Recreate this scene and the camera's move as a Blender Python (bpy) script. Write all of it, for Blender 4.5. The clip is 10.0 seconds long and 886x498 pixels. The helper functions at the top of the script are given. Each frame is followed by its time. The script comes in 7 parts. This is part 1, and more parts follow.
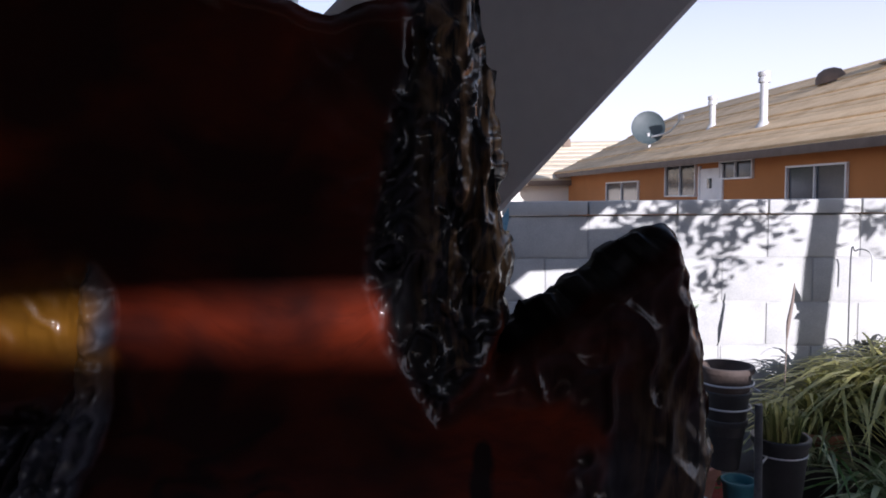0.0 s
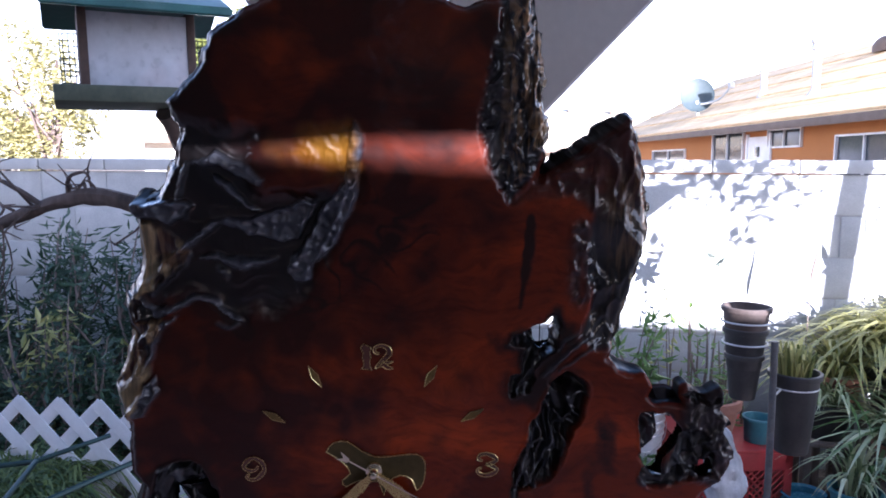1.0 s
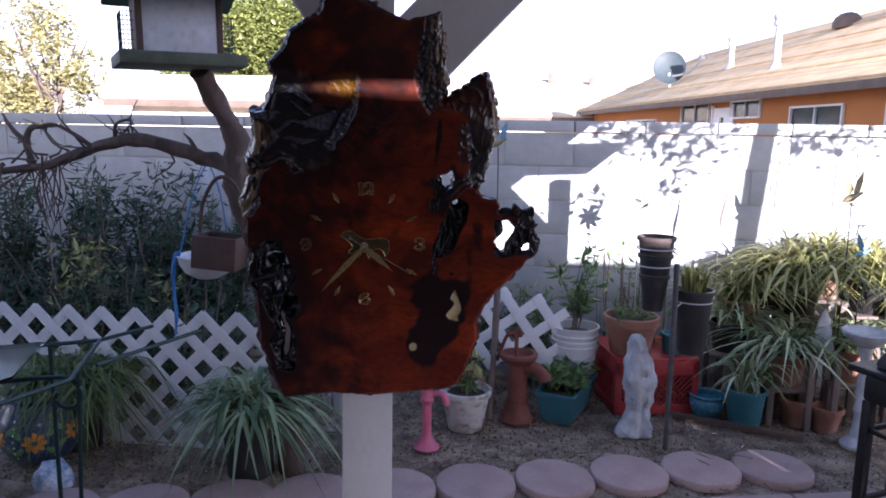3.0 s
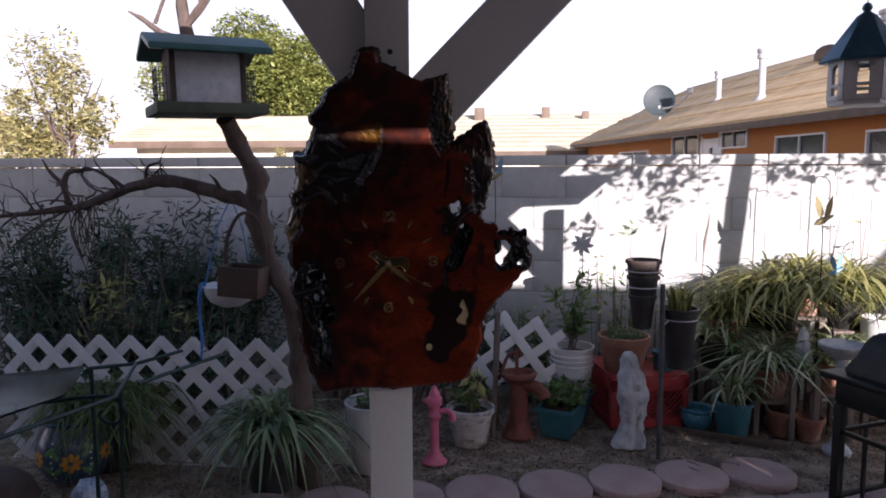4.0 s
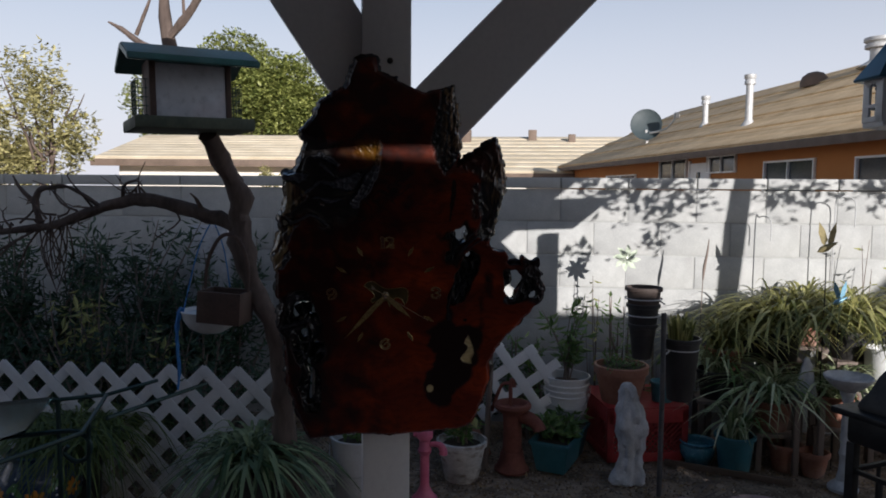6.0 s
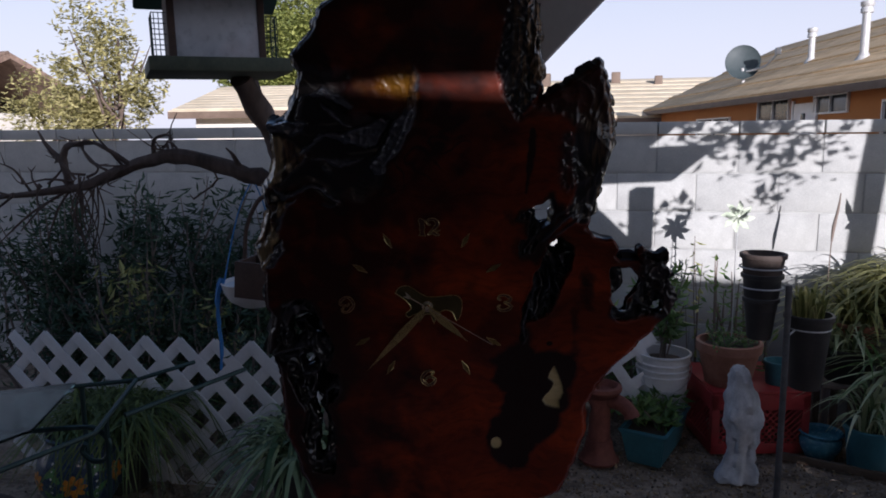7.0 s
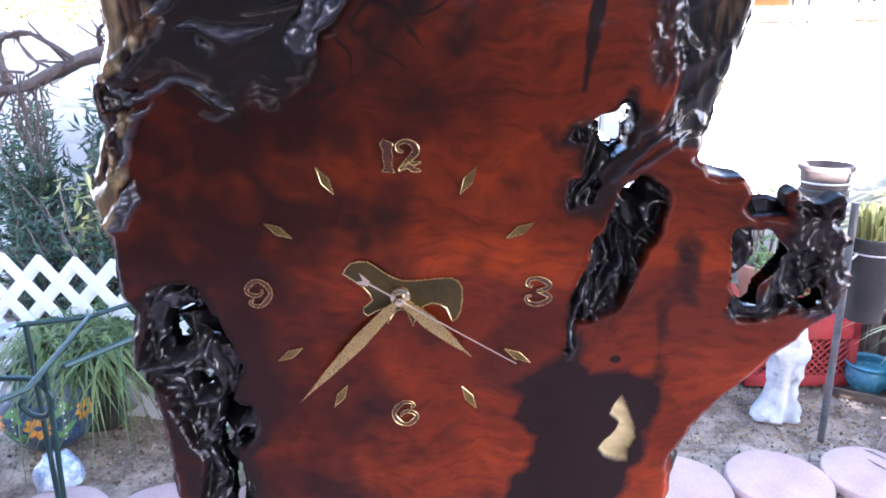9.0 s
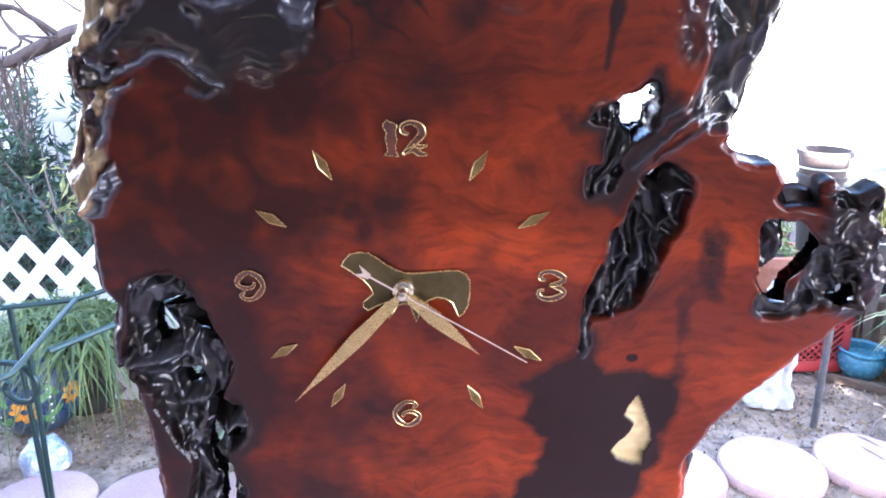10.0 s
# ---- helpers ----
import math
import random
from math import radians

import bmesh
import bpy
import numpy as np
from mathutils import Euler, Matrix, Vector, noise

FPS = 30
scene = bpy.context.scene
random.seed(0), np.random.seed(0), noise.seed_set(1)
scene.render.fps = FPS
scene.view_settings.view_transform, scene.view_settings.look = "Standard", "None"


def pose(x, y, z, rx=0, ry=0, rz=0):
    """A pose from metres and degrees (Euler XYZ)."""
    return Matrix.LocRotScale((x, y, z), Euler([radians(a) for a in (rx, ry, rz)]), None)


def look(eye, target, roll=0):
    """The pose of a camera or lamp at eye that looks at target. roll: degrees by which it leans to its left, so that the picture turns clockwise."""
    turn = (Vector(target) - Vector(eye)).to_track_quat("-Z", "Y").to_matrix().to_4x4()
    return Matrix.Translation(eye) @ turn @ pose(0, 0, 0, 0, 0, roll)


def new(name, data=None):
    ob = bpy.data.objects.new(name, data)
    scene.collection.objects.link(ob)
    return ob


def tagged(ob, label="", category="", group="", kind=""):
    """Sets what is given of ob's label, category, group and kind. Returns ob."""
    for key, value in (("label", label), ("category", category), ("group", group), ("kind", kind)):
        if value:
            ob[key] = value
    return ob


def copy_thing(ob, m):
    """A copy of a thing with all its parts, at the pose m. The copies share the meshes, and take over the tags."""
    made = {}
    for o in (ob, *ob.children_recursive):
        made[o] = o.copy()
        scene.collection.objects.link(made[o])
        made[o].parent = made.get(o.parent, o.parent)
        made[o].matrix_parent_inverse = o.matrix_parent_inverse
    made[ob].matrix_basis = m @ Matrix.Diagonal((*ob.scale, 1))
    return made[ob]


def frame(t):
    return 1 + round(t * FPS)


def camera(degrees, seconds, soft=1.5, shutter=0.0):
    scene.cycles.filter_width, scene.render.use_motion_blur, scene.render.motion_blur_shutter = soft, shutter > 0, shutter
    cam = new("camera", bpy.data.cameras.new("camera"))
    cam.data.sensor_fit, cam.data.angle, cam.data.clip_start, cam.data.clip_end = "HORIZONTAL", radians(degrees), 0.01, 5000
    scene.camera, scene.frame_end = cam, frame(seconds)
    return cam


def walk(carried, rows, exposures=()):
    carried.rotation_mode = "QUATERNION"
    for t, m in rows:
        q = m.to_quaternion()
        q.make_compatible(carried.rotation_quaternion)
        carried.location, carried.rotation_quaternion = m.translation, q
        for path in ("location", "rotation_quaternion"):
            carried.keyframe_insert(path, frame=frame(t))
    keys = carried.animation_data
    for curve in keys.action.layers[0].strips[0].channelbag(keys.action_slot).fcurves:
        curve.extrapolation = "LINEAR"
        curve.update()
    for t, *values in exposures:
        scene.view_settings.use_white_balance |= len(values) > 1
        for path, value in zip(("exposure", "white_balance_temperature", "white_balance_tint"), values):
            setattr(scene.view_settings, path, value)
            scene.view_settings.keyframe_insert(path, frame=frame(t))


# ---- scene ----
cam = camera(63.3, 10.0, 1.8)
PATH = [
    (0, (0.125, 0.150, 1.565), (-0.052, 2.136, 1.418), -0.6),
    (0.3, (0.099, 0.024, 1.529), (-0.075, 2.007, 1.332), 0.4),
    (0.5, (0.090, -0.048, 1.519), (-0.086, 1.930, 1.282), 0.3),
    (1, (0.131, -0.157, 1.51), (-0.164, 1.808, 1.275), 0.2),
    (1.5, (0.276, -0.228, 1.466), (-0.22, 1.664, 1.045), 1.1),
    (2, (0.376, -0.34, 1.469), (-0.138, 1.554, 1.083), 0.4),
    (2.5, (0.316, -0.533, 1.444), (-0.03, 1.414, 1.147), -0.2),
    (2.7, (0.27, -0.647, 1.446), (0.013, 1.311, 1.129), 0.6),
    (3.8, (0.299, -1.038, 1.448), (0.064, 0.929, 1.171), 1.3),
    (4, (0.286, -1.073, 1.451), (0.045, 0.9, 1.229), -0.2),
    (4.5, (0.232, -1.137, 1.474), (0.083, 0.857, 1.409), 0.6),
    (5, (0.231, -1.115, 1.465), (0.06, 0.873, 1.328), 0.3),
    (5.2, (0.241, -1.1, 1.457), (0.063, 0.886, 1.299), -0.2),
    (6.3, (0.214, -0.797, 1.451), (0.007, 1.185, 1.284), 0.7),
    (6.5, (0.172, -0.695, 1.482), (-0.054, 1.284, 1.296), 0.5),
    (7, (0.189, -0.441, 1.459), (-0.222, 1.493, 1.154), -0.5),
    (7.5, (0.21, -0.267, 1.46), (-0.245, 1.644, 1.089), -0.4),
    (8, (0.125, -0.158, 1.455), (-0.194, 1.777, 1.064), -0.1),
    (8.5, (0.127, -0.074, 1.436), (-0.275, 1.81, 0.9), 0.3),
    (9, (0.123, -0.045, 1.427), (-0.306, 1.824, 0.859), -0.8),
    (9.5, (0.11, -0.025, 1.424), (-0.29, 1.841, 0.828), -0.1),
    (10, (0.105, -0.012, 1.422), (-0.296, 1.848, 0.806), -0.2),
]
EXPOSURES = [(0, 0.78, 5600, 22), (0.5, 1.88, 5400, 23), (1, 2.68, 5300, 24), (1.5, 3.53, 5400, 24), (2, 3.68, 5500, 26), (2.5, 2.68, 5500, 26), (2.7, 2.38, 5500, 27), (3.8, 1.28, 5900, 26), (4.5, 0.58, 6400, 25), (5.2, 0.23, 6000, 13), (6.5, 0.33, 5900, 14), (7, 0.43, 5700, 19), (7.5, 1.18, 5400, 22), (8, 2.48, 5300, 23), (8.5, 3.68, 5400, 22), (9, 4.68, 5500, 22), (10, 5.18, 5500, 22)]
walk(cam, [(t, look(eye, target, roll)) for t, eye, target, roll in PATH], EXPOSURES)

# ---- world, sun, exposure ----
SUN_WAY = Vector((-0.5, 1.0, -0.26)).normalized()
sun = new("sun", bpy.data.lights.new("sun", "SUN"))
sun.data.energy, sun.data.angle, sun.data.color = 5.0, radians(0.3), (1.0, 0.93, 0.82)
sun.matrix_world = look(Vector((0, 0, 8)) - SUN_WAY * 10, Vector((0, 0, 8)))
world = bpy.data.worlds.new("sky")
scene.world = world
world.use_nodes = True
sky = world.node_tree.nodes.new("ShaderNodeTexSky")
sky.sky_type, sky.sun_disc = "NISHITA", False
sky.sun_elevation, sky.sun_rotation = math.asin(-SUN_WAY.z), math.atan2(-SUN_WAY.x, -SUN_WAY.y)
sky.air_density, sky.dust_density, sky.ozone_density = 1.0, 1.5, 1.2
backg = world.node_tree.nodes["Background"]
wn, wl = world.node_tree.nodes, world.node_tree.links
w_co, w_sep, w_ramp, w_mix = wn.new("ShaderNodeTexCoord"), wn.new("ShaderNodeSeparateXYZ"), wn.new("ShaderNodeMapRange"), wn.new("ShaderNodeMix")
w_ramp.interpolation_type = "SMOOTHSTEP"
w_ramp.inputs[1].default_value, w_ramp.inputs[2].default_value = 0.0, 0.55
w_ramp.inputs[3].default_value, w_ramp.inputs[4].default_value = 0.9, 0.0
w_mix.data_type = "RGBA"
w_mix.inputs[7].default_value = (7.7, 7.5, 7.6, 1)
wl.new(w_co.outputs["Generated"], w_sep.inputs[0]), wl.new(w_sep.outputs[2], w_ramp.inputs[0]), wl.new(w_ramp.outputs[0], w_mix.inputs[0])
wl.new(sky.outputs[0], w_mix.inputs[6]), wl.new(w_mix.outputs[2], backg.inputs[0])
backg.inputs[1].default_value = 0.088


# ---- materials ----
def rgb(c):
    return (c[0], c[1], c[2], 1.0)


def mat(name, dark, light, rough=0.7, metal=0.0, scale=8.0, fine=60.0, bump=0.3, coat=0.0, stretch=(1, 1, 1), random_tint=0.0, dirt=None, dirt_amount=0.5, trans=0.0, coords="Object"):
    """Two-scale noise between two colours, optional dirt patches and a fine relief."""
    m = bpy.data.materials.new(name)
    m.use_nodes = True
    nt = m.node_tree
    n, l = nt.nodes, nt.links
    p = n["Principled BSDF"]
    tc, mp = n.new("ShaderNodeTexCoord"), n.new("ShaderNodeMapping")
    mp.inputs["Scale"].default_value = stretch
    l.new(tc.outputs[coords], mp.inputs[0])
    a, b = n.new("ShaderNodeTexNoise"), n.new("ShaderNodeTexNoise")
    for t, s, d in ((a, scale, 4.0), (b, fine, 6.0)):
        t.inputs["Scale"].default_value, t.inputs["Detail"].default_value = s, d
        l.new(mp.outputs[0], t.inputs["Vector"])
    mixf = n.new("ShaderNodeMix")
    mixf.inputs[0].default_value = 0.4
    l.new(a.outputs[0], mixf.inputs[2]), l.new(b.outputs[0], mixf.inputs[3])
    ramp = n.new("ShaderNodeValToRGB")
    ramp.color_ramp.elements[0].position, ramp.color_ramp.elements[1].position = 0.35, 0.65
    ramp.color_ramp.elements[0].color, ramp.color_ramp.elements[1].color = rgb(dark), rgb(light)
    l.new(mixf.outputs[0], ramp.inputs[0])
    col = ramp.outputs[0]
    if random_tint:
        oi, hs = n.new("ShaderNodeObjectInfo"), n.new("ShaderNodeHueSaturation")
        mr = n.new("ShaderNodeMapRange")
        mr.inputs[3].default_value, mr.inputs[4].default_value = 1 - random_tint, 1 + random_tint
        l.new(oi.outputs["Random"], mr.inputs[0]), l.new(mr.outputs[0], hs.inputs["Value"]), l.new(col, hs.inputs["Color"])
        col = hs.outputs[0]
    if dirt:
        d, dr, mx = n.new("ShaderNodeTexNoise"), n.new("ShaderNodeValToRGB"), n.new("ShaderNodeMix")
        d.inputs["Scale"].default_value, d.inputs["Detail"].default_value = scale * 0.7, 8.0
        dr.color_ramp.elements[0].position, dr.color_ramp.elements[1].position = 0.5, 0.72
        l.new(mp.outputs[0], d.inputs["Vector"]), l.new(d.outputs[0], dr.inputs[0])
        sc = n.new("ShaderNodeMath")
        sc.operation = "MULTIPLY"
        sc.inputs[1].default_value = dirt_amount
        l.new(dr.outputs[0], sc.inputs[0])
        mx.data_type = "RGBA"
        l.new(sc.outputs[0], mx.inputs[0]), l.new(col, mx.inputs[6])
        mx.inputs[7].default_value = rgb(dirt)
        col = mx.outputs[2]
    l.new(col, p.inputs["Base Color"])
    rr = n.new("ShaderNodeMapRange")
    rr.inputs[3].default_value, rr.inputs[4].default_value = max(0.02, rough - 0.12), min(1, rough + 0.12)
    l.new(b.outputs[0], rr.inputs[0]), l.new(rr.outputs[0], p.inputs["Roughness"])
    p.inputs["Metallic"].default_value, p.inputs["Coat Weight"].default_value = metal, coat
    p.inputs["Coat Roughness"].default_value = 0.05
    p.inputs["Transmission Weight"].default_value = trans
    if bump:
        bp = n.new("ShaderNodeBump")
        bp.inputs["Strength"].default_value, bp.inputs["Distance"].default_value = bump, 0.004
        l.new(mixf.outputs[0], bp.inputs["Height"]), l.new(bp.outputs[0], p.inputs["Normal"])
    return m


def leafy(name, dark, light, rough=0.45):
    """Foliage: each blade takes its own tint."""
    m = mat(name, dark, light, rough, 0, 20, 120, 0.1)
    n, l = m.node_tree.nodes, m.node_tree.links
    p = n["Principled BSDF"]
    g, r = n.new("ShaderNodeNewGeometry"), n.new("ShaderNodeValToRGB")
    r.color_ramp.elements[0].color, r.color_ramp.elements[1].color = rgb(dark), rgb(light)
    l.new(g.outputs["Random Per Island"], r.inputs[0]), l.new(r.outputs[0], p.inputs["Base Color"])
    p.inputs["Subsurface Weight"].default_value = 0.0
    tr, mx = n.new("ShaderNodeBsdfTranslucent"), n.new("ShaderNodeMixShader")
    mx.inputs[0].default_value = 0.3
    l.new(r.outputs[0], tr.inputs[0]), l.new(p.outputs[0], mx.inputs[1]), l.new(tr.outputs[0], mx.inputs[2])
    l.new(mx.outputs[0], n["Material Output"].inputs[0])
    return m


M_PAINT = mat("white_paint", (0.70, 0.70, 0.70), (0.80, 0.80, 0.79), 0.45, 0, 3, 90, 0.15, dirt=(0.42, 0.40, 0.36), dirt_amount=0.25)
M_BLOCK = mat("concrete_block", (0.36, 0.36, 0.35), (0.50, 0.50, 0.48), 0.9, 0, 7, 160, 0.5, random_tint=0.06, dirt=(0.26, 0.25, 0.23), dirt_amount=0.35)
M_MORTAR = mat("mortar", (0.32, 0.32, 0.31), (0.44, 0.44, 0.42), 0.95, 0, 10, 200, 0.5)
M_DIRT = mat("dry_soil", (0.11, 0.075, 0.05), (0.48, 0.375, 0.28), 0.95, 0, 9, 55, 1.0, dirt=(0.09, 0.062, 0.042), dirt_amount=0.7)
M_PINK = mat("pink_concrete", (0.36, 0.24, 0.22), (0.52, 0.38, 0.35), 0.85, 0, 6, 120, 0.4, random_tint=0.08, dirt=(0.25, 0.19, 0.17), dirt_amount=0.4)
M_STUCCO = mat("orange_stucco", (0.38, 0.150, 0.040), (0.46, 0.185, 0.052), 0.9, 0, 1, 40, 0.3)
M_SHINGLE = mat("tan_shingle", (0.58, 0.40, 0.21), (0.78, 0.58, 0.34), 0.9, 0, 2, 30, 0.5, random_tint=0.1)
M_BROWNSH = mat("brown_shingle", (0.16, 0.105, 0.08), (0.30, 0.21, 0.16), 0.9, 0, 5, 30, 0.6, random_tint=0.1)
M_PALESH = mat("sun_bleached_shingle", (0.56, 0.47, 0.33), (0.74, 0.64, 0.48), 0.9, 0, 2, 30, 0.5, random_tint=0.1)
M_FASCIA = mat("dark_fascia", (0.10, 0.07, 0.05), (0.17, 0.12, 0.09), 0.7, 0, 3, 40, 0.2)
M_CREAM = mat("cream_stucco", (0.62, 0.58, 0.52), (0.72, 0.68, 0.62), 0.9, 0, 1, 40, 0.2)
M_BROWNST = mat("grey_brown_stucco", (0.085, 0.078, 0.078), (0.125, 0.115, 0.115), 0.9, 0, 1, 40, 0.3)
M_PANE = mat("window_glass", (0.03, 0.04, 0.05), (0.05, 0.06, 0.07), 0.08, 0, 2, 20, 0.0)
M_BLACK = mat("black_plastic", (0.016, 0.015, 0.015), (0.035, 0.033, 0.032), 0.5, 0, 12, 90, 0.15, dirt=(0.10, 0.09, 0.08), dirt_amount=0.3)
M_POLE = mat("worn_grey_iron", (0.05, 0.05, 0.055), (0.13, 0.13, 0.135), 0.55, 0.3, 15, 90, 0.3, dirt=(0.10, 0.06, 0.04), dirt_amount=0.5)
M_IRON = mat("black_iron", (0.012, 0.012, 0.013), (0.03, 0.03, 0.03), 0.45, 0.6, 15, 90, 0.2)
M_TERRA = mat("terracotta", (0.26, 0.11, 0.07), (0.38, 0.18, 0.12), 0.85, 0, 9, 70, 0.3, dirt=(0.50, 0.42, 0.36), dirt_amount=0.4)
M_DUSTPOT = mat("dusty_brown_plastic", (0.05, 0.036, 0.03), (0.09, 0.065, 0.055), 0.7, 0, 12, 90, 0.2, dirt=(0.20, 0.17, 0.15), dirt_amount=0.4)
M_RUST = mat("rusty_red_iron", (0.15, 0.045, 0.032), (0.27, 0.095, 0.07), 0.75, 0.2, 14, 80, 0.5, dirt=(0.16, 0.06, 0.03), dirt_amount=0.6)
M_RED = mat("red_plastic", (0.34, 0.028, 0.028), (0.46, 0.05, 0.05), 0.5, 0, 9, 60, 0.1, dirt=(0.20, 0.07, 0.05), dirt_amount=0.4)
M_TEAL = mat("teal_plastic", (0.03, 0.13, 0.17), (0.05, 0.19, 0.23), 0.5, 0, 9, 60, 0.1, dirt=(0.12, 0.16, 0.15), dirt_amount=0.4)
M_BLUE = mat("blue_glaze", (0.05, 0.20, 0.30), (0.10, 0.32, 0.42), 0.25, 0, 12, 60, 0.1, coat=0.5, dirt=(0.03, 0.08, 0.12), dirt_amount=0.5)
M_STATUE = mat("weathered_white_plaster", (0.40, 0.41, 0.43), (0.58, 0.59, 0.61), 0.85, 0, 18, 110, 0.5, dirt=(0.22, 0.23, 0.26), dirt_amount=0.6)
M_WHITEPL = mat("white_plastic", (0.62, 0.62, 0.62), (0.74, 0.74, 0.74), 0.45, 0, 8, 60, 0.1, dirt=(0.36, 0.33, 0.30), dirt_amount=0.4)
M_LATTICE = mat("white_vinyl", (0.66, 0.66, 0.67), (0.76, 0.76, 0.77), 0.4, 0, 6, 60, 0.05, dirt=(0.45, 0.43, 0.40), dirt_amount=0.3)
M_POTPAINT = mat("flaking_white_paint", (0.50, 0.48, 0.45), (0.70, 0.68, 0.65), 0.8, 0, 26, 90, 0.8, stretch=(1, 1, 1.8), dirt=(0.22, 0.16, 0.12), dirt_amount=1.0)
M_PINKPL = mat("pink_enamel", (0.62, 0.13, 0.22), (0.75, 0.20, 0.30), 0.4, 0, 12, 70, 0.2, dirt=(0.35, 0.10, 0.13), dirt_amount=0.4)
M_BARKT = mat("grey_bark", (0.06, 0.042, 0.034), (0.15, 0.11, 0.09), 0.95, 0, 10, 60, 1.0, stretch=(1, 1, 0.3))
M_STAKE = mat("weathered_wood", (0.13, 0.10, 0.085), (0.24, 0.19, 0.16), 0.9, 0, 12, 80, 0.6, stretch=(1, 1, 0.2))
M_ROOFGRN = mat("green_metal", (0.012, 0.055, 0.040), (0.025, 0.095, 0.070), 0.45, 0.2, 10, 80, 0.15, dirt=(0.10, 0.14, 0.12), dirt_amount=0.3)
M_OLIVE = mat("mossy_green_plastic", (0.055, 0.065, 0.04), (0.11, 0.12, 0.075), 0.7, 0, 12, 80, 0.4)
M_BROWNWD = mat("dark_brown_wood", (0.05, 0.03, 0.022), (0.10, 0.06, 0.045), 0.7, 0, 10, 80, 0.4)
M_CLEAR = mat("cloudy_plastic", (0.45, 0.46, 0.48), (0.62, 0.63, 0.65), 0.3, 0, 9, 40, 0.05, dirt=(0.55, 0.30, 0.26), dirt_amount=0.25)
M_BLUEROOF = mat("blue_tin_roof", (0.03, 0.10, 0.16), (0.05, 0.16, 0.24), 0.4, 0.3, 10, 60, 0.1)
M_BRASS = mat("brass", (0.55, 0.42, 0.17), (0.62, 0.48, 0.21), 0.27, 1.0, 12, 1200, 0.01)
M_PALEBRASS = mat("pale_brass", (0.74, 0.66, 0.48), (0.86, 0.78, 0.60), 0.18, 1.0, 30, 200, 0.03)
M_ANTIQUE = mat("dull_brass", (0.16, 0.11, 0.04), (0.26, 0.185, 0.07), 0.38, 0.9, 40, 200, 0.1)
M_EMBLEM = mat("antique_brass_plaque", (0.055, 0.042, 0.015), (0.10, 0.076, 0.03), 0.4, 0.6, 40, 200, 0.2)
M_STEEL = mat("galvanised_steel", (0.42, 0.42, 0.42), (0.56, 0.56, 0.55), 0.55, 0.25, 12, 80, 0.1)
M_DISH = mat("grey_dish", (0.03, 0.045, 0.048), (0.05, 0.065, 0.07), 0.6, 0.0, 5, 40, 0.05)
M_BLUECL = mat("blue_ribbon", (0.03, 0.16, 0.45), (0.06, 0.26, 0.60), 0.6, 0, 20, 90, 0.1)
M_HOOK = mat("bright_blue_vinyl", (0.03, 0.14, 0.62), (0.05, 0.20, 0.80), 0.4, 0, 20, 90, 0.05)
M_GLASSTOP = mat("tabletop_glass", (0.10, 0.17, 0.17), (0.16, 0.24, 0.24), 0.10, 0, 5, 30, 0.02, trans=1.0)
M_GLASSTOP.node_tree.nodes["Principled BSDF"].inputs["IOR"].default_value = 1.12
M_GREENIRON = mat("dark_green_iron", (0.010, 0.030, 0.027), (0.018, 0.048, 0.043), 0.4, 0.4, 15, 80, 0.15)
M_ORANGE = mat("orange_glaze", (0.62, 0.22, 0.02), (0.75, 0.32, 0.04), 0.3, 0, 20, 80, 0.1, coat=0.4)
M_COBALT = mat("cobalt_glaze", (0.015, 0.03, 0.08), (0.05, 0.10, 0.18), 0.3, 0, 25, 90, 0.1, coat=0.4)
M_LEAFGLZ = mat("green_glaze", (0.08, 0.22, 0.07), (0.15, 0.34, 0.12), 0.3, 0, 25, 90, 0.1, coat=0.4)
M_SOIL = mat("potting_soil", (0.03, 0.022, 0.016), (0.07, 0.05, 0.035), 0.95, 0, 20, 120, 1.0)
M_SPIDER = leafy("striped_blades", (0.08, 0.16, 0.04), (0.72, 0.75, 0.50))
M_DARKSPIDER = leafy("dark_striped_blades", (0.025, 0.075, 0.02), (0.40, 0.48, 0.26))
# Blade colour with the yellow sunlight on the right-hand spider plants mixed in.
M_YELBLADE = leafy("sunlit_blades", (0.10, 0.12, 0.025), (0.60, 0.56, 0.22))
M_PALELEAF = leafy("pale_young_leaves", (0.16, 0.15, 0.05), (0.58, 0.52, 0.24))
M_SHRUB = leafy("dark_shrub_leaves", (0.02, 0.05, 0.025), (0.07, 0.12, 0.06))
M_GREEN = leafy("fresh_leaves", (0.06, 0.13, 0.03), (0.18, 0.28, 0.08))
M_GOLDLEAF = leafy("yellow_green_leaves", (0.18, 0.20, 0.05), (0.50, 0.48, 0.18))
M_FARTREE = leafy("far_tree_leaves", (0.10, 0.13, 0.03), (0.36, 0.38, 0.11))
M_PEBBLE = leafy("pebbles", (0.08, 0.06, 0.045), (0.52, 0.45, 0.38), 0.85)
M_OLIVELEAF = leafy("olive_straggly_blades", (0.04, 0.075, 0.018), (0.20, 0.25, 0.07), 0.6)
M_DRYLEAF = leafy("dry_leaves", (0.12, 0.07, 0.03), (0.38, 0.27, 0.15), 0.8)


# ---- mesh builders ----
def link_mesh(name, bm, material, smooth=True):
    me = bpy.data.meshes.new(name)
    bm.normal_update()
    bm.to_mesh(me)
    bm.free()
    if smooth:
        me.polygons.foreach_set("use_smooth", [True] * len(me.polygons))
        me.set_sharp_from_angle(angle=radians(38))
    for mm in material if isinstance(material, (list, tuple)) else (material,):
        me.materials.append(mm)
    return new(name, me)


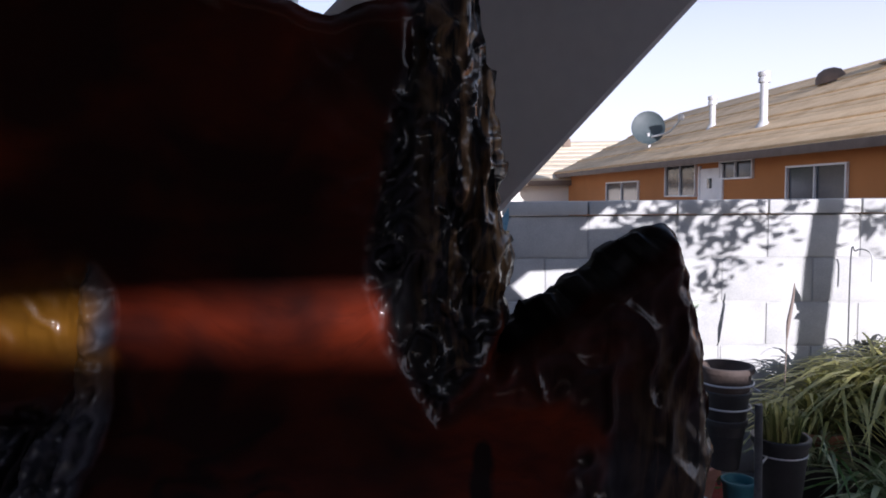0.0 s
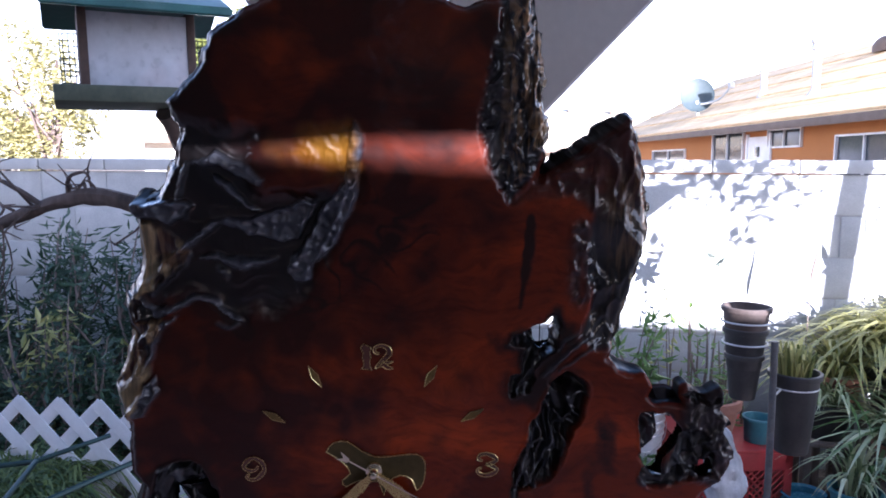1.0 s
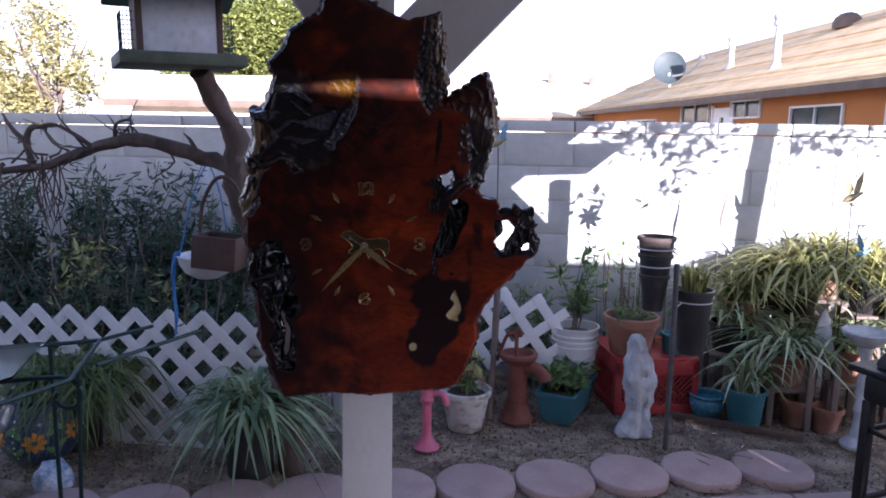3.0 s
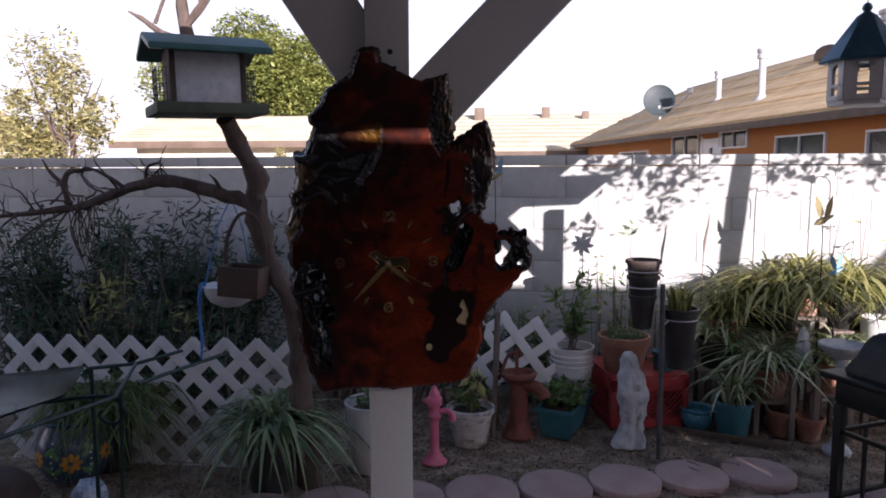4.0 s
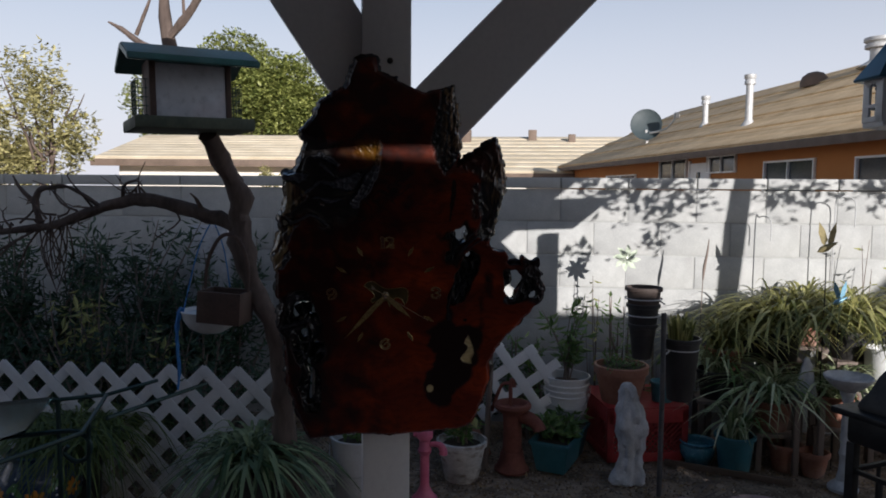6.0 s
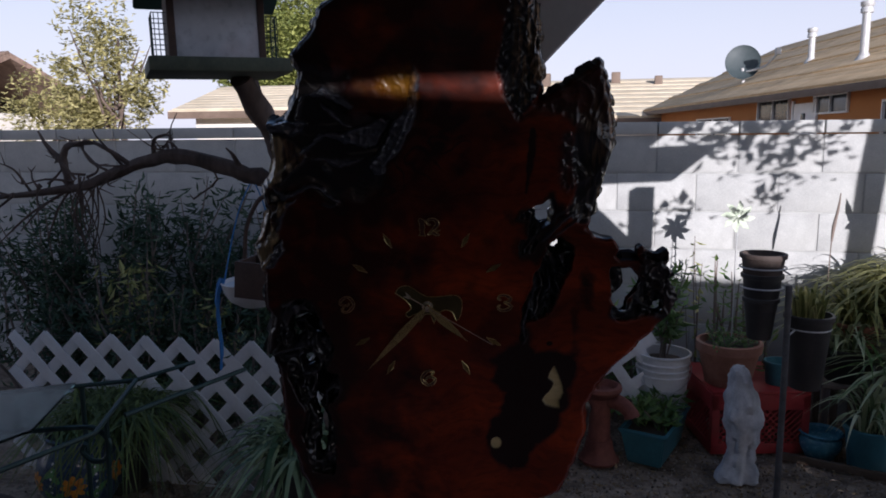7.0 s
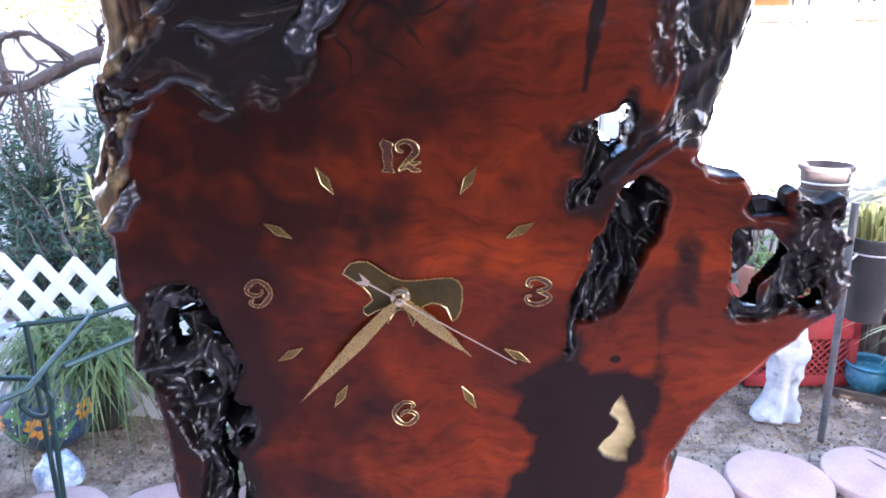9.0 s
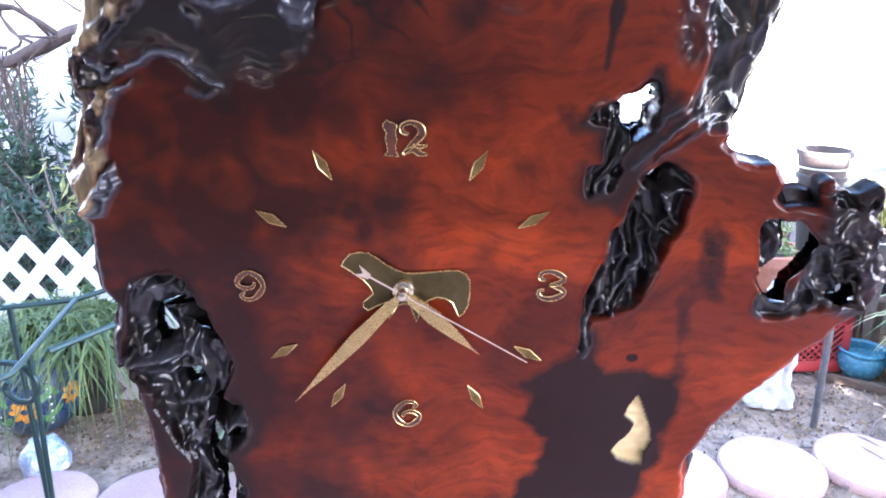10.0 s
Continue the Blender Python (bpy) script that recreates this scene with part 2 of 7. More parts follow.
def part(name, bm, material, parent, label="", at=None):
    ob = link_mesh(name, bm, material)
    ob.parent = parent
    if at is not None:
        ob.matrix_basis = at
    return tagged(ob, label)


def thing(name, m, label, category, group="", kind=""):
    ob = new(name)
    ob.empty_display_size = 0.05
    ob.matrix_basis = m
    return tagged(ob, label, category, group, kind)


def box(w, d, h, bevel=0.004, at=(0, 0, 0), rot=None):
    """A box with rounded edges, its base centred at at."""
    bm = bmesh.new()
    bmesh.ops.create_cube(bm, size=1, matrix=Matrix.Diagonal((w, d, h, 1)))
    if bevel:
        bmesh.ops.bevel(bm, geom=bm.edges[:], offset=bevel, segments=2, affect="EDGES", profile=0.6)
    bmesh.ops.translate(bm, verts=bm.verts, vec=(0, 0, h / 2))
    if rot:
        bmesh.ops.transform(bm, verts=bm.verts, matrix=pose(0, 0, 0, *rot))
    bmesh.ops.translate(bm, verts=bm.verts, vec=at)
    return bm


def lathe(profile, seg=32, wob=0.0, seed=0, squash=1.0):
    """A turned body from (radius, height) pairs."""
    bm = bmesh.new()
    rings = []
    for r, z in profile:
        ring = []
        for i in range(seg):
            a = 2 * math.pi * i / seg
            k = 1 + wob * noise.noise((math.cos(a) * 1.7 + seed, math.sin(a) * 1.7, z * 9))
            ring.append(bm.verts.new((r * k * math.cos(a), r * k * math.sin(a) * squash, z)))
        rings.append(ring)
    for a, b in zip(rings, rings[1:]):
        for i in range(seg):
            bm.faces.new((a[i], a[(i + 1) % seg], b[(i + 1) % seg], b[i]))
    for ring, flip in ((rings[0], True), (rings[-1], False)):
        if max(v.co.to_2d().length for v in ring) > 1e-4:
            bm.faces.new(ring[::-1] if flip else ring)
    bmesh.ops.remove_doubles(bm, verts=bm.verts, dist=1e-5)
    bmesh.ops.recalc_face_normals(bm, faces=bm.faces)
    return bm


def tube(points, radii, seg=8, rough=0.0, seed=0, bm=None, smooth=4):
    """A tapered round bar along a smooth line."""
    bm = bm or bmesh.new()
    pts = [Vector(p) for p in points]
    rad = list(radii) if isinstance(radii, (list, tuple)) else [radii] * len(pts)
    path, rr = [], []
    for i in range(len(pts) - 1):
        p0, p1, p2, p3 = pts[max(i - 1, 0)], pts[i], pts[i + 1], pts[min(i + 2, len(pts) - 1)]
        for k in range(smooth):
            t = k / smooth
            path.append(0.5 * (2 * p1 + (p2 - p0) * t + (2 * p0 - 5 * p1 + 4 * p2 - p3) * t * t + (3 * p1 - p0 - 3 * p2 + p3) * t ** 3))
            rr.append(rad[i] + (rad[i + 1] - rad[i]) * t)
    path.append(pts[-1]), rr.append(rad[-1])
    rings, side = [], None
    for i, p in enumerate(path):
        d = (path[min(i + 1, len(path) - 1)] - path[max(i - 1, 0)]).normalized()
        side = (side - d * side.dot(d)).normalized() if side is not None else d.orthogonal().normalized()
        up = d.cross(side)
        ring = []
        for k in range(seg):
            a = 2 * math.pi * k / seg
            w = side * math.cos(a) + up * math.sin(a)
            q = p + w * rr[i]
            if rough:
                q = q + w * rr[i] * rough * noise.noise(q * (0.6 / max(rr[i], 0.004)) + Vector((seed, 0, 0)))
            ring.append(bm.verts.new(q))
        rings.append(ring)
    for a, b in zip(rings, rings[1:]):
        for k in range(seg):
            bm.faces.new((a[k], a[(k + 1) % seg], b[(k + 1) % seg], b[k]))
    bm.faces.new(rings[0][::-1]), bm.faces.new(rings[-1])
    return bm


def join(*bms):
    out = bms[0]
    for b in bms[1:]:
        me = bpy.data.meshes.new("tmp")
        b.to_mesh(me)
        b.free()
        out.from_mesh(me)
        bpy.data.meshes.remove(me)
    return out


def moved(bm, m):
    bmesh.ops.transform(bm, verts=bm.verts, matrix=m)
    return bm


def mesh_of(name, verts, faces, material, parent=None, label="", smooth=True):
    me = bpy.data.meshes.new(name)
    me.from_pydata(verts, [], faces)
    if smooth:
        me.polygons.foreach_set("use_smooth", [True] * len(me.polygons))
    me.materials.append(material)
    ob = new(name, me)
    ob.parent = parent
    return tagged(ob, label)


def blades(rng, count, length, width, rise, spread, base=0.03, droop=1.0, z0=0.0):
    """Arching strap leaves that spring from one crown: vertices and faces."""
    vs, fs = [], []
    for _ in range(count):
        a, ln = rng.uniform(0, 2 * math.pi), length * rng.uniform(0.55, 1.1)
        e = rng.uniform(0.25, 1.0) * spread
        dirx, diry = math.cos(a), math.sin(a)
        bx, by = rng.uniform(-base, base), rng.uniform(-base, base)
        up = rise * rng.uniform(0.7, 1.15)
        n, w = 7, width * rng.uniform(0.7, 1.2)
        bend = rng.uniform(-0.25, 0.25)
        i0 = len(vs)
        for k in range(n + 1):
            t = k / n
            r = ln * e * (t + 0.25 * t * t)
            z = z0 + ln * up * (1.7 * t - (0.9 + droop * e) * t * t)
            px, py = -diry, dirx
            ww = w * (0.45 + 1.1 * t * (1 - t) * 2) * (1 - t ** 4) + 0.0004
            cx, cy = bx + dirx * r + px * bend * r * t, by + diry * r + py * bend * r * t
            vs.append((cx - px * ww, cy - py * ww, z + ww * 0.35))
            vs.append((cx + px * ww, cy + py * ww, z + ww * 0.35))
        for k in range(n):
            j = i0 + 2 * k
            fs.append((j, j + 1, j + 3, j + 2))
    return vs, fs


def leaf_cloud(rng, points, size, flat=0.35, droop=0.0, slim=0.4):
    """Pointed leaves, one at each point."""
    vs, fs = [], []
    for p in points:
        d = Vector((rng.gauss(0, 1), rng.gauss(0, 1), rng.gauss(-droop, flat))).normalized()
        s = d.cross(Vector((rng.gauss(0, 0.4), rng.gauss(0, 0.4), 1))).normalized()
        ln = size * rng.uniform(0.6, 1.3)
        nrm = d.cross(s) * ln * 0.12
        i = len(vs)
        p = Vector(p)
        vs += [p, p + d * ln * 0.5 + s * ln * slim * 0.5 + nrm, p + d * ln, p + d * ln * 0.5 - s * ln * slim * 0.5 + nrm]
        fs += [(i, i + 1, i + 2), (i, i + 2, i + 3)]
    return vs, fs


# ---- ground ----
def build_ground():
    rng = random.Random(3)
    xs = sorted({-400, -120, -50, -20, -10} | {round(-6 + 0.12 * i, 3) for i in range(101)} | {10, 20, 50, 120, 400})
    ys = sorted({-400, -120, -50, -20} | {round(-7 + 0.12 * i, 3) for i in range(90)} | {6, 10, 20, 50, 120, 400})
    vs = [(x, y, 0.012 * noise.noise((x * 2.3, y * 2.3, 0)) + 0.006 * noise.noise((x * 9, y * 9, 3)) - 0.012) for y in ys for x in xs]
    n = len(xs)
    fs = [(j * n + i, j * n + i + 1, (j + 1) * n + i + 1, (j + 1) * n + i) for j in range(len(ys) - 1) for i in range(n - 1)]
    g = mesh_of("ground", vs, fs, M_DIRT)
    tagged(g, "dry brown garden soil with litter and bare patches", "ground", kind="structure")
    pts = []
    while len(pts) < 6500:
        x, y = rng.uniform(-2.6, 2.8), rng.uniform(1.75, 3.5)
        if noise.noise((x * 1.6, y * 1.6, 7)) > -0.15:
            pts.append((x, y, rng.uniform(-0.004, 0.008)))
    vs, fs = leaf_cloud(rng, pts, 0.024, 0.15, 0, 0.45)
    tagged(mesh_of("leaf_litter", vs, fs, M_DRYLEAF), "dry brown leaves and twigs strewn over soil", "litter", kind="stuff")

    bm = bmesh.new()
    for _ in range(420):
        x, y = rng.uniform(-2.4, 2.6), rng.uniform(1.9, 3.4)
        a, ln = rng.uniform(0, 6.28), rng.uniform(0.04, 0.16)
        dx, dy = math.cos(a) * ln / 2, math.sin(a) * ln / 2
        tube([(x - dx, y - dy, 0.004), (x + rng.gauss(0, 0.008), y + rng.gauss(0, 0.008), rng.uniform(0.004, 0.015)), (x + dx, y + dy, 0.005)], [0.0022, 0.0025, 0.0012], 4, bm=bm, smooth=2)
    tagged(link_mesh("twigs", bm, M_STAKE), "broken grey twigs scattered on the soil", "twigs", kind="stuff")
    verts, faces = [], []
    for _ in range(11000):
        x, y, s = rng.uniform(-2.2, 2.4), rng.uniform(1.75, 3.3), rng.uniform(0.002, 0.0075)
        i = len(verts)
        verts += [(x + s * rng.uniform(0.6, 1.2) * math.cos(q), y + s * rng.uniform(0.6, 1.2) * math.sin(q), -0.006) for q in (0.2, 1.8, 3.3, 4.9)]
        verts.append((x, y, s * rng.uniform(0.3, 0.8)))
        faces += [(i + k, i + (k + 1) % 4, i + 4) for k in range(4)]
    tagged(mesh_of("gravel", verts, faces, M_PEBBLE, None, "", False), "small grey and tan pebbles lying in dry soil", "gravel", kind="stuff")


build_ground()

# ---- block wall ----
WALL_Y, WALL_TOP, COURSE, BLOCK = 3.569, 1.468, 0.2033, 0.4064


def build_wall():
    wall = link_mesh("wall_back", box(13.0, 0.15, WALL_TOP + 0.09, 0, (0, WALL_Y + 0.081, -0.10)), M_MORTAR, False)
    tagged(wall, "grey concrete block garden wall with flat cap course", "wall", kind="structure")
    bm = box(BLOCK - 0.010, 0.166, COURSE - 0.010, 0.005)
    me = link_mesh("block", bm, M_BLOCK)
    cap = link_mesh("cap_block", box(BLOCK - 0.008, 0.20, 0.064, 0.006), M_BLOCK)
    first, first_cap = True, True
    for row in range(8):
        z = WALL_TOP - (row + 1) * COURSE + 0.005
        for i in range(-14, 15):
            x = 0.505 - BLOCK / 2 + i * BLOCK + (0 if row % 2 == 0 else BLOCK / 2)
            if abs(x) > 5.6:
                continue
            ob = me if first else new("block", me.data)
            first = False
            ob.parent = wall
            ob.location = (x, WALL_Y + 0.083 + 0.001 * ((i * 7 + row * 3) % 3), z)
    for i in range(-14, 15):
        ob = cap if first_cap else new("cap_block", cap.data)
        first_cap = False
        ob.parent = wall
        ob.location = (0.505 - BLOCK / 2 + i * BLOCK, WALL_Y + 0.083, WALL_TOP + 0.002)


build_wall()

# ---- patio cover ----
PATIO = pose(-0.022, 0.475, 0, 0, 0, 13.5)
BEAM_Z = 1.925
RIGHT_RUN = pose(0, 0, 0, 0, 0, -8)
LEFT_BEAM, RIGHT_BEAM = pose(0, 0, 0, 0, 0, 5), pose(0, 0, 0, 0, 0, -2.5)
END_X = 1.90


def brace(sign, low_in, low_out, lean):
    """A flat diagonal board from the post up to the beam."""
    bm = bmesh.new()
    x0, hi = 0.046, BEAM_Z
    sec = []
    for y in (0.022, 0.066):
        sec.append([bm.verts.new((sign * px, y, pz)) for px, pz in ((x0, low_out), (x0, low_in), (x0 + (hi - low_in) * lean, hi), (x0 + (hi - low_out) * lean, hi))])
    a, b = sec
    bm.faces.new(a), bm.faces.new(b[::-1])
    for i in range(4):
        bm.faces.new((a[i], b[i], b[(i + 1) % 4], a[(i + 1) % 4]))
    bmesh.ops.recalc_face_normals(bm, faces=bm.faces)
    bmesh.ops.bevel(bm, geom=bm.edges[:], offset=0.003, segments=1, affect="EDGES")
    return bm


def build_patio():
    cover = thing("patio_cover", PATIO, "white painted wooden patio cover with braced posts", "patio cover", kind="structure")
    for x in (0.0, END_X, -2.4):
        run = RIGHT_RUN if x > 0 else pose(0, 0, 0)
        part("post", moved(box(0.095, 0.095, BEAM_Z + 0.02, 0.004, (x, 0.0475, -0.02)), run), M_PAINT, cover)
        for s in (-1, 1):
            if x == END_X and s == 1:
                continue
            board = brace(s, 1.64, 1.445, 0.97) if s == 1 or x else brace(s, 1.79, 1.545, 0.66)
            part("brace", moved(board, run @ pose(x, 0, 0)), M_PAINT, cover)
    part("beam", moved(box(4.2, 0.105, 0.165, 0.004, (-2.1, 0.0475, BEAM_Z + 0.006)), LEFT_BEAM), M_PAINT, cover)
    part("trim_board", moved(box(4.2, 0.022, 0.045, 0.003, (-2.1, -0.018, BEAM_Z + 0.034)), LEFT_BEAM), M_PAINT, cover)
    bm = bmesh.new()
    sec = []
    h = 0.165
    for y in (-0.005, 0.10):
        sec.append([bm.verts.new(p) for p in ((-0.03, y, BEAM_Z), (END_X + 0.10, y, BEAM_Z), (END_X + 0.30, y, BEAM_Z + h), (-0.03, y, BEAM_Z + h))])
    a, b = sec
    bm.faces.new(a), bm.faces.new(b[::-1])
    for i in range(4):
        bm.faces.new((a[i], b[i], b[(i + 1) % 4], a[(i + 1) % 4]))
    bmesh.ops.recalc_face_normals(bm, faces=bm.faces)
    bmesh.ops.bevel(bm, geom=bm.edges[:], offset=0.004, segments=1, affect="EDGES")
    part("beam", moved(bm, RIGHT_BEAM), M_PAINT, cover)
    part("trim_board", moved(box(END_X + 0.02, 0.022, 0.045, 0.003, (END_X / 2 - 0.01, -0.018, BEAM_Z + 0.028)), RIGHT_BEAM), M_PAINT, cover)
    roof = thing("patio_roof", PATIO, "white boarded patio roof on rafters", "roof", kind="structure")
    rise = 0.040
    for x in [END_X + 0.05 - 0.61 * i for i in range(11)]:
        r = box(0.04, 3.55, 0.045, 0.003)
        part("rafter", moved(r, pose(x, -1.50, BEAM_Z + 0.284 + 1.5 * rise, -math.degrees(math.atan(rise)))), M_PAINT, roof)
    for k in range(25):
        y = 0.22 - 0.142 * k
        part("board", box(END_X + 0.08 + 4.6, 0.138, 0.022, 0.002, ((END_X + 0.08 - 4.6) / 2, y, BEAM_Z + 0.26 - y * rise)), M_PAINT, roof)

    # unseen upstand, added to keep the garden wall's left top in shade
    part("shade_upstand", box(END_X + 0.08 + 4.6, 0.024, 0.36, 0.003, ((END_X + 0.08 - 4.6) / 2, 0.305, BEAM_Z + 0.20)), M_PAINT, roof)
    # unseen trim, hung below the boards to cut the clock's sun band from above
    part("sun_cut_trim", box(END_X + 4.6, 0.02, 0.10, 0.002, ((END_X - 4.6) / 2, -3.27, BEAM_Z + 0.26 + 3.188 * rise - 0.022)), M_PAINT, roof)

    # unseen board, added to end the sun band at the clock's right
    part("sun_stop_board", box(0.32, 0.02, 0.24, 0.003, (0.985, -3.245, BEAM_Z + 0.16)), M_PAINT, roof)
    for z in (1.70, 1.30, 0.55):
        part("bolt_head", moved(lathe([(0.006, 0), (0.006, 0.002), (0.004, 0.0035), (0.001, 0.004)], 10), pose(0.006, 0, z, 90)), M_BLACK, cover, "dark screw head")


build_patio()

# ---- neighbour houses ----
EAVE_A, EAVE_B = Vector((4.645, 5.59, 2.16)), Vector((1.495, 21.55, 2.16))
HOUSE_SIZE = 0.7


def roof_slab(corners, t=0.14):
    bm = bmesh.new()
    top = [bm.verts.new(c) for c in corners]
    low = [bm.verts.new((c[0], c[1], c[2] - t)) for c in corners]
    bm.faces.new(top), bm.faces.new(low[::-1])
    n = len(top)
    for i in range(n):
        bm.faces.new((top[i], low[i], low[(i + 1) % n], top[(i + 1) % n]))
    bmesh.ops.recalc_face_normals(bm, faces=bm.faces)
    return bm


def window(parent, w, h, m, name="window"):
    """A slider window: frame, mullion and two panes, facing -y of m."""
    win = part(name, join(box(w + 0.08, 0.08, 0.04, 0.004, (0, 0, -0.04)), box(w + 0.08, 0.08, 0.04, 0.004, (0, 0, h)), box(0.04, 0.08, h, 0.004, (-w / 2 - 0.02, 0, 0)), box(0.04, 0.08, h, 0.004, (w / 2 + 0.02, 0, 0)), box(0.03, 0.07, h, 0.004)), M_PAINT, parent, at=m)
    for s in (-1, 1):
        part("pane", box(w / 2 - 0.03, 0.012, h, 0, (s * w / 4, 0.02, 0)), M_PANE, win)
    return win


def build_orange_house():
    along = (EAVE_B - EAVE_A).normalized()
    away = Vector((along.y, -along.x, 0))
    length = (EAVE_B - EAVE_A).length / HOUSE_SIZE
    m = Matrix(((-along.x, away.x, 0, EAVE_B.x), (-along.y, away.y, 0, EAVE_B.y), (0, 0, 1, EAVE_B.z - 2.45 * HOUSE_SIZE), (0, 0, 0, 1))) @ Matrix.Scale(HOUSE_SIZE, 4)
    house = thing("orange_house", m, "long orange stucco house with tan shingle roof", "house")
    part("wall", box(length - 0.4, 8.2, 3.42, 0.02, (length / 2 + 0.3, 4.6, -1.0)), M_STUCCO, house)
    slope = 0.50
    run = 4.6
    part("roof", roof_slab([(-0.2, 0, 2.45), (length + 1, 0, 2.45), (length + 1, run, 2.45 + run * slope), (1.9, run, 2.45 + run * slope)], 0.10), M_SHINGLE, house)
    part("roof", roof_slab([(-0.2, 0, 2.45), (1.9, run, 2.45 + run * slope), (length + 1, run, 2.45 + run * slope), (length + 1, 9.2, 2.45), (-0.2, 9.2, 2.45)], 0.10), M_SHINGLE, house)
    part("fascia", box(length + 1.2, 0.03, 0.16, 0.004, (length / 2 + 0.4, -0.016, 2.29)), M_FASCIA, house)
    for k in range(20):
        y = 0.05 + k * run / 20
        x0 = -0.2 + 2.1 * y / run
        bm = box(length + 1 - x0, 0.27, 0.016 if k % 4 else 0.05, 0.003)
        part("shingle_course", moved(bm, pose((x0 + length + 1) / 2, y + 0.12, 2.45 + (y + 0.12) * slope + 0.001 + 0.004 * (k % 2), math.degrees(math.atan(slope)) - 1.2)), M_SHINGLE, house)
    for x, z, w, h in ((6.8, 1.35, 2.9, 0.62), (11.2, 1.55, 1.8, 0.78), (14.1, 1.95, 1.4, 0.36), (17.0, 1.2, 1.75, 0.88), (20.0, 1.1, 1.7, 0.95)):
        window(house, w, h, pose(x, 0.48, z))
    door = part("door", box(1.0, 0.06, 2.35, 0.01, (12.9, 0.49, -0.15)), M_PAINT, house, "white panelled house door")
    part("door_window", box(0.2, 0.02, 0.24, 0.003, (12.9, 0.452, 1.72)), M_PANE, door)
    part("door_frame", join(box(0.10, 0.10, 2.42, 0.005, (12.33, 0.50, -0.15)), box(0.10, 0.10, 2.42, 0.005, (13.47, 0.50, -0.15))), M_PAINT, house)
    for x, y, hh, r in ((9.9, 2.0, 0.70, 0.085), (13.6, 1.4, 1.05, 0.09), (14.5, 4.2, 0.45, 0.24)):
        z = 2.45 + y * slope - 0.05
        v = part("roof_pipe", lathe([(r, 0), (r, hh), (r * 1.5, hh), (r * 1.5, hh + 0.08), (r * 1.25, hh + 0.12), (r * 1.6, hh + 0.16), (r * 1.6, hh + 0.24), (0.001, hh + 0.27)], 14), M_STEEL, house, at=pose(x, y, z))
        part("collar", lathe([(r * 2.2, 0), (r * 1.1, 0.16), (r * 1.1, 0.18)], 14), M_STEEL, v)
    for x in (12.5,):
        part("roof_vent", moved(lathe([(0.36, 0), (0.34, 0.14), (0.26, 0.27), (0.12, 0.34), (0.001, 0.35)], 20), pose(x, 3.8, 2.45 + 3.8 * slope, 12)), M_FASCIA, house)
    return m


HOUSE_M = build_orange_house()


def build_dish():
    d = thing("satellite_dish", HOUSE_M @ pose(7.4, 1.15, 2.90), "grey satellite dish on a short mast on shingle roof", "satellite dish")
    part("mast", tube([(0, 0, -0.05), (0, 0, 0.35), (0.02, -0.05, 0.62)], 0.05, 8), M_STEEL, d)
    bowl = lathe([(0.02, 0.12), (0.28, 0.10), (0.48, 0.03), (0.52, 0), (0.51, 0.015), (0.46, 0.05), (0.27, 0.12), (0.001, 0.14)], 28, squash=1.08)
    turn = Vector((-0.9, 0.30, -0.32)).to_track_quat("Z", "Y").to_matrix().to_4x4()
    part("reflector", moved(bowl, Matrix.Translation((0.06, -0.06, 0.80)) @ turn), M_DISH, d)
    part("feed_arm", tube([(0.1, 0.05, 0.50), (0.7, 0.35, 0.60), (1.1, 0.55, 0.95)], 0.035, 6), M_STEEL, d)
    part("feed_horn", moved(box(0.14, 0.14, 0.2, 0.02), pose(1.1, 0.55, 0.9)), M_STEEL, d)


build_dish()


def build_far_house(name, m, w, d, eave, ridge, wall_mat, label, vents=()):
    h = thing(name, m, label, "house")
    part("wall", box(w - 0.8, d - 0.8, eave + 0.5, 0.02, (0, 0, -0.5)), wall_mat, h)
    shingle = M_BROWNSH if name == "brown_roof_house" else M_PALESH
    part("roof", roof_slab([(-w / 2, -d / 2, eave), (w / 2, -d / 2, eave), (w / 2 - 0.1, 0, ridge), (-w / 2 + 0.1, 0, ridge)], 0.1), shingle, h)
    part("roof", roof_slab([(-w / 2 + 0.1, 0, ridge), (w / 2 - 0.1, 0, ridge), (w / 2, d / 2, eave), (-w / 2, d / 2, eave)], 0.1), shingle, h)
    part("fascia", box(w, 0.04, 0.15, 0.004, (0, -d / 2 - 0.02, eave - 0.17)), M_FASCIA, h)
    for k in range(9):
        t = (k + 0.5) / 9
        part("shingle_course", moved(box(w - 0.2, d / 2 / 9 * 1.04, 0.03, 0.004), pose(0, -d / 2 * (1 - t), eave + (ridge - eave) * t + 0.005, math.degrees(math.atan2(ridge - eave, d / 2)) - 1.5)), shingle, h)
    for x, y, s in vents:
        part("roof_vent", box(s, s, s * 1.6, 0.02, (x, y, ridge + (ridge - eave) / (d / 2) * y - 0.1)), M_FASCIA, h)
    return h


build_far_house("cream_house", pose(-6.6, 16.2, 0, 0, 0, 4), 4.6, 5.0, 2.08, 2.72, M_CREAM, "low cream stucco house with pale tan roof")
build_far_house("tan_roof_house", pose(2.0, 26.5, 0), 13.0, 11.0, 2.0, 3.45, M_CREAM, "distant low house under a broad tan shingle roof", ((-3.6, -1, 0.35), (-1.2, -0.6, 0.3), (0.2, -1, 0.25)))
build_far_house("brown_roof_house", pose(-11.9, 10.6, 0, 0, 0, -8), 5.0, 4.5, 1.95, 2.95, M_CREAM, "neighbouring house with mottled brown shingle roof")


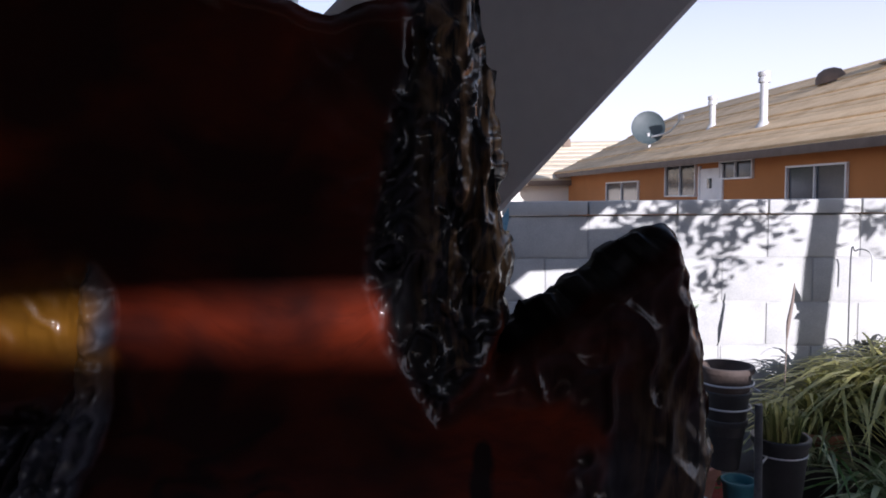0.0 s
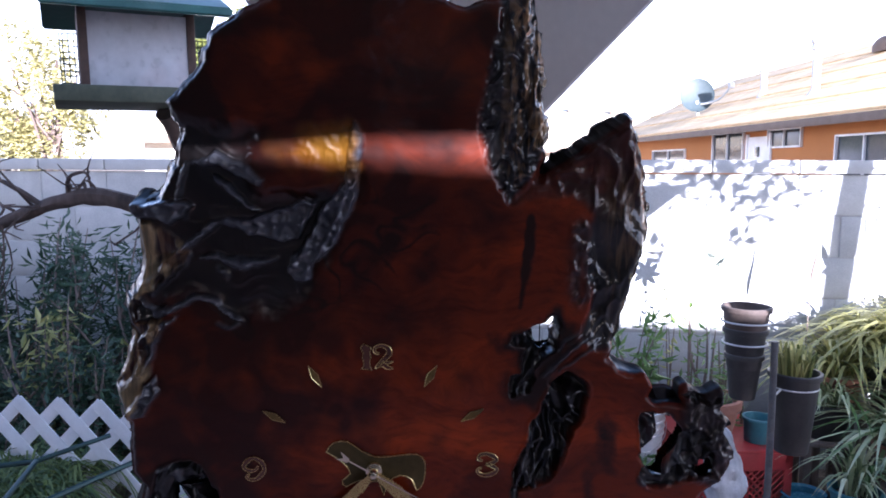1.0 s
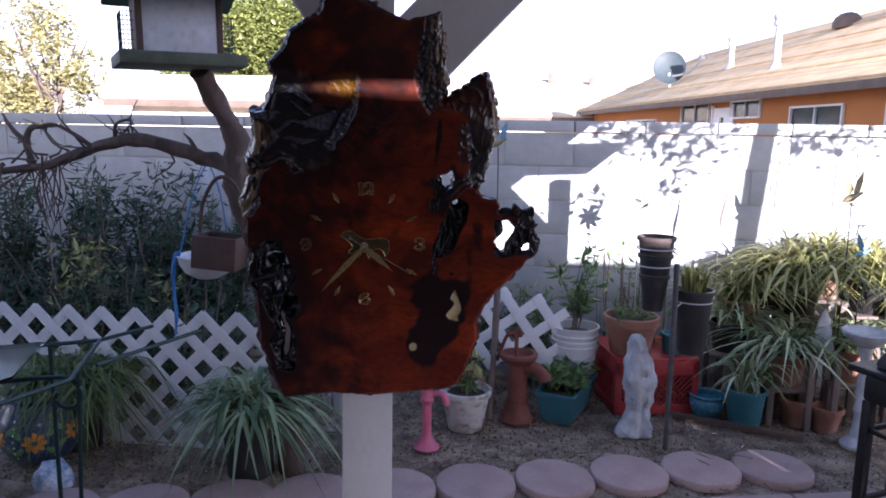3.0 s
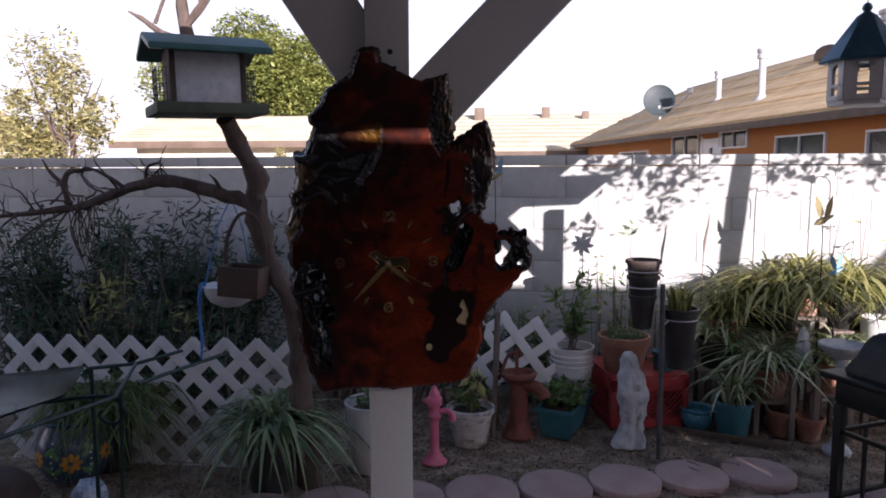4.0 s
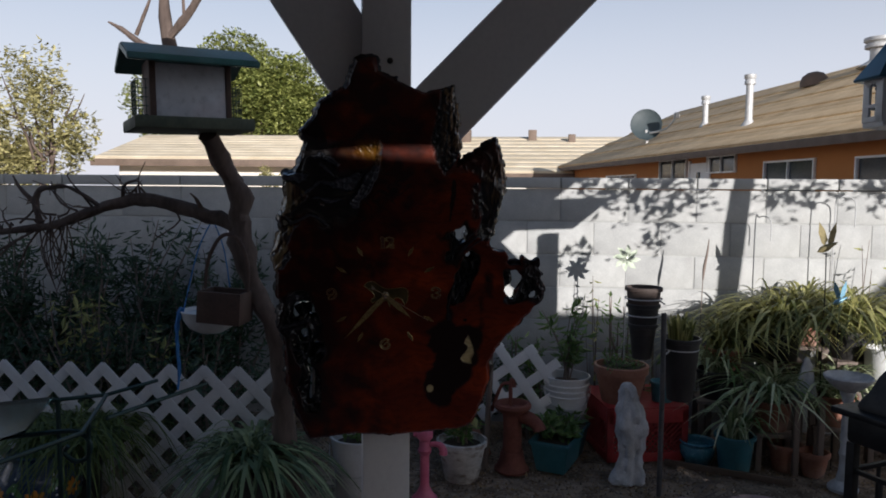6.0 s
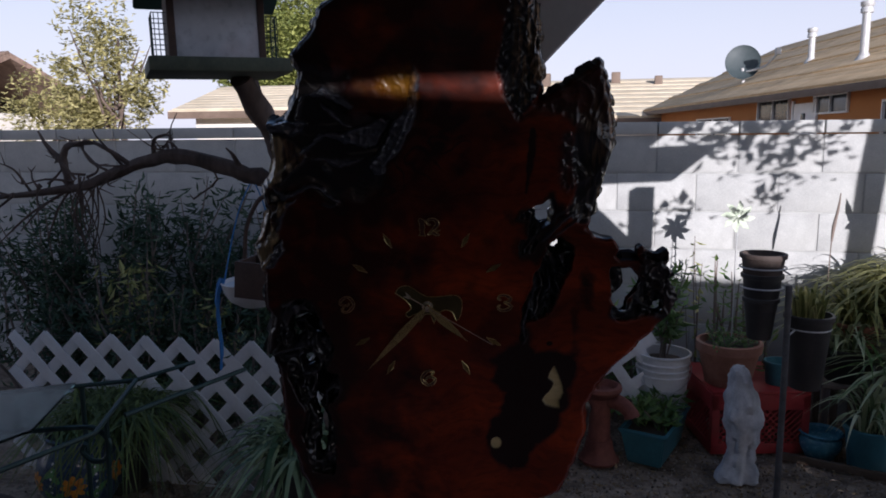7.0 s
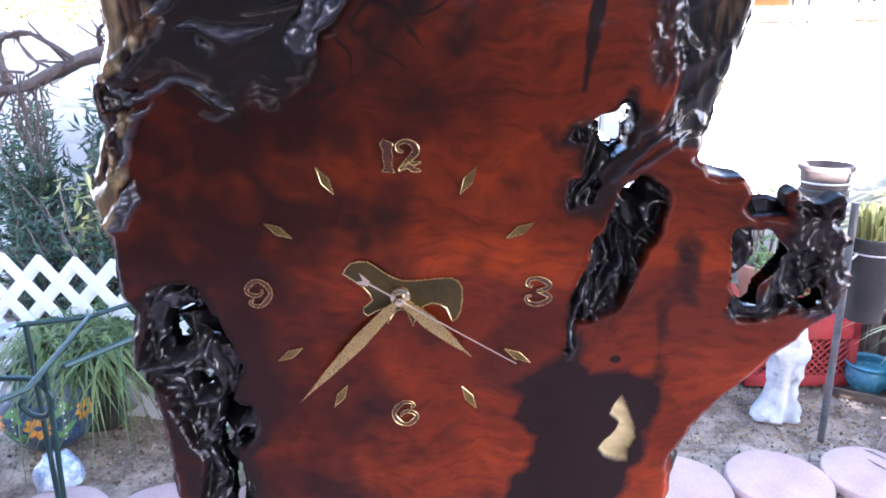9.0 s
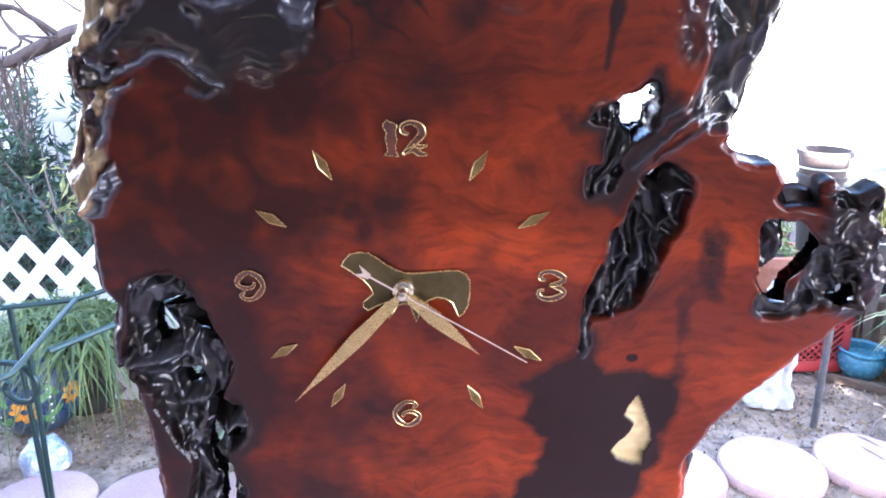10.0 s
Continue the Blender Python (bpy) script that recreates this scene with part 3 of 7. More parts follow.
# ---- an unseen house, added behind to shade the yard ----
def build_shade_house():
    home = thing("home", pose(0, -5.6, 0), "unseen grey-brown house added behind the yard to shape the sun", "house")
    # hollow, with a narrow front pane and back skylight aligned to pass a sunbeam
    part("wall", box(26, 0.15, 2.5, 0.01, (0, -1.425, -0.2)), M_BROWNST, home)
    part("wall", box(17.55, 0.15, 2.5, 0.01, (4.55 - 17.55 / 2, 1.425, -0.2)), M_BROWNST, home)
    for x0, x1, h in ((4.68, 5.35, 2.5), (5.35, 6.85, 2.13), (6.85, 13.0, 2.5)):
        part("wall", box(x1 - x0, 0.15, h, 0.002, ((x0 + x1) / 2, 1.425, -0.2)), M_BROWNST, home)
    part("wall", box(0.126, 0.15, 1.895, 0.002, (4.615, 1.425, -0.2)), M_BROWNST, home)
    part("wall", box(0.126, 0.15, 0.455, 0.002, (4.615, 1.425, 1.845)), M_BROWNST, home)
    # thin bars added to break the sunbeam into separate patches on the soil
    for z in (1.728, 1.757, 1.799):
        part("beam_bar", box(0.126, 0.02, 0.009, 0.001, (4.615, 1.43, z)), M_PAINT, home)
    for x in (-12.9, 12.9):
        part("wall", box(0.15, 2.68, 2.5, 0.01, (x, 0, -0.2)), M_BROWNST, home)
    # lower flat link between the two wings, added so sun reaches the white pot
    for x0, x1, eave, ridge in ((-13.6, 5.30, 2.30, 3.026), (5.30, 6.85, 2.02, 2.38), (6.85, 13.6, 2.30, 3.026)):
        part("roof", roof_slab([(x0, 1.9, eave), (x1, 1.9, eave), (x1, 0.2, ridge), (x0, 0.2, ridge)], 0.12), M_SHINGLE, home)
    fall = 0.726 / 2.1
    for x0, x1, y0, y1 in ((-13.6, 5.70, 0.2, -1.9), (6.85, 13.6, 0.2, -1.9), (6.35, 6.85, 0.2, -1.9), (5.70, 6.05, 0.2, -0.98), (6.05, 6.35, 0.2, -0.98), (5.70, 6.35, -1.62, -1.9)):
        z0, z1 = 2.30 + (y0 + 1.9) * fall, 2.30 + (y1 + 1.9) * fall
        if 6.0 < x0 < 6.5:
            z0, z1 = 2.38, 2.34
        part("roof", roof_slab([(x0, y0, z0), (x1, y0, z0), (x1, y1, z1), (x0, y1, z1)], 0.12), M_SHINGLE, home)
    # raised block, added to cast the stepped shadow on the garden wall's right
    bm = bmesh.new()
    sec = [[bm.verts.new((x, y, z)) for x, z in ((6.4, 2.7), (13.4, 2.7), (13.4, 3.40), (7.0, 3.40))] for y in (0.25, 0.6)]
    bm.faces.new(sec[0]), bm.faces.new(sec[1][::-1])
    for i in range(4):
        bm.faces.new((sec[0][i], sec[1][i], sec[1][(i + 1) % 4], sec[0][(i + 1) % 4]))
    bmesh.ops.recalc_face_normals(bm, faces=bm.faces)
    part("upper_roof", bm, M_SHINGLE, home)
    # unseen side wall, added to hold back sky light from the left
    part("wall", box(0.25, 6.2, 1.55, 0.02, (-4.4, 3.2, -0.1)), M_BROWNST, home)
    for x in (-3.5, 1.5):
        window(home, 1.6, 1.1, pose(x, 1.52, 1.0, 0, 0, 180))


build_shade_house()


# ---- the burl clock ----
DIAL = pose(-0.013, 0.413, 1.253, 0, 0, 10.4) @ pose(0, 0, 0, 90 + 4)
LEFT_EDGE = [(-0.054, 0.437), (-0.063, 0.413), (-0.076, 0.383), (-0.104, 0.369), (-0.121, 0.358), (-0.134, 0.328), (-0.158, 0.304), (-0.148, 0.286), (-0.155, 0.255), (-0.170, 0.231), (-0.189, 0.224), (-0.186, 0.196), (-0.188, 0.170), (-0.193, 0.155), (-0.201, 0.144), (-0.200, 0.130), (-0.195, 0.118), (-0.207, 0.093), (-0.215, 0.072), (-0.204, 0.042), (-0.204, -0.004), (-0.196, -0.017), (-0.204, -0.040), (-0.206, -0.063), (-0.201, -0.072), (-0.193, -0.081), (-0.193, -0.096), (-0.190, -0.115), (-0.188, -0.180), (-0.164, -0.254), (-0.148, -0.290), (-0.063, -0.279), (0.003, -0.284)]
RIGHT_EDGE = [(0.079, -0.278), (0.155, -0.271), (0.172, -0.262), (0.192, -0.211), (0.203, -0.175), (0.202, -0.138), (0.216, -0.11), (0.241, -0.08), (0.276, -0.043), (0.293, -0.019), (0.302, -0.006), (0.31, 0.009), (0.297, 0.03), (0.303, 0.04), (0.292, 0.05), (0.297, 0.059), (0.293, 0.071), (0.284, 0.062), (0.276, 0.065), (0.265, 0.073), (0.257, 0.073), (0.264, 0.053), (0.25, 0.055), (0.238, 0.056), (0.233, 0.062), (0.236, 0.071), (0.229, 0.083), (0.213, 0.082), (0.205, 0.085), (0.198, 0.097), (0.206, 0.12), (0.214, 0.155), (0.226, 0.205), (0.22, 0.25), (0.206, 0.293), (0.183, 0.279), (0.134, 0.246), (0.137, 0.278), (0.132, 0.33), (0.128, 0.394), (0.101, 0.384), (0.073, 0.378), (0.04, 0.389), (-0.014, 0.414), (-0.02, 0.438)]


def poly_sdf(P, poly):
    """Signed distance from each row of P to a closed outline, negative inside."""
    poly = np.asarray(poly)
    d2 = np.full(len(P), 1e9)
    inside = np.zeros(len(P), bool)
    for a, b in zip(poly, np.roll(poly, -1, 0)):
        e, w = b - a, P - a
        t = np.clip((w @ e) / (e @ e), 0, 1)
        d2 = np.minimum(d2, ((w - t[:, None] * e) ** 2).sum(1))
        c = ((a[1] > P[:, 1]) != (b[1] > P[:, 1]))
        if abs(e[1]) > 1e-12:
            inside ^= c & (P[:, 0] < e[0] * (P[:, 1] - a[1]) / e[1] + a[0])
    return np.where(inside, -1, 1) * np.sqrt(d2)


def capsule(P, a, b, ra, rb=None):
    rb = ra if rb is None else rb
    a, b = np.array(a), np.array(b)
    e = b - a
    t = np.clip(((P - a) @ e) / max(e @ e, 1e-12), 0, 1)
    return np.sqrt(((P - a - t[:, None] * e) ** 2).sum(1)) - (ra + (rb - ra) * t)


def field(P, scale, seed, octaves=4, sx=1.0, sy=1.0):
    return np.array([noise.fractal((p[0] * scale * sx + seed, p[1] * scale * sy, seed * 0.37), 0.9, 2.0, octaves) for p in P])


def step01(x, a, b):
    t = np.clip((x - a) / (b - a), 0, 1)
    return t * t * (3 - 2 * t)


# outlines in the plane of the dial: holes right through, black hollows, raised bark islands
HOLE_RIGHT = [[(0.134, 0.121), (0.144, 0.124), (0.15, 0.13), (0.152, 0.123), (0.148, 0.115), (0.15, 0.106), (0.141, 0.103), (0.135, 0.107)], [(0.152, 0.074), (0.162, 0.08), (0.162, 0.074), (0.156, 0.07)], [(0.241, 0.045), (0.249, 0.046), (0.262, 0.032), (0.262, 0.025), (0.255, 0.016), (0.248, 0.006), (0.246, -0.006), (0.241, -0.008), (0.233, -0.002), (0.229, 0.008), (0.234, 0.014), (0.243, 0.019), (0.245, 0.029)], [(0.277, -0.004), (0.282, 0.003), (0.29, 0.004), (0.291, -0.005), (0.287, -0.01), (0.28, -0.009)]]
HOLE_LEFT = [[(-0.173, -0.029), (-0.168, -0.02), (-0.161, -0.018), (-0.163, -0.04), (-0.173, -0.048)], [(-0.158, -0.017), (-0.152, -0.016), (-0.138, -0.022), (-0.134, -0.04), (-0.141, -0.038), (-0.152, -0.029)], [(-0.16, -0.074), (-0.152, -0.073), (-0.15, -0.08), (-0.158, -0.085)], [(-0.138, -0.093), (-0.132, -0.094), (-0.126, -0.101), (-0.136, -0.116), (-0.14, -0.128), (-0.146, -0.134), (-0.145, -0.141), (-0.14, -0.149), (-0.135, -0.159), (-0.136, -0.176), (-0.138, -0.196), (-0.146, -0.212), (-0.144, -0.176), (-0.141, -0.162), (-0.146, -0.149), (-0.149, -0.134), (-0.144, -0.119), (-0.138, -0.104)], [(-0.131, -0.118), (-0.124, -0.117), (-0.128, -0.127)]]
CRESCENT = [(0.16, -0.081), (0.165, -0.092), (0.171, -0.109), (0.172, -0.118), (0.169, -0.126), (0.167, -0.128), (0.168, -0.139), (0.16, -0.138), (0.15, -0.134), (0.146, -0.128), (0.15, -0.121), (0.155, -0.116), (0.159, -0.109), (0.16, -0.104), (0.153, -0.097), (0.154, -0.092)]
KNOT = ((0.087, -0.189), (0.087, -0.187))
HOLLOW_RIGHT = [[(0.149, 0.071), (0.155, 0.08), (0.168, 0.084), (0.179, 0.077), (0.182, 0.066), (0.178, 0.044), (0.171, 0.033), (0.165, 0.017), (0.16, 0.001), (0.152, -0.011), (0.136, -0.022), (0.125, -0.025), (0.122, -0.046), (0.118, -0.046), (0.118, -0.024), (0.12, -0.003), (0.126, 0.017), (0.133, 0.04), (0.14, 0.055)], [(0.111, 0.11), (0.118, 0.118), (0.126, 0.12), (0.134, 0.124), (0.153, 0.132), (0.155, 0.118), (0.151, 0.103), (0.143, 0.096), (0.134, 0.087), (0.137, 0.08), (0.128, 0.064), (0.116, 0.062), (0.112, 0.07), (0.113, 0.08), (0.121, 0.084), (0.123, 0.098), (0.126, 0.106)]]
HOLLOW_ARM = [[(0.224, 0.029), (0.227, 0.046), (0.236, 0.05), (0.244, 0.047), (0.246, 0.019), (0.233, 0.009), (0.225, 0.017)], [(0.228, -0.011), (0.23, 0.0), (0.246, -0.009), (0.263, 0.029), (0.269, 0.036), (0.283, 0.03), (0.293, 0.006), (0.292, -0.008), (0.276, -0.013), (0.267, -0.016), (0.254, -0.021), (0.235, -0.02)], [(0.258, 0.066), (0.27, 0.069), (0.284, 0.06), (0.294, 0.066), (0.293, 0.056), (0.27, 0.056)]]
HOLLOW_LEFT = [[(-0.195, -0.052), (-0.189, -0.023), (-0.185, -0.006), (-0.178, 0.002), (-0.165, 0.009), (-0.154, 0.009), (-0.145, 0.003), (-0.14, -0.01), (-0.132, -0.027), (-0.126, -0.038), (-0.12, -0.062), (-0.127, -0.08), (-0.134, -0.09), (-0.117, -0.094), (-0.114, -0.103), (-0.118, -0.123), (-0.132, -0.136), (-0.124, -0.159), (-0.122, -0.205), (-0.128, -0.236), (-0.157, -0.232), (-0.166, -0.176), (-0.162, -0.159), (-0.162, -0.144), (-0.17, -0.129), (-0.176, -0.109), (-0.181, -0.102), (-0.181, -0.086), (-0.189, -0.08), (-0.204, -0.071), (-0.203, -0.064)]]
ISLAND_LEAF = [[(-0.142, 0.258), (-0.12, 0.267), (-0.098, 0.256), (-0.084, 0.246), (-0.086, 0.24), (-0.101, 0.246), (-0.121, 0.256)], [(-0.126, 0.249), (-0.109, 0.242), (-0.1, 0.229), (-0.087, 0.22), (-0.094, 0.22), (-0.11, 0.234), (-0.122, 0.244)], [(-0.157, 0.186), (-0.139, 0.202), (-0.127, 0.212), (-0.116, 0.215), (-0.103, 0.212), (-0.085, 0.219), (-0.067, 0.223), (-0.054, 0.231), (-0.041, 0.227), (-0.046, 0.219), (-0.053, 0.208), (-0.058, 0.197), (-0.069, 0.195), (-0.082, 0.199), (-0.097, 0.2), (-0.107, 0.207), (-0.12, 0.209), (-0.134, 0.199), (-0.151, 0.184)], [(-0.14, 0.181), (-0.127, 0.186), (-0.114, 0.182), (-0.096, 0.182), (-0.076, 0.183), (-0.092, 0.175), (-0.108, 0.172), (-0.121, 0.178)]]
ISLAND_EDGE = [[(-0.012, 0.292), (-0.004, 0.28), (-0.009, 0.244), (-0.015, 0.219), (-0.025, 0.202), (-0.036, 0.184), (-0.043, 0.18), (-0.05, 0.164), (-0.062, 0.162), (-0.068, 0.171), (-0.065, 0.184), (-0.056, 0.191), (-0.049, 0.202), (-0.042, 0.219), (-0.03, 0.231), (-0.021, 0.248)], [(-0.191, 0.15), (-0.175, 0.139), (-0.162, 0.143), (-0.148, 0.15), (-0.136, 0.153), (-0.125, 0.149), (-0.113, 0.136), (-0.104, 0.13), (-0.112, 0.131), (-0.124, 0.143), (-0.136, 0.147), (-0.15, 0.143), (-0.16, 0.137), (-0.176, 0.132)], [(-0.19, 0.226), (-0.167, 0.227), (-0.147, 0.228), (-0.14, 0.223), (-0.146, 0.215), (-0.16, 0.208), (-0.168, 0.212), (-0.188, 0.215)], [(-0.192, 0.107), (-0.187, 0.117), (-0.172, 0.13), (-0.155, 0.136), (-0.17, 0.122), (-0.177, 0.1), (-0.19, 0.08)], [(-0.208, 0.049), (-0.178, 0.084), (-0.176, 0.07), (-0.19, 0.049)]]
FOLDS = [(-0.2, 0.158), (-0.192, 0.146), (-0.176, 0.133), (-0.155, 0.14), (-0.136, 0.149), (-0.113, 0.13), (-0.09, 0.132), (-0.058, 0.15), (-0.036, 0.176), (-0.018, 0.199), (-0.006, 0.24), (-0.012, 0.265), (-0.03, 0.236), (-0.054, 0.234), (-0.084, 0.236), (-0.086, 0.265), (-0.089, 0.289), (-0.144, 0.289), (-0.16, 0.25), (-0.19, 0.23)]
STAIN = [(0.08, -0.073), (0.093, -0.061), (0.108, -0.054), (0.118, -0.045), (0.122, -0.02), (0.127, -0.045), (0.134, -0.066), (0.162, -0.06), (0.186, -0.064), (0.188, -0.09), (0.182, -0.135), (0.16, -0.172), (0.136, -0.19), (0.125, -0.222), (0.105, -0.226), (0.08, -0.205), (0.072, -0.18), (0.078, -0.157), (0.093, -0.144), (0.096, -0.118), (0.083, -0.101), (0.09, -0.082)]
STRIP = [(0.1, 0.43), (0.097, 0.357), (0.087, 0.31), (0.085, 0.289), (0.092, 0.254), (0.111, 0.226), (0.125, 0.24), (0.136, 0.258), (0.15, 0.298), (0.15, 0.43)]
WING = [(0.123, 0.24), (0.112, 0.226), (0.132, 0.233), (0.148, 0.23), (0.16, 0.231), (0.176, 0.217), (0.174, 0.19), (0.178, 0.152), (0.172, 0.116), (0.183, 0.104), (0.212, 0.104), (0.23, 0.209), (0.226, 0.263), (0.214, 0.31), (0.153, 0.275), (0.134, 0.254)]
BEVEL = [(-0.25, 0.23), (-0.185, 0.215), (-0.15, 0.195), (-0.144, 0.186), (-0.154, 0.172), (-0.174, 0.154), (-0.188, 0.15), (-0.192, 0.13), (-0.178, 0.13), (-0.169, 0.133), (-0.169, 0.122), (-0.181, 0.108), (-0.181, 0.087), (-0.189, 0.07), (-0.202, 0.04), (-0.25, 0.04)]
POCKET = [(-0.192, 0.147), (-0.182, 0.142), (-0.161, 0.145), (-0.171, 0.133), (-0.181, 0.126), (-0.192, 0.13)]
# thin crests of bark: a line, its half width and its height
CRESTS_UPPER = [
    ([(-0.127, 0.129), (-0.118, 0.125), (-0.110, 0.128)], 0.0015, 0.0026),
    ([(-0.122, 0.171), (-0.116, 0.167)], 0.0024, 0.0026),
    ([(-0.157, 0.186), (-0.172, 0.166), (-0.186, 0.158)], 0.0020, 0.0030),
    ([(-0.146, 0.184), (-0.160, 0.168), (-0.178, 0.150)], 0.0016, 0.0026),
    ([(-0.152, 0.228), (-0.148, 0.246), (-0.143, 0.257)], 0.0018, 0.0030),
    ([(-0.066, 0.174), (-0.052, 0.190), (-0.045, 0.208), (-0.030, 0.226)], 0.0014, 0.0026),
    ([(-0.052, 0.170), (-0.040, 0.192), (-0.026, 0.214), (-0.018, 0.240)], 0.0014, 0.0026),
]
CRESTS_RIGHT = [
    ([(0.180, 0.116), (0.164, 0.106), (0.152, 0.092), (0.142, 0.082)], 0.0018, 0.0032),
    ([(0.186, 0.110), (0.170, 0.098), (0.156, 0.086)], 0.0015, 0.0026),
    ([(0.172, 0.122), (0.158, 0.112), (0.154, 0.104)], 0.0014, 0.0024),
    ([(0.146, 0.060), (0.136, 0.034), (0.128, 0.006), (0.122, -0.024), (0.121, -0.050)], 0.0014, 0.0034),
    ([(0.158, 0.044), (0.148, 0.022), (0.140, -0.002), (0.130, -0.018)], 0.0016, 0.0044),
    ([(0.150, 0.030), (0.153, 0.012), (0.146, 0.002), (0.150, -0.010)], 0.0014, 0.0036),
]
CRESTS_LOWER = [
    ([(-0.196, -0.066), (-0.180, -0.060), (-0.162, -0.056), (-0.148, -0.050)], 0.0030, 0.0080),
    ([(-0.184, -0.072), (-0.166, -0.066), (-0.150, -0.064)], 0.0022, 0.0060),
    ([(-0.168, -0.096), (-0.152, -0.092), (-0.138, -0.092)], 0.0018, 0.0050),
    ([(-0.172, -0.110), (-0.160, -0.112), (-0.154, -0.126), (-0.160, -0.136)], 0.0022, 0.0060),
    ([(-0.132, -0.122), (-0.122, -0.112)], 0.0060, 0.0080),
    ([(-0.180, 0.000), (-0.168, -0.004), (-0.164, -0.016)], 0.0030, 0.0050),
    ([(0.232, -0.014), (0.246, -0.012), (0.258, 0.006), (0.265, 0.026)], 0.0034, 0.0080),
    ([(0.232, 0.040), (0.238, 0.034), (0.238, 0.022)], 0.0030, 0.0060),
]


def least(P, outlines):
    return np.min([poly_sdf(P, o) for o in outlines], axis=0)


def hole_sdf(P):
    return np.minimum(least(P, HOLE_RIGHT) - 0.0006, least(P, HOLE_LEFT) - 0.0014)


def slab_sdf(P):
    edge, hole = poly_sdf(P, LEFT_EDGE + RIGHT_EDGE), -hole_sdf(P)
    fine = 0.0014 * field(P, 130, 9, 2)
    return np.maximum(edge + 0.0022 * field(P, 40, 5, 3) + fine, hole + fine)


def line_crest(P, points, width, height):
    """Height of a narrow crest that tapers to both ends of a line."""
    a = np.array(points)
    lengths = np.linalg.norm(np.diff(a, axis=0), axis=1)
    run, best, along = 0.0, np.full(len(P), 1e9), np.zeros(len(P))
    for p, q, ln in zip(a, a[1:], lengths):
        t = np.clip(((P - p) @ (q - p)) / (ln * ln), 0, 1)
        dist = np.sqrt(((P - p - t[:, None] * (q - p)) ** 2).sum(1))
        near = dist < best
        best, along = np.where(near, dist, best), np.where(near, (run + t * ln) / lengths.sum(), along)
        run += ln
    return height * np.exp(-(best / width) ** 2) * (0.35 + 0.65 * np.sin(np.pi * np.clip(along, 0.08, 0.92)))


def slab_relief(P, d):
    """Front relief and masks of bark, stains and dark tone at each point of the slab."""
    u, v = P[:, 0], P[:, 1]
    bark = np.zeros(len(P))

    def zone(dist, soft=0.012):
        return 1 - step01(dist + 0.003 * wv, -soft, soft * 0.3)
    wv = field(P, 26, 2, 3)
    upper_left = np.minimum(capsule(P, (-0.185, 0.215), (-0.06, 0.215), 0.045, 0.032), capsule(P, (-0.20, 0.15), (-0.115, 0.150), 0.032, 0.012))
    upper_left = np.minimum(upper_left, capsule(P, (-0.04, 0.25), (-0.055, 0.165), 0.013, 0.012))
    upper_left = np.minimum(upper_left, capsule(P, (-0.20, 0.09), (-0.19, 0.075), 0.020))
    strip, wing = poly_sdf(P, STRIP), poly_sdf(P, WING)
    warp = P + 0.0026 * np.stack([field(P, 70, 61, 3), field(P, 70, 63, 3)], 1)
    h1, h2 = least(warp, HOLLOW_RIGHT[1:]), least(warp, HOLLOW_RIGHT[:1])
    h3, arm = least(warp, HOLLOW_LEFT), least(warp, HOLLOW_ARM)
    island = least(warp, ISLAND_LEAF + ISLAND_EDGE)
    surface = zone(np.minimum(strip, wing), 0.006)
    plate = 1 - step01(island, -0.0036, 0.0006)
    pit = np.minimum(np.minimum(h1, h2), np.minimum(h3, arm))
    hollow = 1 - step01(pit, -0.0026, 0.0004)
    fold_d = poly_sdf(warp, FOLDS)
    fold = (1 - step01(fold_d + 0.012 * wv, -0.014, 0.006)) * (1 - 0.6 * plate)
    rim = step01(d, -0.010, -0.002)
    bent = P + 0.016 * np.stack([field(P, 22, 11, 2), field(P, 22, 13, 2)], 1)
    F2 = np.stack([bent[:, 0] * math.cos(0.25) - bent[:, 1] * math.sin(0.25), bent[:, 0] * math.sin(0.25) + bent[:, 1] * math.cos(0.25)], 1)
    ridges = np.exp(-((island + 0.0016) / 0.0012) ** 2)
    roll = field(P, 13, 53, 2)
    ripple = np.sin((v + 0.30 * u) * 2 * math.pi / 0.011 + 4.0 * wv)
    swirl = np.clip(1 - 2.0 * np.abs(field(bent, 30, 8, 2, 1.3, 0.6)), 0, 1) ** 3
    fibre = np.clip(1 - 2.0 * np.abs(field(F2, 24, 21, 2, 2.4, 0.25)), 0, 1) ** 1.6
    flow = np.clip(1 - 2.0 * np.abs(field(bent, 34, 83, 2, 0.55, 1.5)), 0, 1) ** 3
    gnarl = np.clip(1 - 2.0 * np.abs(field(warp, 85, 91, 2, 1.0, 0.8)), 0, 1) ** 1.5
    on_arm = step01(u, 0.188, 0.205) * step01(v, -0.045, -0.02) * (1 - step01(v, 0.098, 0.112))
    fine = field(P, 70, 31, 2)
    is_strip, is_wing = zone(strip, 0.006), zone(wing, 0.006)
    seam = np.exp(-((capsule(P, (0.170, 0.205), (0.172, 0.150), 0.004, 0.006) + 0.004 * wv) / 0.006) ** 2)
    crest = np.max([line_crest(warp, *c) for c in CRESTS_UPPER + CRESTS_RIGHT + CRESTS_LOWER], axis=0)
    height = -(0.007 - 0.004 * on_arm) * step01(d, -0.008 + 0.004 * on_arm, 0.0) ** 2
    bevel_d = poly_sdf(warp, BEVEL)
    bevel = 1 - step01(bevel_d, -0.0030, 0.0010)
    pocket = 1 - step01(poly_sdf(warp, POCKET), -0.0030, 0.0010)
    flake = step01(field(bent, 42, 17, 2, 1.4, 0.8), -0.12, 0.14)
    height -= bevel * (0.30 * np.clip(-bevel_d, 0, 0.030) - 0.0030 * flake - 0.0020) + 0.0050 * pocket
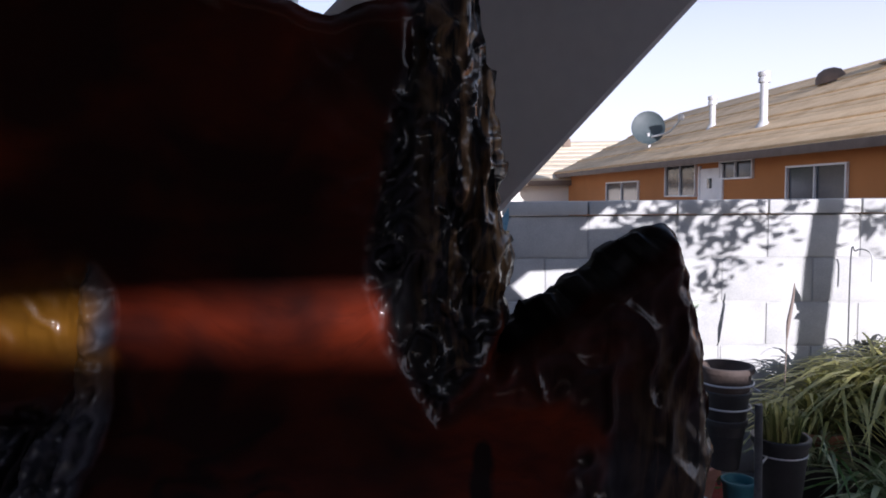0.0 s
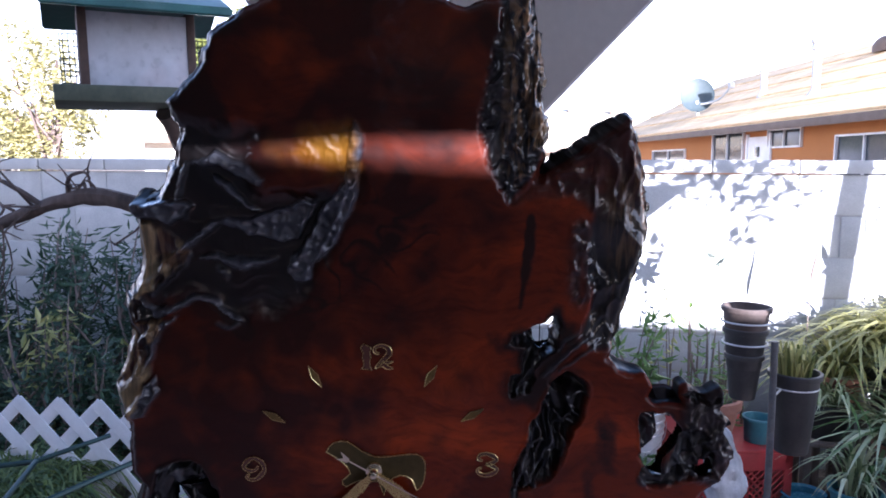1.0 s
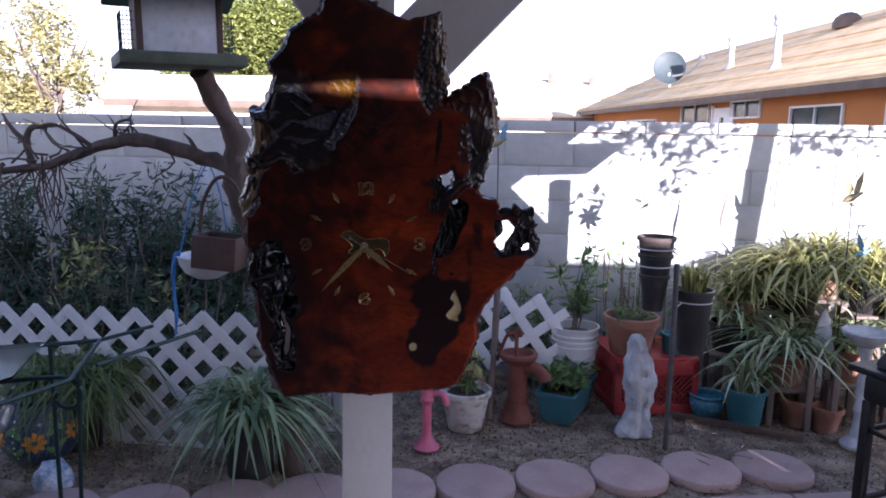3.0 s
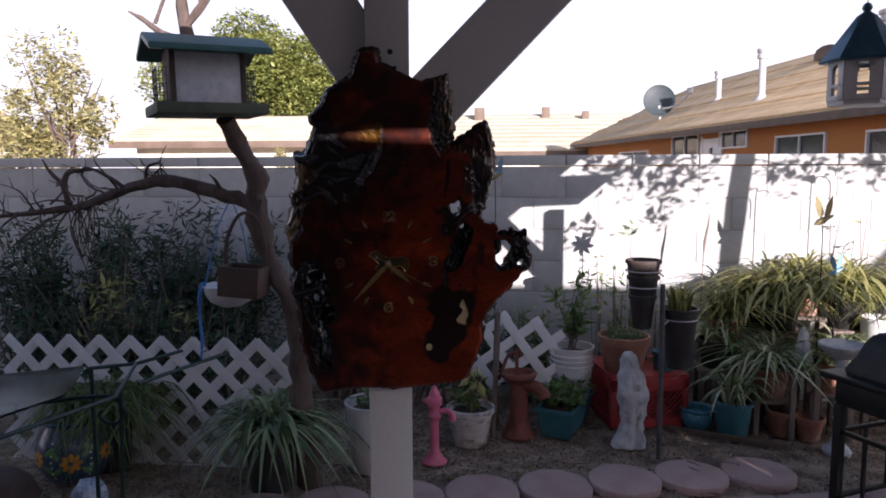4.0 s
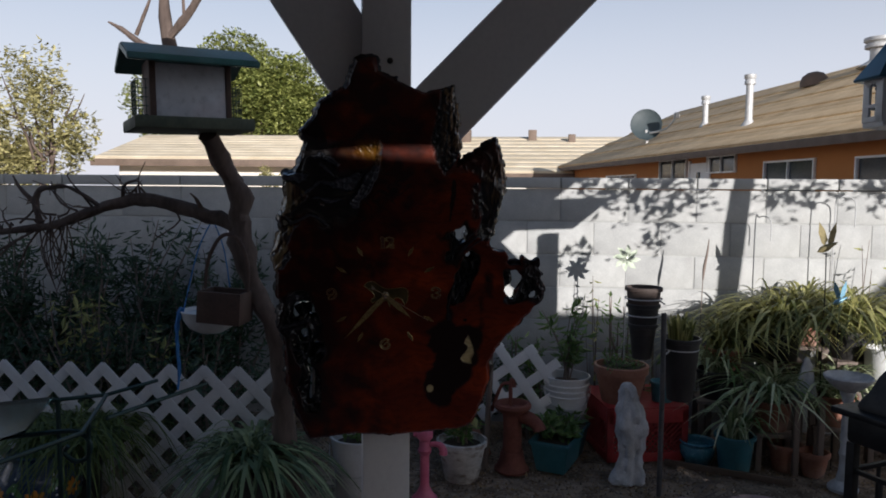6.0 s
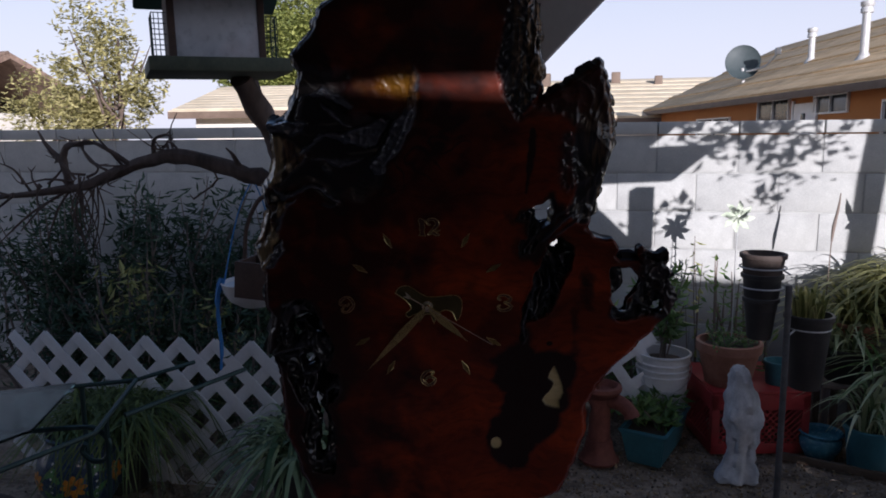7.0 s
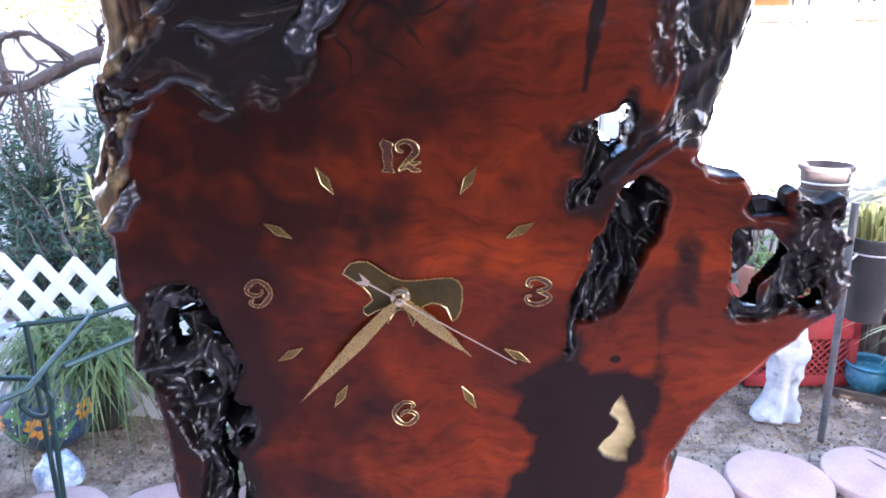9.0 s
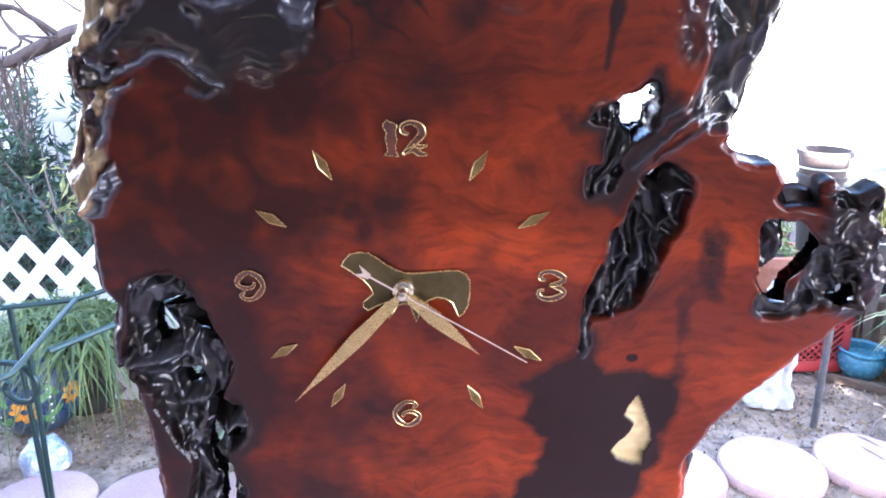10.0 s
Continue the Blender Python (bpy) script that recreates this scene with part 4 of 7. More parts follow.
    height += plate * (0.0050 + 0.0070 * roll * step01(-island, 0.001, 0.006) + 0.0030 * gnarl + 0.0012 * ripple) + 0.0042 * ridges
    height += fold * (-0.0050 + 0.0006 * flow + 0.0020 * roll)
    height -= is_strip * (0.009 - 0.005 * fibre - 0.003 * swirl - 0.004 * roll - 0.0042 * gnarl)
    height -= is_wing * (1 - is_strip) * (0.005 - 0.003 * swirl - 0.009 * roll - 0.0006 * gnarl)
    height += seam * (0.0030 * gnarl - 0.0015)
    lip = np.exp(-((pit - 0.0006) / 0.0010) ** 2)
    knobs = np.clip(1 - 2.2 * np.abs(field(warp, 52, 71, 2, 1.0, 0.7)), 0, 1) ** 2
    height += 0.0009 * lip - hollow * (1 - 0.6 * on_arm - 0.45 * step01(-u, 0.09, 0.11)) * (0.020 - 0.012 * swirl - 0.008 * knobs - 0.016 * roll)
    height += 1.5 * crest * (1 + 0.5 * roll)
    height += 0.00018 * fine * (1 - surface) * (1 - hollow)
    crested = np.clip(crest / 0.0025, 0, 1)
    bark = np.clip(surface * (1 - 0.8 * is_wing * step01(v, 0.20, 0.24)) + hollow + 0.5 * rim * surface * (1 - is_wing) + 0.9 * plate + 0.6 * ridges + 0.85 * fold + 0.8 * seam + 0.8 * crested, 0, 1)
    bark = np.clip(np.maximum(bark * (1 - 0.45 * bevel), np.maximum(0.5 * bevel, pocket)), 0, 1)
    crinkle = np.clip(0.8 * is_strip + 0.2 * is_wing * (1 - is_strip) + 0.8 * seam + 0.06 * fold + 0.4 * plate + 0.3 * hollow, 0, 1)
    tan = is_strip * step01(fibre + 0.6 * roll, 0.1, 0.7) * step01(u, 0.098, 0.122) * step01(v, 0.235, 0.26) * (1 - step01(u, 0.140, 0.150))
    tan = np.maximum(tan, bevel * (0.35 + 0.6 * flake))
    stain_shade = 1 - step01(poly_sdf(P, STAIN) + 0.008 * wv, -0.013, 0.013)
    stain_shade = np.maximum(stain_shade, 0.6 * (1 - step01(capsule(P, (0.190, 0.045), (0.202, -0.004), 0.004, 0.003) + 0.022 * wv, -0.010, 0.014)))
    stain_shade = np.maximum(stain_shade, 0.55 * (1 - step01(capsule(P, (0.184, -0.010), (0.184, -0.060), 0.003, 0.005) + 0.008 * wv, -0.005, 0.010)))
    smoke = np.abs(field(bent, 16, 97, 3, 0.8, 1.3))
    stain_shade = np.maximum(stain_shade, 0.7 * np.clip(1 - 7.0 * smoke, 0, 1) * (1 - step01(capsule(P, (-0.05, 0.165), (0.02, 0.21), 0.030, 0.030) + 0.01 * wv, -0.01, 0.03)))
    stain_shade = np.maximum(stain_shade, 0.75 * (1 - step01(capsule(P, (0.121, 0.140), (0.128, 0.215), 0.0005, 0.001) + 0.006 * wv, -0.002, 0.005)))
    # Darker ragged margin around the upper right and the left hollows.
    stain_shade = np.maximum(stain_shade, 0.75 * (1 - step01(np.minimum(h1, h3) - 0.008 + 0.014 * wv, -0.01, 0.014)))
    stain_shade = np.maximum(stain_shade, 0.9 * (1 - step01(capsule(P, (0.002, -0.143), (0.005, -0.163), 0.0002, 0.0006) + 0.002 * wv, -0.0008, 0.0012)))
    # Upper slab darkened, but thinned in a strip to brighten the sun band.
    broad = 0.85 * step01(v - 0.55 * u + 0.07 * wv, 0.09, 0.22) * (1 - 0.75 * np.exp(-((v - 0.268) / 0.022) ** 2))
    stain_shade = np.maximum(stain_shade, 0.75 * (1 - step01(capsule(P, (-0.030, 0.140), (0.016, 0.198), 0.001, 0.005) + 0.010 * wv, -0.010, 0.014)))
    stain_shade = np.maximum(stain_shade, 0.9 * (1 - step01(capsule(P, (-0.113, 0.138), (-0.104, 0.122), 0.010, 0.007) + 0.006 * wv, -0.004, 0.008)))
    # Tone deepens towards the left and the upper left of the slab.
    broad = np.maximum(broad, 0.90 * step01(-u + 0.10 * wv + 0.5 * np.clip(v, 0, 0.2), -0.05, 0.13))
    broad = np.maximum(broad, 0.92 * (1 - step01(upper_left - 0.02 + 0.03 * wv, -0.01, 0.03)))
    stain_shade = np.maximum(stain_shade, 1 - step01(capsule(P, (0.152, -0.051), (0.154, -0.051), 0.002), -0.001, 0.003))
    # Dark tone painted on the left to cut the sun band short.
    stain_shade = np.maximum(stain_shade, 0.95 * step01(-u + 0.03 * wv, 0.095, 0.135) * step01(v, 0.225, 0.245))
    broad = np.maximum(broad, 0.6 * (1 - step01(capsule(P, (0.0, 0.16), (0.06, 0.21), 0.03, 0.03) + 0.05 * wv, -0.03, 0.04)))
    # Sky reflection on the wing's outer side, painted as tan.
    tan = np.maximum(tan, 0.35 * is_wing * step01(u + 0.012 * roll, 0.185, 0.205) * step01(0.27 - v, 0.0, 0.03))
    amber = (1 - step01(capsule(P, (-0.070, 0.264), (-0.026, 0.270), 0.010, 0.022) + 0.016 * wv, -0.022, 0.014)) * step01(-u - 0.010 * wv, 0.006, 0.016) * step01(u, -0.15, -0.03)
    tip = step01(u + 0.004 * wv, 0.258, 0.268) * step01(v + 0.5 * (u - 0.26), -0.012, 0.0)
    bark = np.maximum(bark, 0.9 * tip)
    crinkle = np.maximum(crinkle, 0.4 * tip)
    height = height + tip * (0.0045 * knobs + 0.0035 * gnarl + 0.004 * roll)
    bark = bark * (1 - amber)
    crinkle = np.maximum(crinkle, 0.35 * amber)
    height = height + amber * (0.0014 * knobs + 0.0012 * gnarl - 0.001)
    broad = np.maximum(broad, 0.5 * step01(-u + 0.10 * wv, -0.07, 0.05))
    broad = np.maximum(broad, 0.8 * is_wing)
    broad = np.maximum(broad, 0.5 * step01(u + 0.01 * wv, 0.236, 0.252) * step01(v, 0.012, 0.030))
    return height, bark, np.clip(stain_shade, 0, 1) * (1 - amber), np.clip(tan, 0, 1), amber, np.clip(broad * (0.90 + 0.55 * field(bent, 24, 41, 3, 0.9, 1.2)), 0, 1) * (1 - amber), crinkle, bevel * flake, np.clip(0.85 * plate + 0.7 * ridges + 0.5 * crested, 0, 1) * (1 - bevel)


def clock_wood():
    """Lacquered redwood: figured red heartwood, dark stains, black bark in the hollows."""
    m = bpy.data.materials.new("lacquered_redwood")
    m.use_nodes = True
    n, l = m.node_tree.nodes, m.node_tree.links
    p = n["Principled BSDF"]
    tc, mp, warp = n.new("ShaderNodeTexCoord"), n.new("ShaderNodeMapping"), n.new("ShaderNodeTexNoise")
    warp.inputs["Scale"].default_value, warp.inputs["Detail"].default_value = 9.0, 3.0
    l.new(tc.outputs["Object"], warp.inputs["Vector"])
    add = n.new("ShaderNodeMix")
    add.data_type, add.blend_type = "RGBA", "ADD"
    add.inputs[0].default_value = 0.10
    l.new(tc.outputs["Object"], add.inputs[6]), l.new(warp.outputs["Color"], add.inputs[7])
    mp.inputs["Scale"].default_value = (3.4, 9, 5)
    l.new(add.outputs[2], mp.inputs[0])
    g1, g2, g3 = (n.new("ShaderNodeTexNoise") for _ in range(3))
    for g, s, d in ((g1, 1.25, 7.0), (g2, 15.0, 8.0), (g3, 0.5, 3.0)):
        g.inputs["Scale"].default_value, g.inputs["Detail"].default_value = s, d
        l.new(mp.outputs[0], g.inputs["Vector"])
    g1.inputs["Roughness"].default_value, g2.inputs["Roughness"].default_value = 0.56, 0.62
    g1.inputs["Distortion"].default_value = 0.6
    r1 = n.new("ShaderNodeValToRGB")
    e = r1.color_ramp.elements
    e[0].position, e[0].color = 0.26, rgb((0.018, 0.0026, 0.0014))
    e[1].position, e[1].color = 0.72, rgb((0.43, 0.056, 0.0050))
    mid = e.new(0.5)
    mid.color = rgb((0.150, 0.0175, 0.0024))
    l.new(g1.outputs[0], r1.inputs[0])
    fine = n.new("ShaderNodeMix")
    fine.data_type, fine.blend_type = "RGBA", "MULTIPLY"
    fine.inputs[0].default_value = 0.58
    r2 = n.new("ShaderNodeValToRGB")
    r2.color_ramp.elements[0].position, r2.color_ramp.elements[1].position = 0.34, 0.54
    r2.color_ramp.elements[0].color = rgb((0.35, 0.28, 0.25))
    l.new(g2.outputs[0], r2.inputs[0]), l.new(r1.outputs[0], fine.inputs[6]), l.new(r2.outputs[0], fine.inputs[7])
    at_s, at_b, at_t, at_a = (n.new("ShaderNodeAttribute") for _ in range(4))
    at_s.attribute_name, at_b.attribute_name, at_t.attribute_name, at_a.attribute_name = "stain_shade", "bark", "tan", "amber"
    mx1, mx2, mx3, mx4 = (n.new("ShaderNodeMix") for _ in range(4))
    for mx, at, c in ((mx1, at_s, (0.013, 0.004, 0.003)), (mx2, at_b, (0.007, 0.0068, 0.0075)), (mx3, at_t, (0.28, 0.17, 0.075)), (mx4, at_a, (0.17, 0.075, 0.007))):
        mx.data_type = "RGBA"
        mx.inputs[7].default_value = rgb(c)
        l.new(at.outputs["Fac"], mx.inputs[0])
    mp3, strand, sr, sm = n.new("ShaderNodeMapping"), n.new("ShaderNodeTexNoise"), n.new("ShaderNodeMapRange"), n.new("ShaderNodeMath")
    mp3.inputs["Scale"].default_value, mp3.inputs["Rotation"].default_value = (1.0, 0.12, 0.5), (0, 0, 0.25)
    strand.inputs["Scale"].default_value, strand.inputs["Detail"].default_value, strand.inputs["Distortion"].default_value = 190.0, 4.0, 0.5
    sr.inputs[1].default_value, sr.inputs[2].default_value = 0.45, 0.62
    sm.operation = "MULTIPLY"
    l.new(tc.outputs["Object"], mp3.inputs[0]), l.new(mp3.outputs[0], strand.inputs["Vector"]), l.new(strand.outputs[0], sr.inputs[0])
    l.new(sr.outputs[0], sm.inputs[0]), l.new(at_t.outputs["Fac"], sm.inputs[1]), l.new(sm.outputs[0], mx3.inputs[0])
    ragged, rs, rr2 = n.new("ShaderNodeTexNoise"), n.new("ShaderNodeMath"), n.new("ShaderNodeMapRange")
    ragged.inputs["Scale"].default_value, ragged.inputs["Detail"].default_value, ragged.inputs["Roughness"].default_value = 24.0, 9.0, 0.72
    l.new(tc.outputs["Object"], ragged.inputs["Vector"])
    rs.operation = "MULTIPLY_ADD"
    rs.inputs[1].default_value = 0.9
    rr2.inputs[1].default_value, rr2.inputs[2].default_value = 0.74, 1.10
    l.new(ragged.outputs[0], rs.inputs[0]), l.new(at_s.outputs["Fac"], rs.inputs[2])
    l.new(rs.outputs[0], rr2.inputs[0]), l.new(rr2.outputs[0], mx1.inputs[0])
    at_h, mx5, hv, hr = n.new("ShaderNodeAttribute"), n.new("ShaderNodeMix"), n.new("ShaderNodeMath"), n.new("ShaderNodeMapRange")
    at_h.attribute_name = "deep_tone"
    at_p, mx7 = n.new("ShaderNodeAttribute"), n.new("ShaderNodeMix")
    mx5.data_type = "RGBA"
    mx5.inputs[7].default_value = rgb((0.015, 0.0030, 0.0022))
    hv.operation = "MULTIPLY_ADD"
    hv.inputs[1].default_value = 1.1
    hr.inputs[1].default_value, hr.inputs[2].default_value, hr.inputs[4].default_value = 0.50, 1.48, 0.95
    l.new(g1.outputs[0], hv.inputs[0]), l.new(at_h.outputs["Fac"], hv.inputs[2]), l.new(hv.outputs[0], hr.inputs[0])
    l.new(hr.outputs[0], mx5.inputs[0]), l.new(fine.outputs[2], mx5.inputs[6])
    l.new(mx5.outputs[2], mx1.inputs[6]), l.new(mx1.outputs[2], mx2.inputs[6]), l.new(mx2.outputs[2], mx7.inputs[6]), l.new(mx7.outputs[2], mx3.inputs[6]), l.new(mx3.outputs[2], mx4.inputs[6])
    # Blue-grey sky reflection painted onto the bark plates, rims and crests.
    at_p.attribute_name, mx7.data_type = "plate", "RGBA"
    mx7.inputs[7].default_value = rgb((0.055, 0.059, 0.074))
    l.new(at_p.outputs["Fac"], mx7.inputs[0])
    at_r, mx6 = n.new("ShaderNodeAttribute"), n.new("ShaderNodeMix")
    at_r.attribute_name, mx6.data_type = "pale_patch", "RGBA"
    mx6.inputs[7].default_value = rgb((0.58, 0.48, 0.26))
    l.new(at_r.outputs["Fac"], mx6.inputs[0]), l.new(mx4.outputs[2], mx6.inputs[6]), l.new(mx6.outputs[2], p.inputs["Base Color"])
    p.inputs["Coat Roughness"].default_value = 0.04
    at_side, lacquer = n.new("ShaderNodeAttribute"), n.new("ShaderNodeMapRange")
    at_side.attribute_name = "side"
    lacquer.inputs[3].default_value, lacquer.inputs[4].default_value = 1.0, 0.0
    dull, wet, thick = n.new("ShaderNodeMapRange"), n.new("ShaderNodeMapRange"), n.new("ShaderNodeMath")
    wet.inputs[3].default_value, wet.inputs[4].default_value = 0.42, 0.95
    thick.operation = "MULTIPLY"
    dull.inputs[3].default_value, dull.inputs[4].default_value = 0.40, 0.95
    l.new(at_side.outputs["Fac"], dull.inputs[0]), l.new(dull.outputs[0], p.inputs["Roughness"])
    l.new(at_side.outputs["Fac"], lacquer.inputs[0]), l.new(lacquer.outputs[0], thick.inputs[0])
    l.new(at_b.outputs["Fac"], wet.inputs[0]), l.new(wet.outputs[0], thick.inputs[1]), l.new(thick.outputs[0], p.inputs["Coat Weight"])
    p.inputs["Specular IOR Level"].default_value = 0.12
    p.inputs["Coat IOR"].default_value = 1.5
    bp = n.new("ShaderNodeBump")
    bp.inputs["Strength"].default_value, bp.inputs["Distance"].default_value = 0.12, 0.001
    l.new(g3.outputs[0], bp.inputs["Height"])
    mp2, crinkle, cm, bp2 = n.new("ShaderNodeMapping"), n.new("ShaderNodeTexNoise"), n.new("ShaderNodeMath"), n.new("ShaderNodeBump")
    mp2.inputs["Scale"].default_value, mp2.inputs["Rotation"].default_value = (1.0, 0.42, 0.7), (0, 0, 0.25)
    crinkle.noise_type = "RIDGED_MULTIFRACTAL"
    crinkle.inputs["Scale"].default_value, crinkle.inputs["Detail"].default_value, crinkle.inputs["Distortion"].default_value = 120.0, 2.0, 0.8
    l.new(tc.outputs["Object"], mp2.inputs[0]), l.new(mp2.outputs[0], crinkle.inputs["Vector"])
    cm.operation = "MULTIPLY"
    at_c = n.new("ShaderNodeAttribute")
    at_c.attribute_name = "crinkle"
    l.new(crinkle.outputs[0], cm.inputs[0]), l.new(at_c.outputs["Fac"], cm.inputs[1])
    bp2.inputs["Strength"].default_value, bp2.inputs["Distance"].default_value = 0.5, 0.004
    l.new(cm.outputs[0], bp2.inputs["Height"]), l.new(bp.outputs[0], bp2.inputs["Normal"])
    l.new(bp2.outputs[0], p.inputs["Coat Normal"]), l.new(bp2.outputs[0], p.inputs["Normal"])
    return m


def build_slab(parent):
    h = 0.0012
    us, vs_ = np.arange(-0.225, 0.335, h), np.arange(-0.305, 0.450, h)
    U, V = np.meshgrid(us, vs_)
    P = np.stack([U.ravel(), V.ravel()], 1)
    d = slab_sdf(P)
    nx, ny = len(us), len(vs_)
    D = d.reshape(ny, nx)
    gv, gu = np.gradient(D, h)
    ok = D < 0.45 * h
    cell = ok[:-1, :-1] & ok[1:, :-1] & ok[:-1, 1:] & ok[1:, 1:]
    used = np.zeros((ny, nx), bool)
    for a in (slice(0, -1), slice(1, None)):
        for b in (slice(0, -1), slice(1, None)):
            used[a, b] |= cell
    ids = -np.ones((ny, nx), int)
    ids[used] = np.arange(used.sum())
    Q = np.stack([U[used], V[used]], 1)
    dd = D[used]
    grad = np.stack([gu[used], gv[used]], 1)
    grad /= np.maximum(np.linalg.norm(grad, axis=1), 1e-6)[:, None]
    near = dd > -0.55 * h
    Q[near] -= (dd[near, None] * grad[near])
    js, is_ = np.nonzero(cell)
    quads = np.stack([ids[js, is_], ids[js, is_ + 1], ids[js + 1, is_ + 1], ids[js + 1, is_]], 1)
    seen = {}
    for q in quads.tolist():
        for a, b in zip(q, q[1:] + q[:1]):
            if seen.pop((b, a), None) is None:
                seen[(a, b)] = 1
    pair = np.array(list(seen))
    for _ in range(7):
        total, cnt = np.zeros_like(Q), np.zeros(len(Q))
        for a, b in ((0, 1), (1, 0)):
            np.add.at(total, pair[:, a], Q[pair[:, b]])
            np.add.at(cnt, pair[:, a], 1)
        on = cnt > 0
        Q[on] = 0.5 * Q[on] + 0.5 * total[on] / cnt[on, None]
    hgt, bark, stain_shade, tan, amber, broad, crinkle, pale, grey = slab_relief(Q, np.minimum(dd, 0))
    # Pale raw wood fills the crescent; the knot gets the same pale fill.
    pale_patch = 1 - step01(np.minimum(poly_sdf(Q, CRESCENT), capsule(Q, KNOT[0], KNOT[1], 0.0065)) + 0.0004 * field(Q, 160, 19, 2), -0.0007, 0.0007)
    hgt -= pale_patch * (0.0040 + 0.0030 * field(Q, 60, 23, 3, 0.6, 1.4))
    in_hole = -hole_sdf(Q) > poly_sdf(Q, LEFT_EDGE + RIGHT_EDGE) - 0.001
    count = len(Q)
    T = 0.056
    front = np.column_stack([Q, hgt])
    thin = 1 - step01(hole_sdf(Q), 0.012, 0.030)
    on_arm = step01(Q[:, 0], 0.205, 0.235) * step01(Q[:, 1], -0.045, -0.015) * (1 - step01(Q[:, 1], 0.085, 0.1))
    low = -T + np.maximum(thin * (T - 0.032), on_arm * (T - 0.020))
    back = np.column_stack([Q, np.minimum(low, hgt - 0.006)])
    faces = [tuple(q) for q in quads.tolist()] + [tuple(x + count for x in q[::-1]) for q in quads.tolist()]
    edges = {}
    for q in quads.tolist():
        for a, b in zip(q, q[1:] + q[:1]):
            if edges.pop((b, a), None) is None:
                edges[(a, b)] = 1
    verts = front.tolist() + back.tolist()
    side_attr = np.maximum(pale_patch, 0.85 * step01(np.minimum(dd, 0), -0.003, -0.0005) * ~in_hole * (1 - step01(Q[:, 1], 0.03, 0.05) * step01(-Q[:, 0], 0.1, 0.12))).tolist() + [1.0] * count
    # Pale colour on the flaked left bevel paints in the sheen of the sky.
    c_attr, r_attr = crinkle.tolist() * 2, np.maximum(pale_patch, 0.24 * pale).tolist() + [0.0] * count
    sheen_attr = grey.tolist() + [0.0] * count
    b_attr, s_attr, t_attr, a_attr, d_attr = bark.tolist() * 2, stain_shade.tolist() * 2, tan.tolist() * 2, amber.tolist() * 2, broad.tolist() * 2
    ring = {}
    levels = 5
    for vtx in {a for e in edges for a in e}:
        chain = [vtx]
        for k in range(1, levels):
            t = k / levels
            z = hgt[vtx] * (1 - t) + back[vtx, 2] * t
            q = Q[vtx]
            bulge = 0.006 * math.sin(math.pi * t) + 0.010 * abs(noise.fractal((q[0] * 38, q[1] * 38, z * 22), 0.9, 2.0, 3)) * math.sin(math.pi * t) - 0.002
            if q[0] > 0.19 and -0.045 < q[1] < 0.108 or q[1] > 0.36 and q[0] > 0.02:
                bulge *= 0.15
            if in_hole[vtx]:
                bulge = -0.020 * t
            chain.append(len(verts))
            verts.append([q[0] + grad[vtx][0] * bulge, q[1] + grad[vtx][1] * bulge, z])
            b_attr.append(0.85), s_attr.append(1.0), d_attr.append(1.0), t_attr.append(float(tan[vtx]) * 0.7), a_attr.append(0.0), side_attr.append(0.0 if in_hole[vtx] else min(1.0, 0.3 + 1.5 * t))
            c_attr.append(0.3), r_attr.append(0.0), sheen_attr.append(0.0)
        if in_hole[vtx]:
            verts[vtx + count][0] -= grad[vtx][0] * 0.020
            verts[vtx + count][1] -= grad[vtx][1] * 0.020
        chain.append(vtx + count)
        ring[vtx] = chain
    for a, b in edges:
        ca, cb = ring[a], ring[b]
        for k in range(levels):
            faces.append((cb[k], ca[k], ca[k + 1], cb[k + 1]))
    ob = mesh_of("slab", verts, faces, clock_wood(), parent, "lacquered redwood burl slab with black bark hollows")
    for name, data in (("bark", b_attr), ("stain_shade", s_attr), ("tan", t_attr), ("amber", a_attr), ("side", side_attr), ("deep_tone", d_attr), ("crinkle", c_attr), ("pale_patch", r_attr), ("plate", sheen_attr)):
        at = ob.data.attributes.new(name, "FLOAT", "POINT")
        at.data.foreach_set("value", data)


def flat_shape(points, t=0.0012):
    bm = bmesh.new()
    f = bm.faces.new([bm.verts.new((x, y, 0)) for x, y in points])
    r = bmesh.ops.extrude_face_region(bm, geom=[f])
    bmesh.ops.translate(bm, verts=[v for v in r["geom"] if isinstance(v, bmesh.types.BMVert)], vec=(0, 0, t))
    bmesh.ops.recalc_face_normals(bm, faces=bm.faces)
    return bm


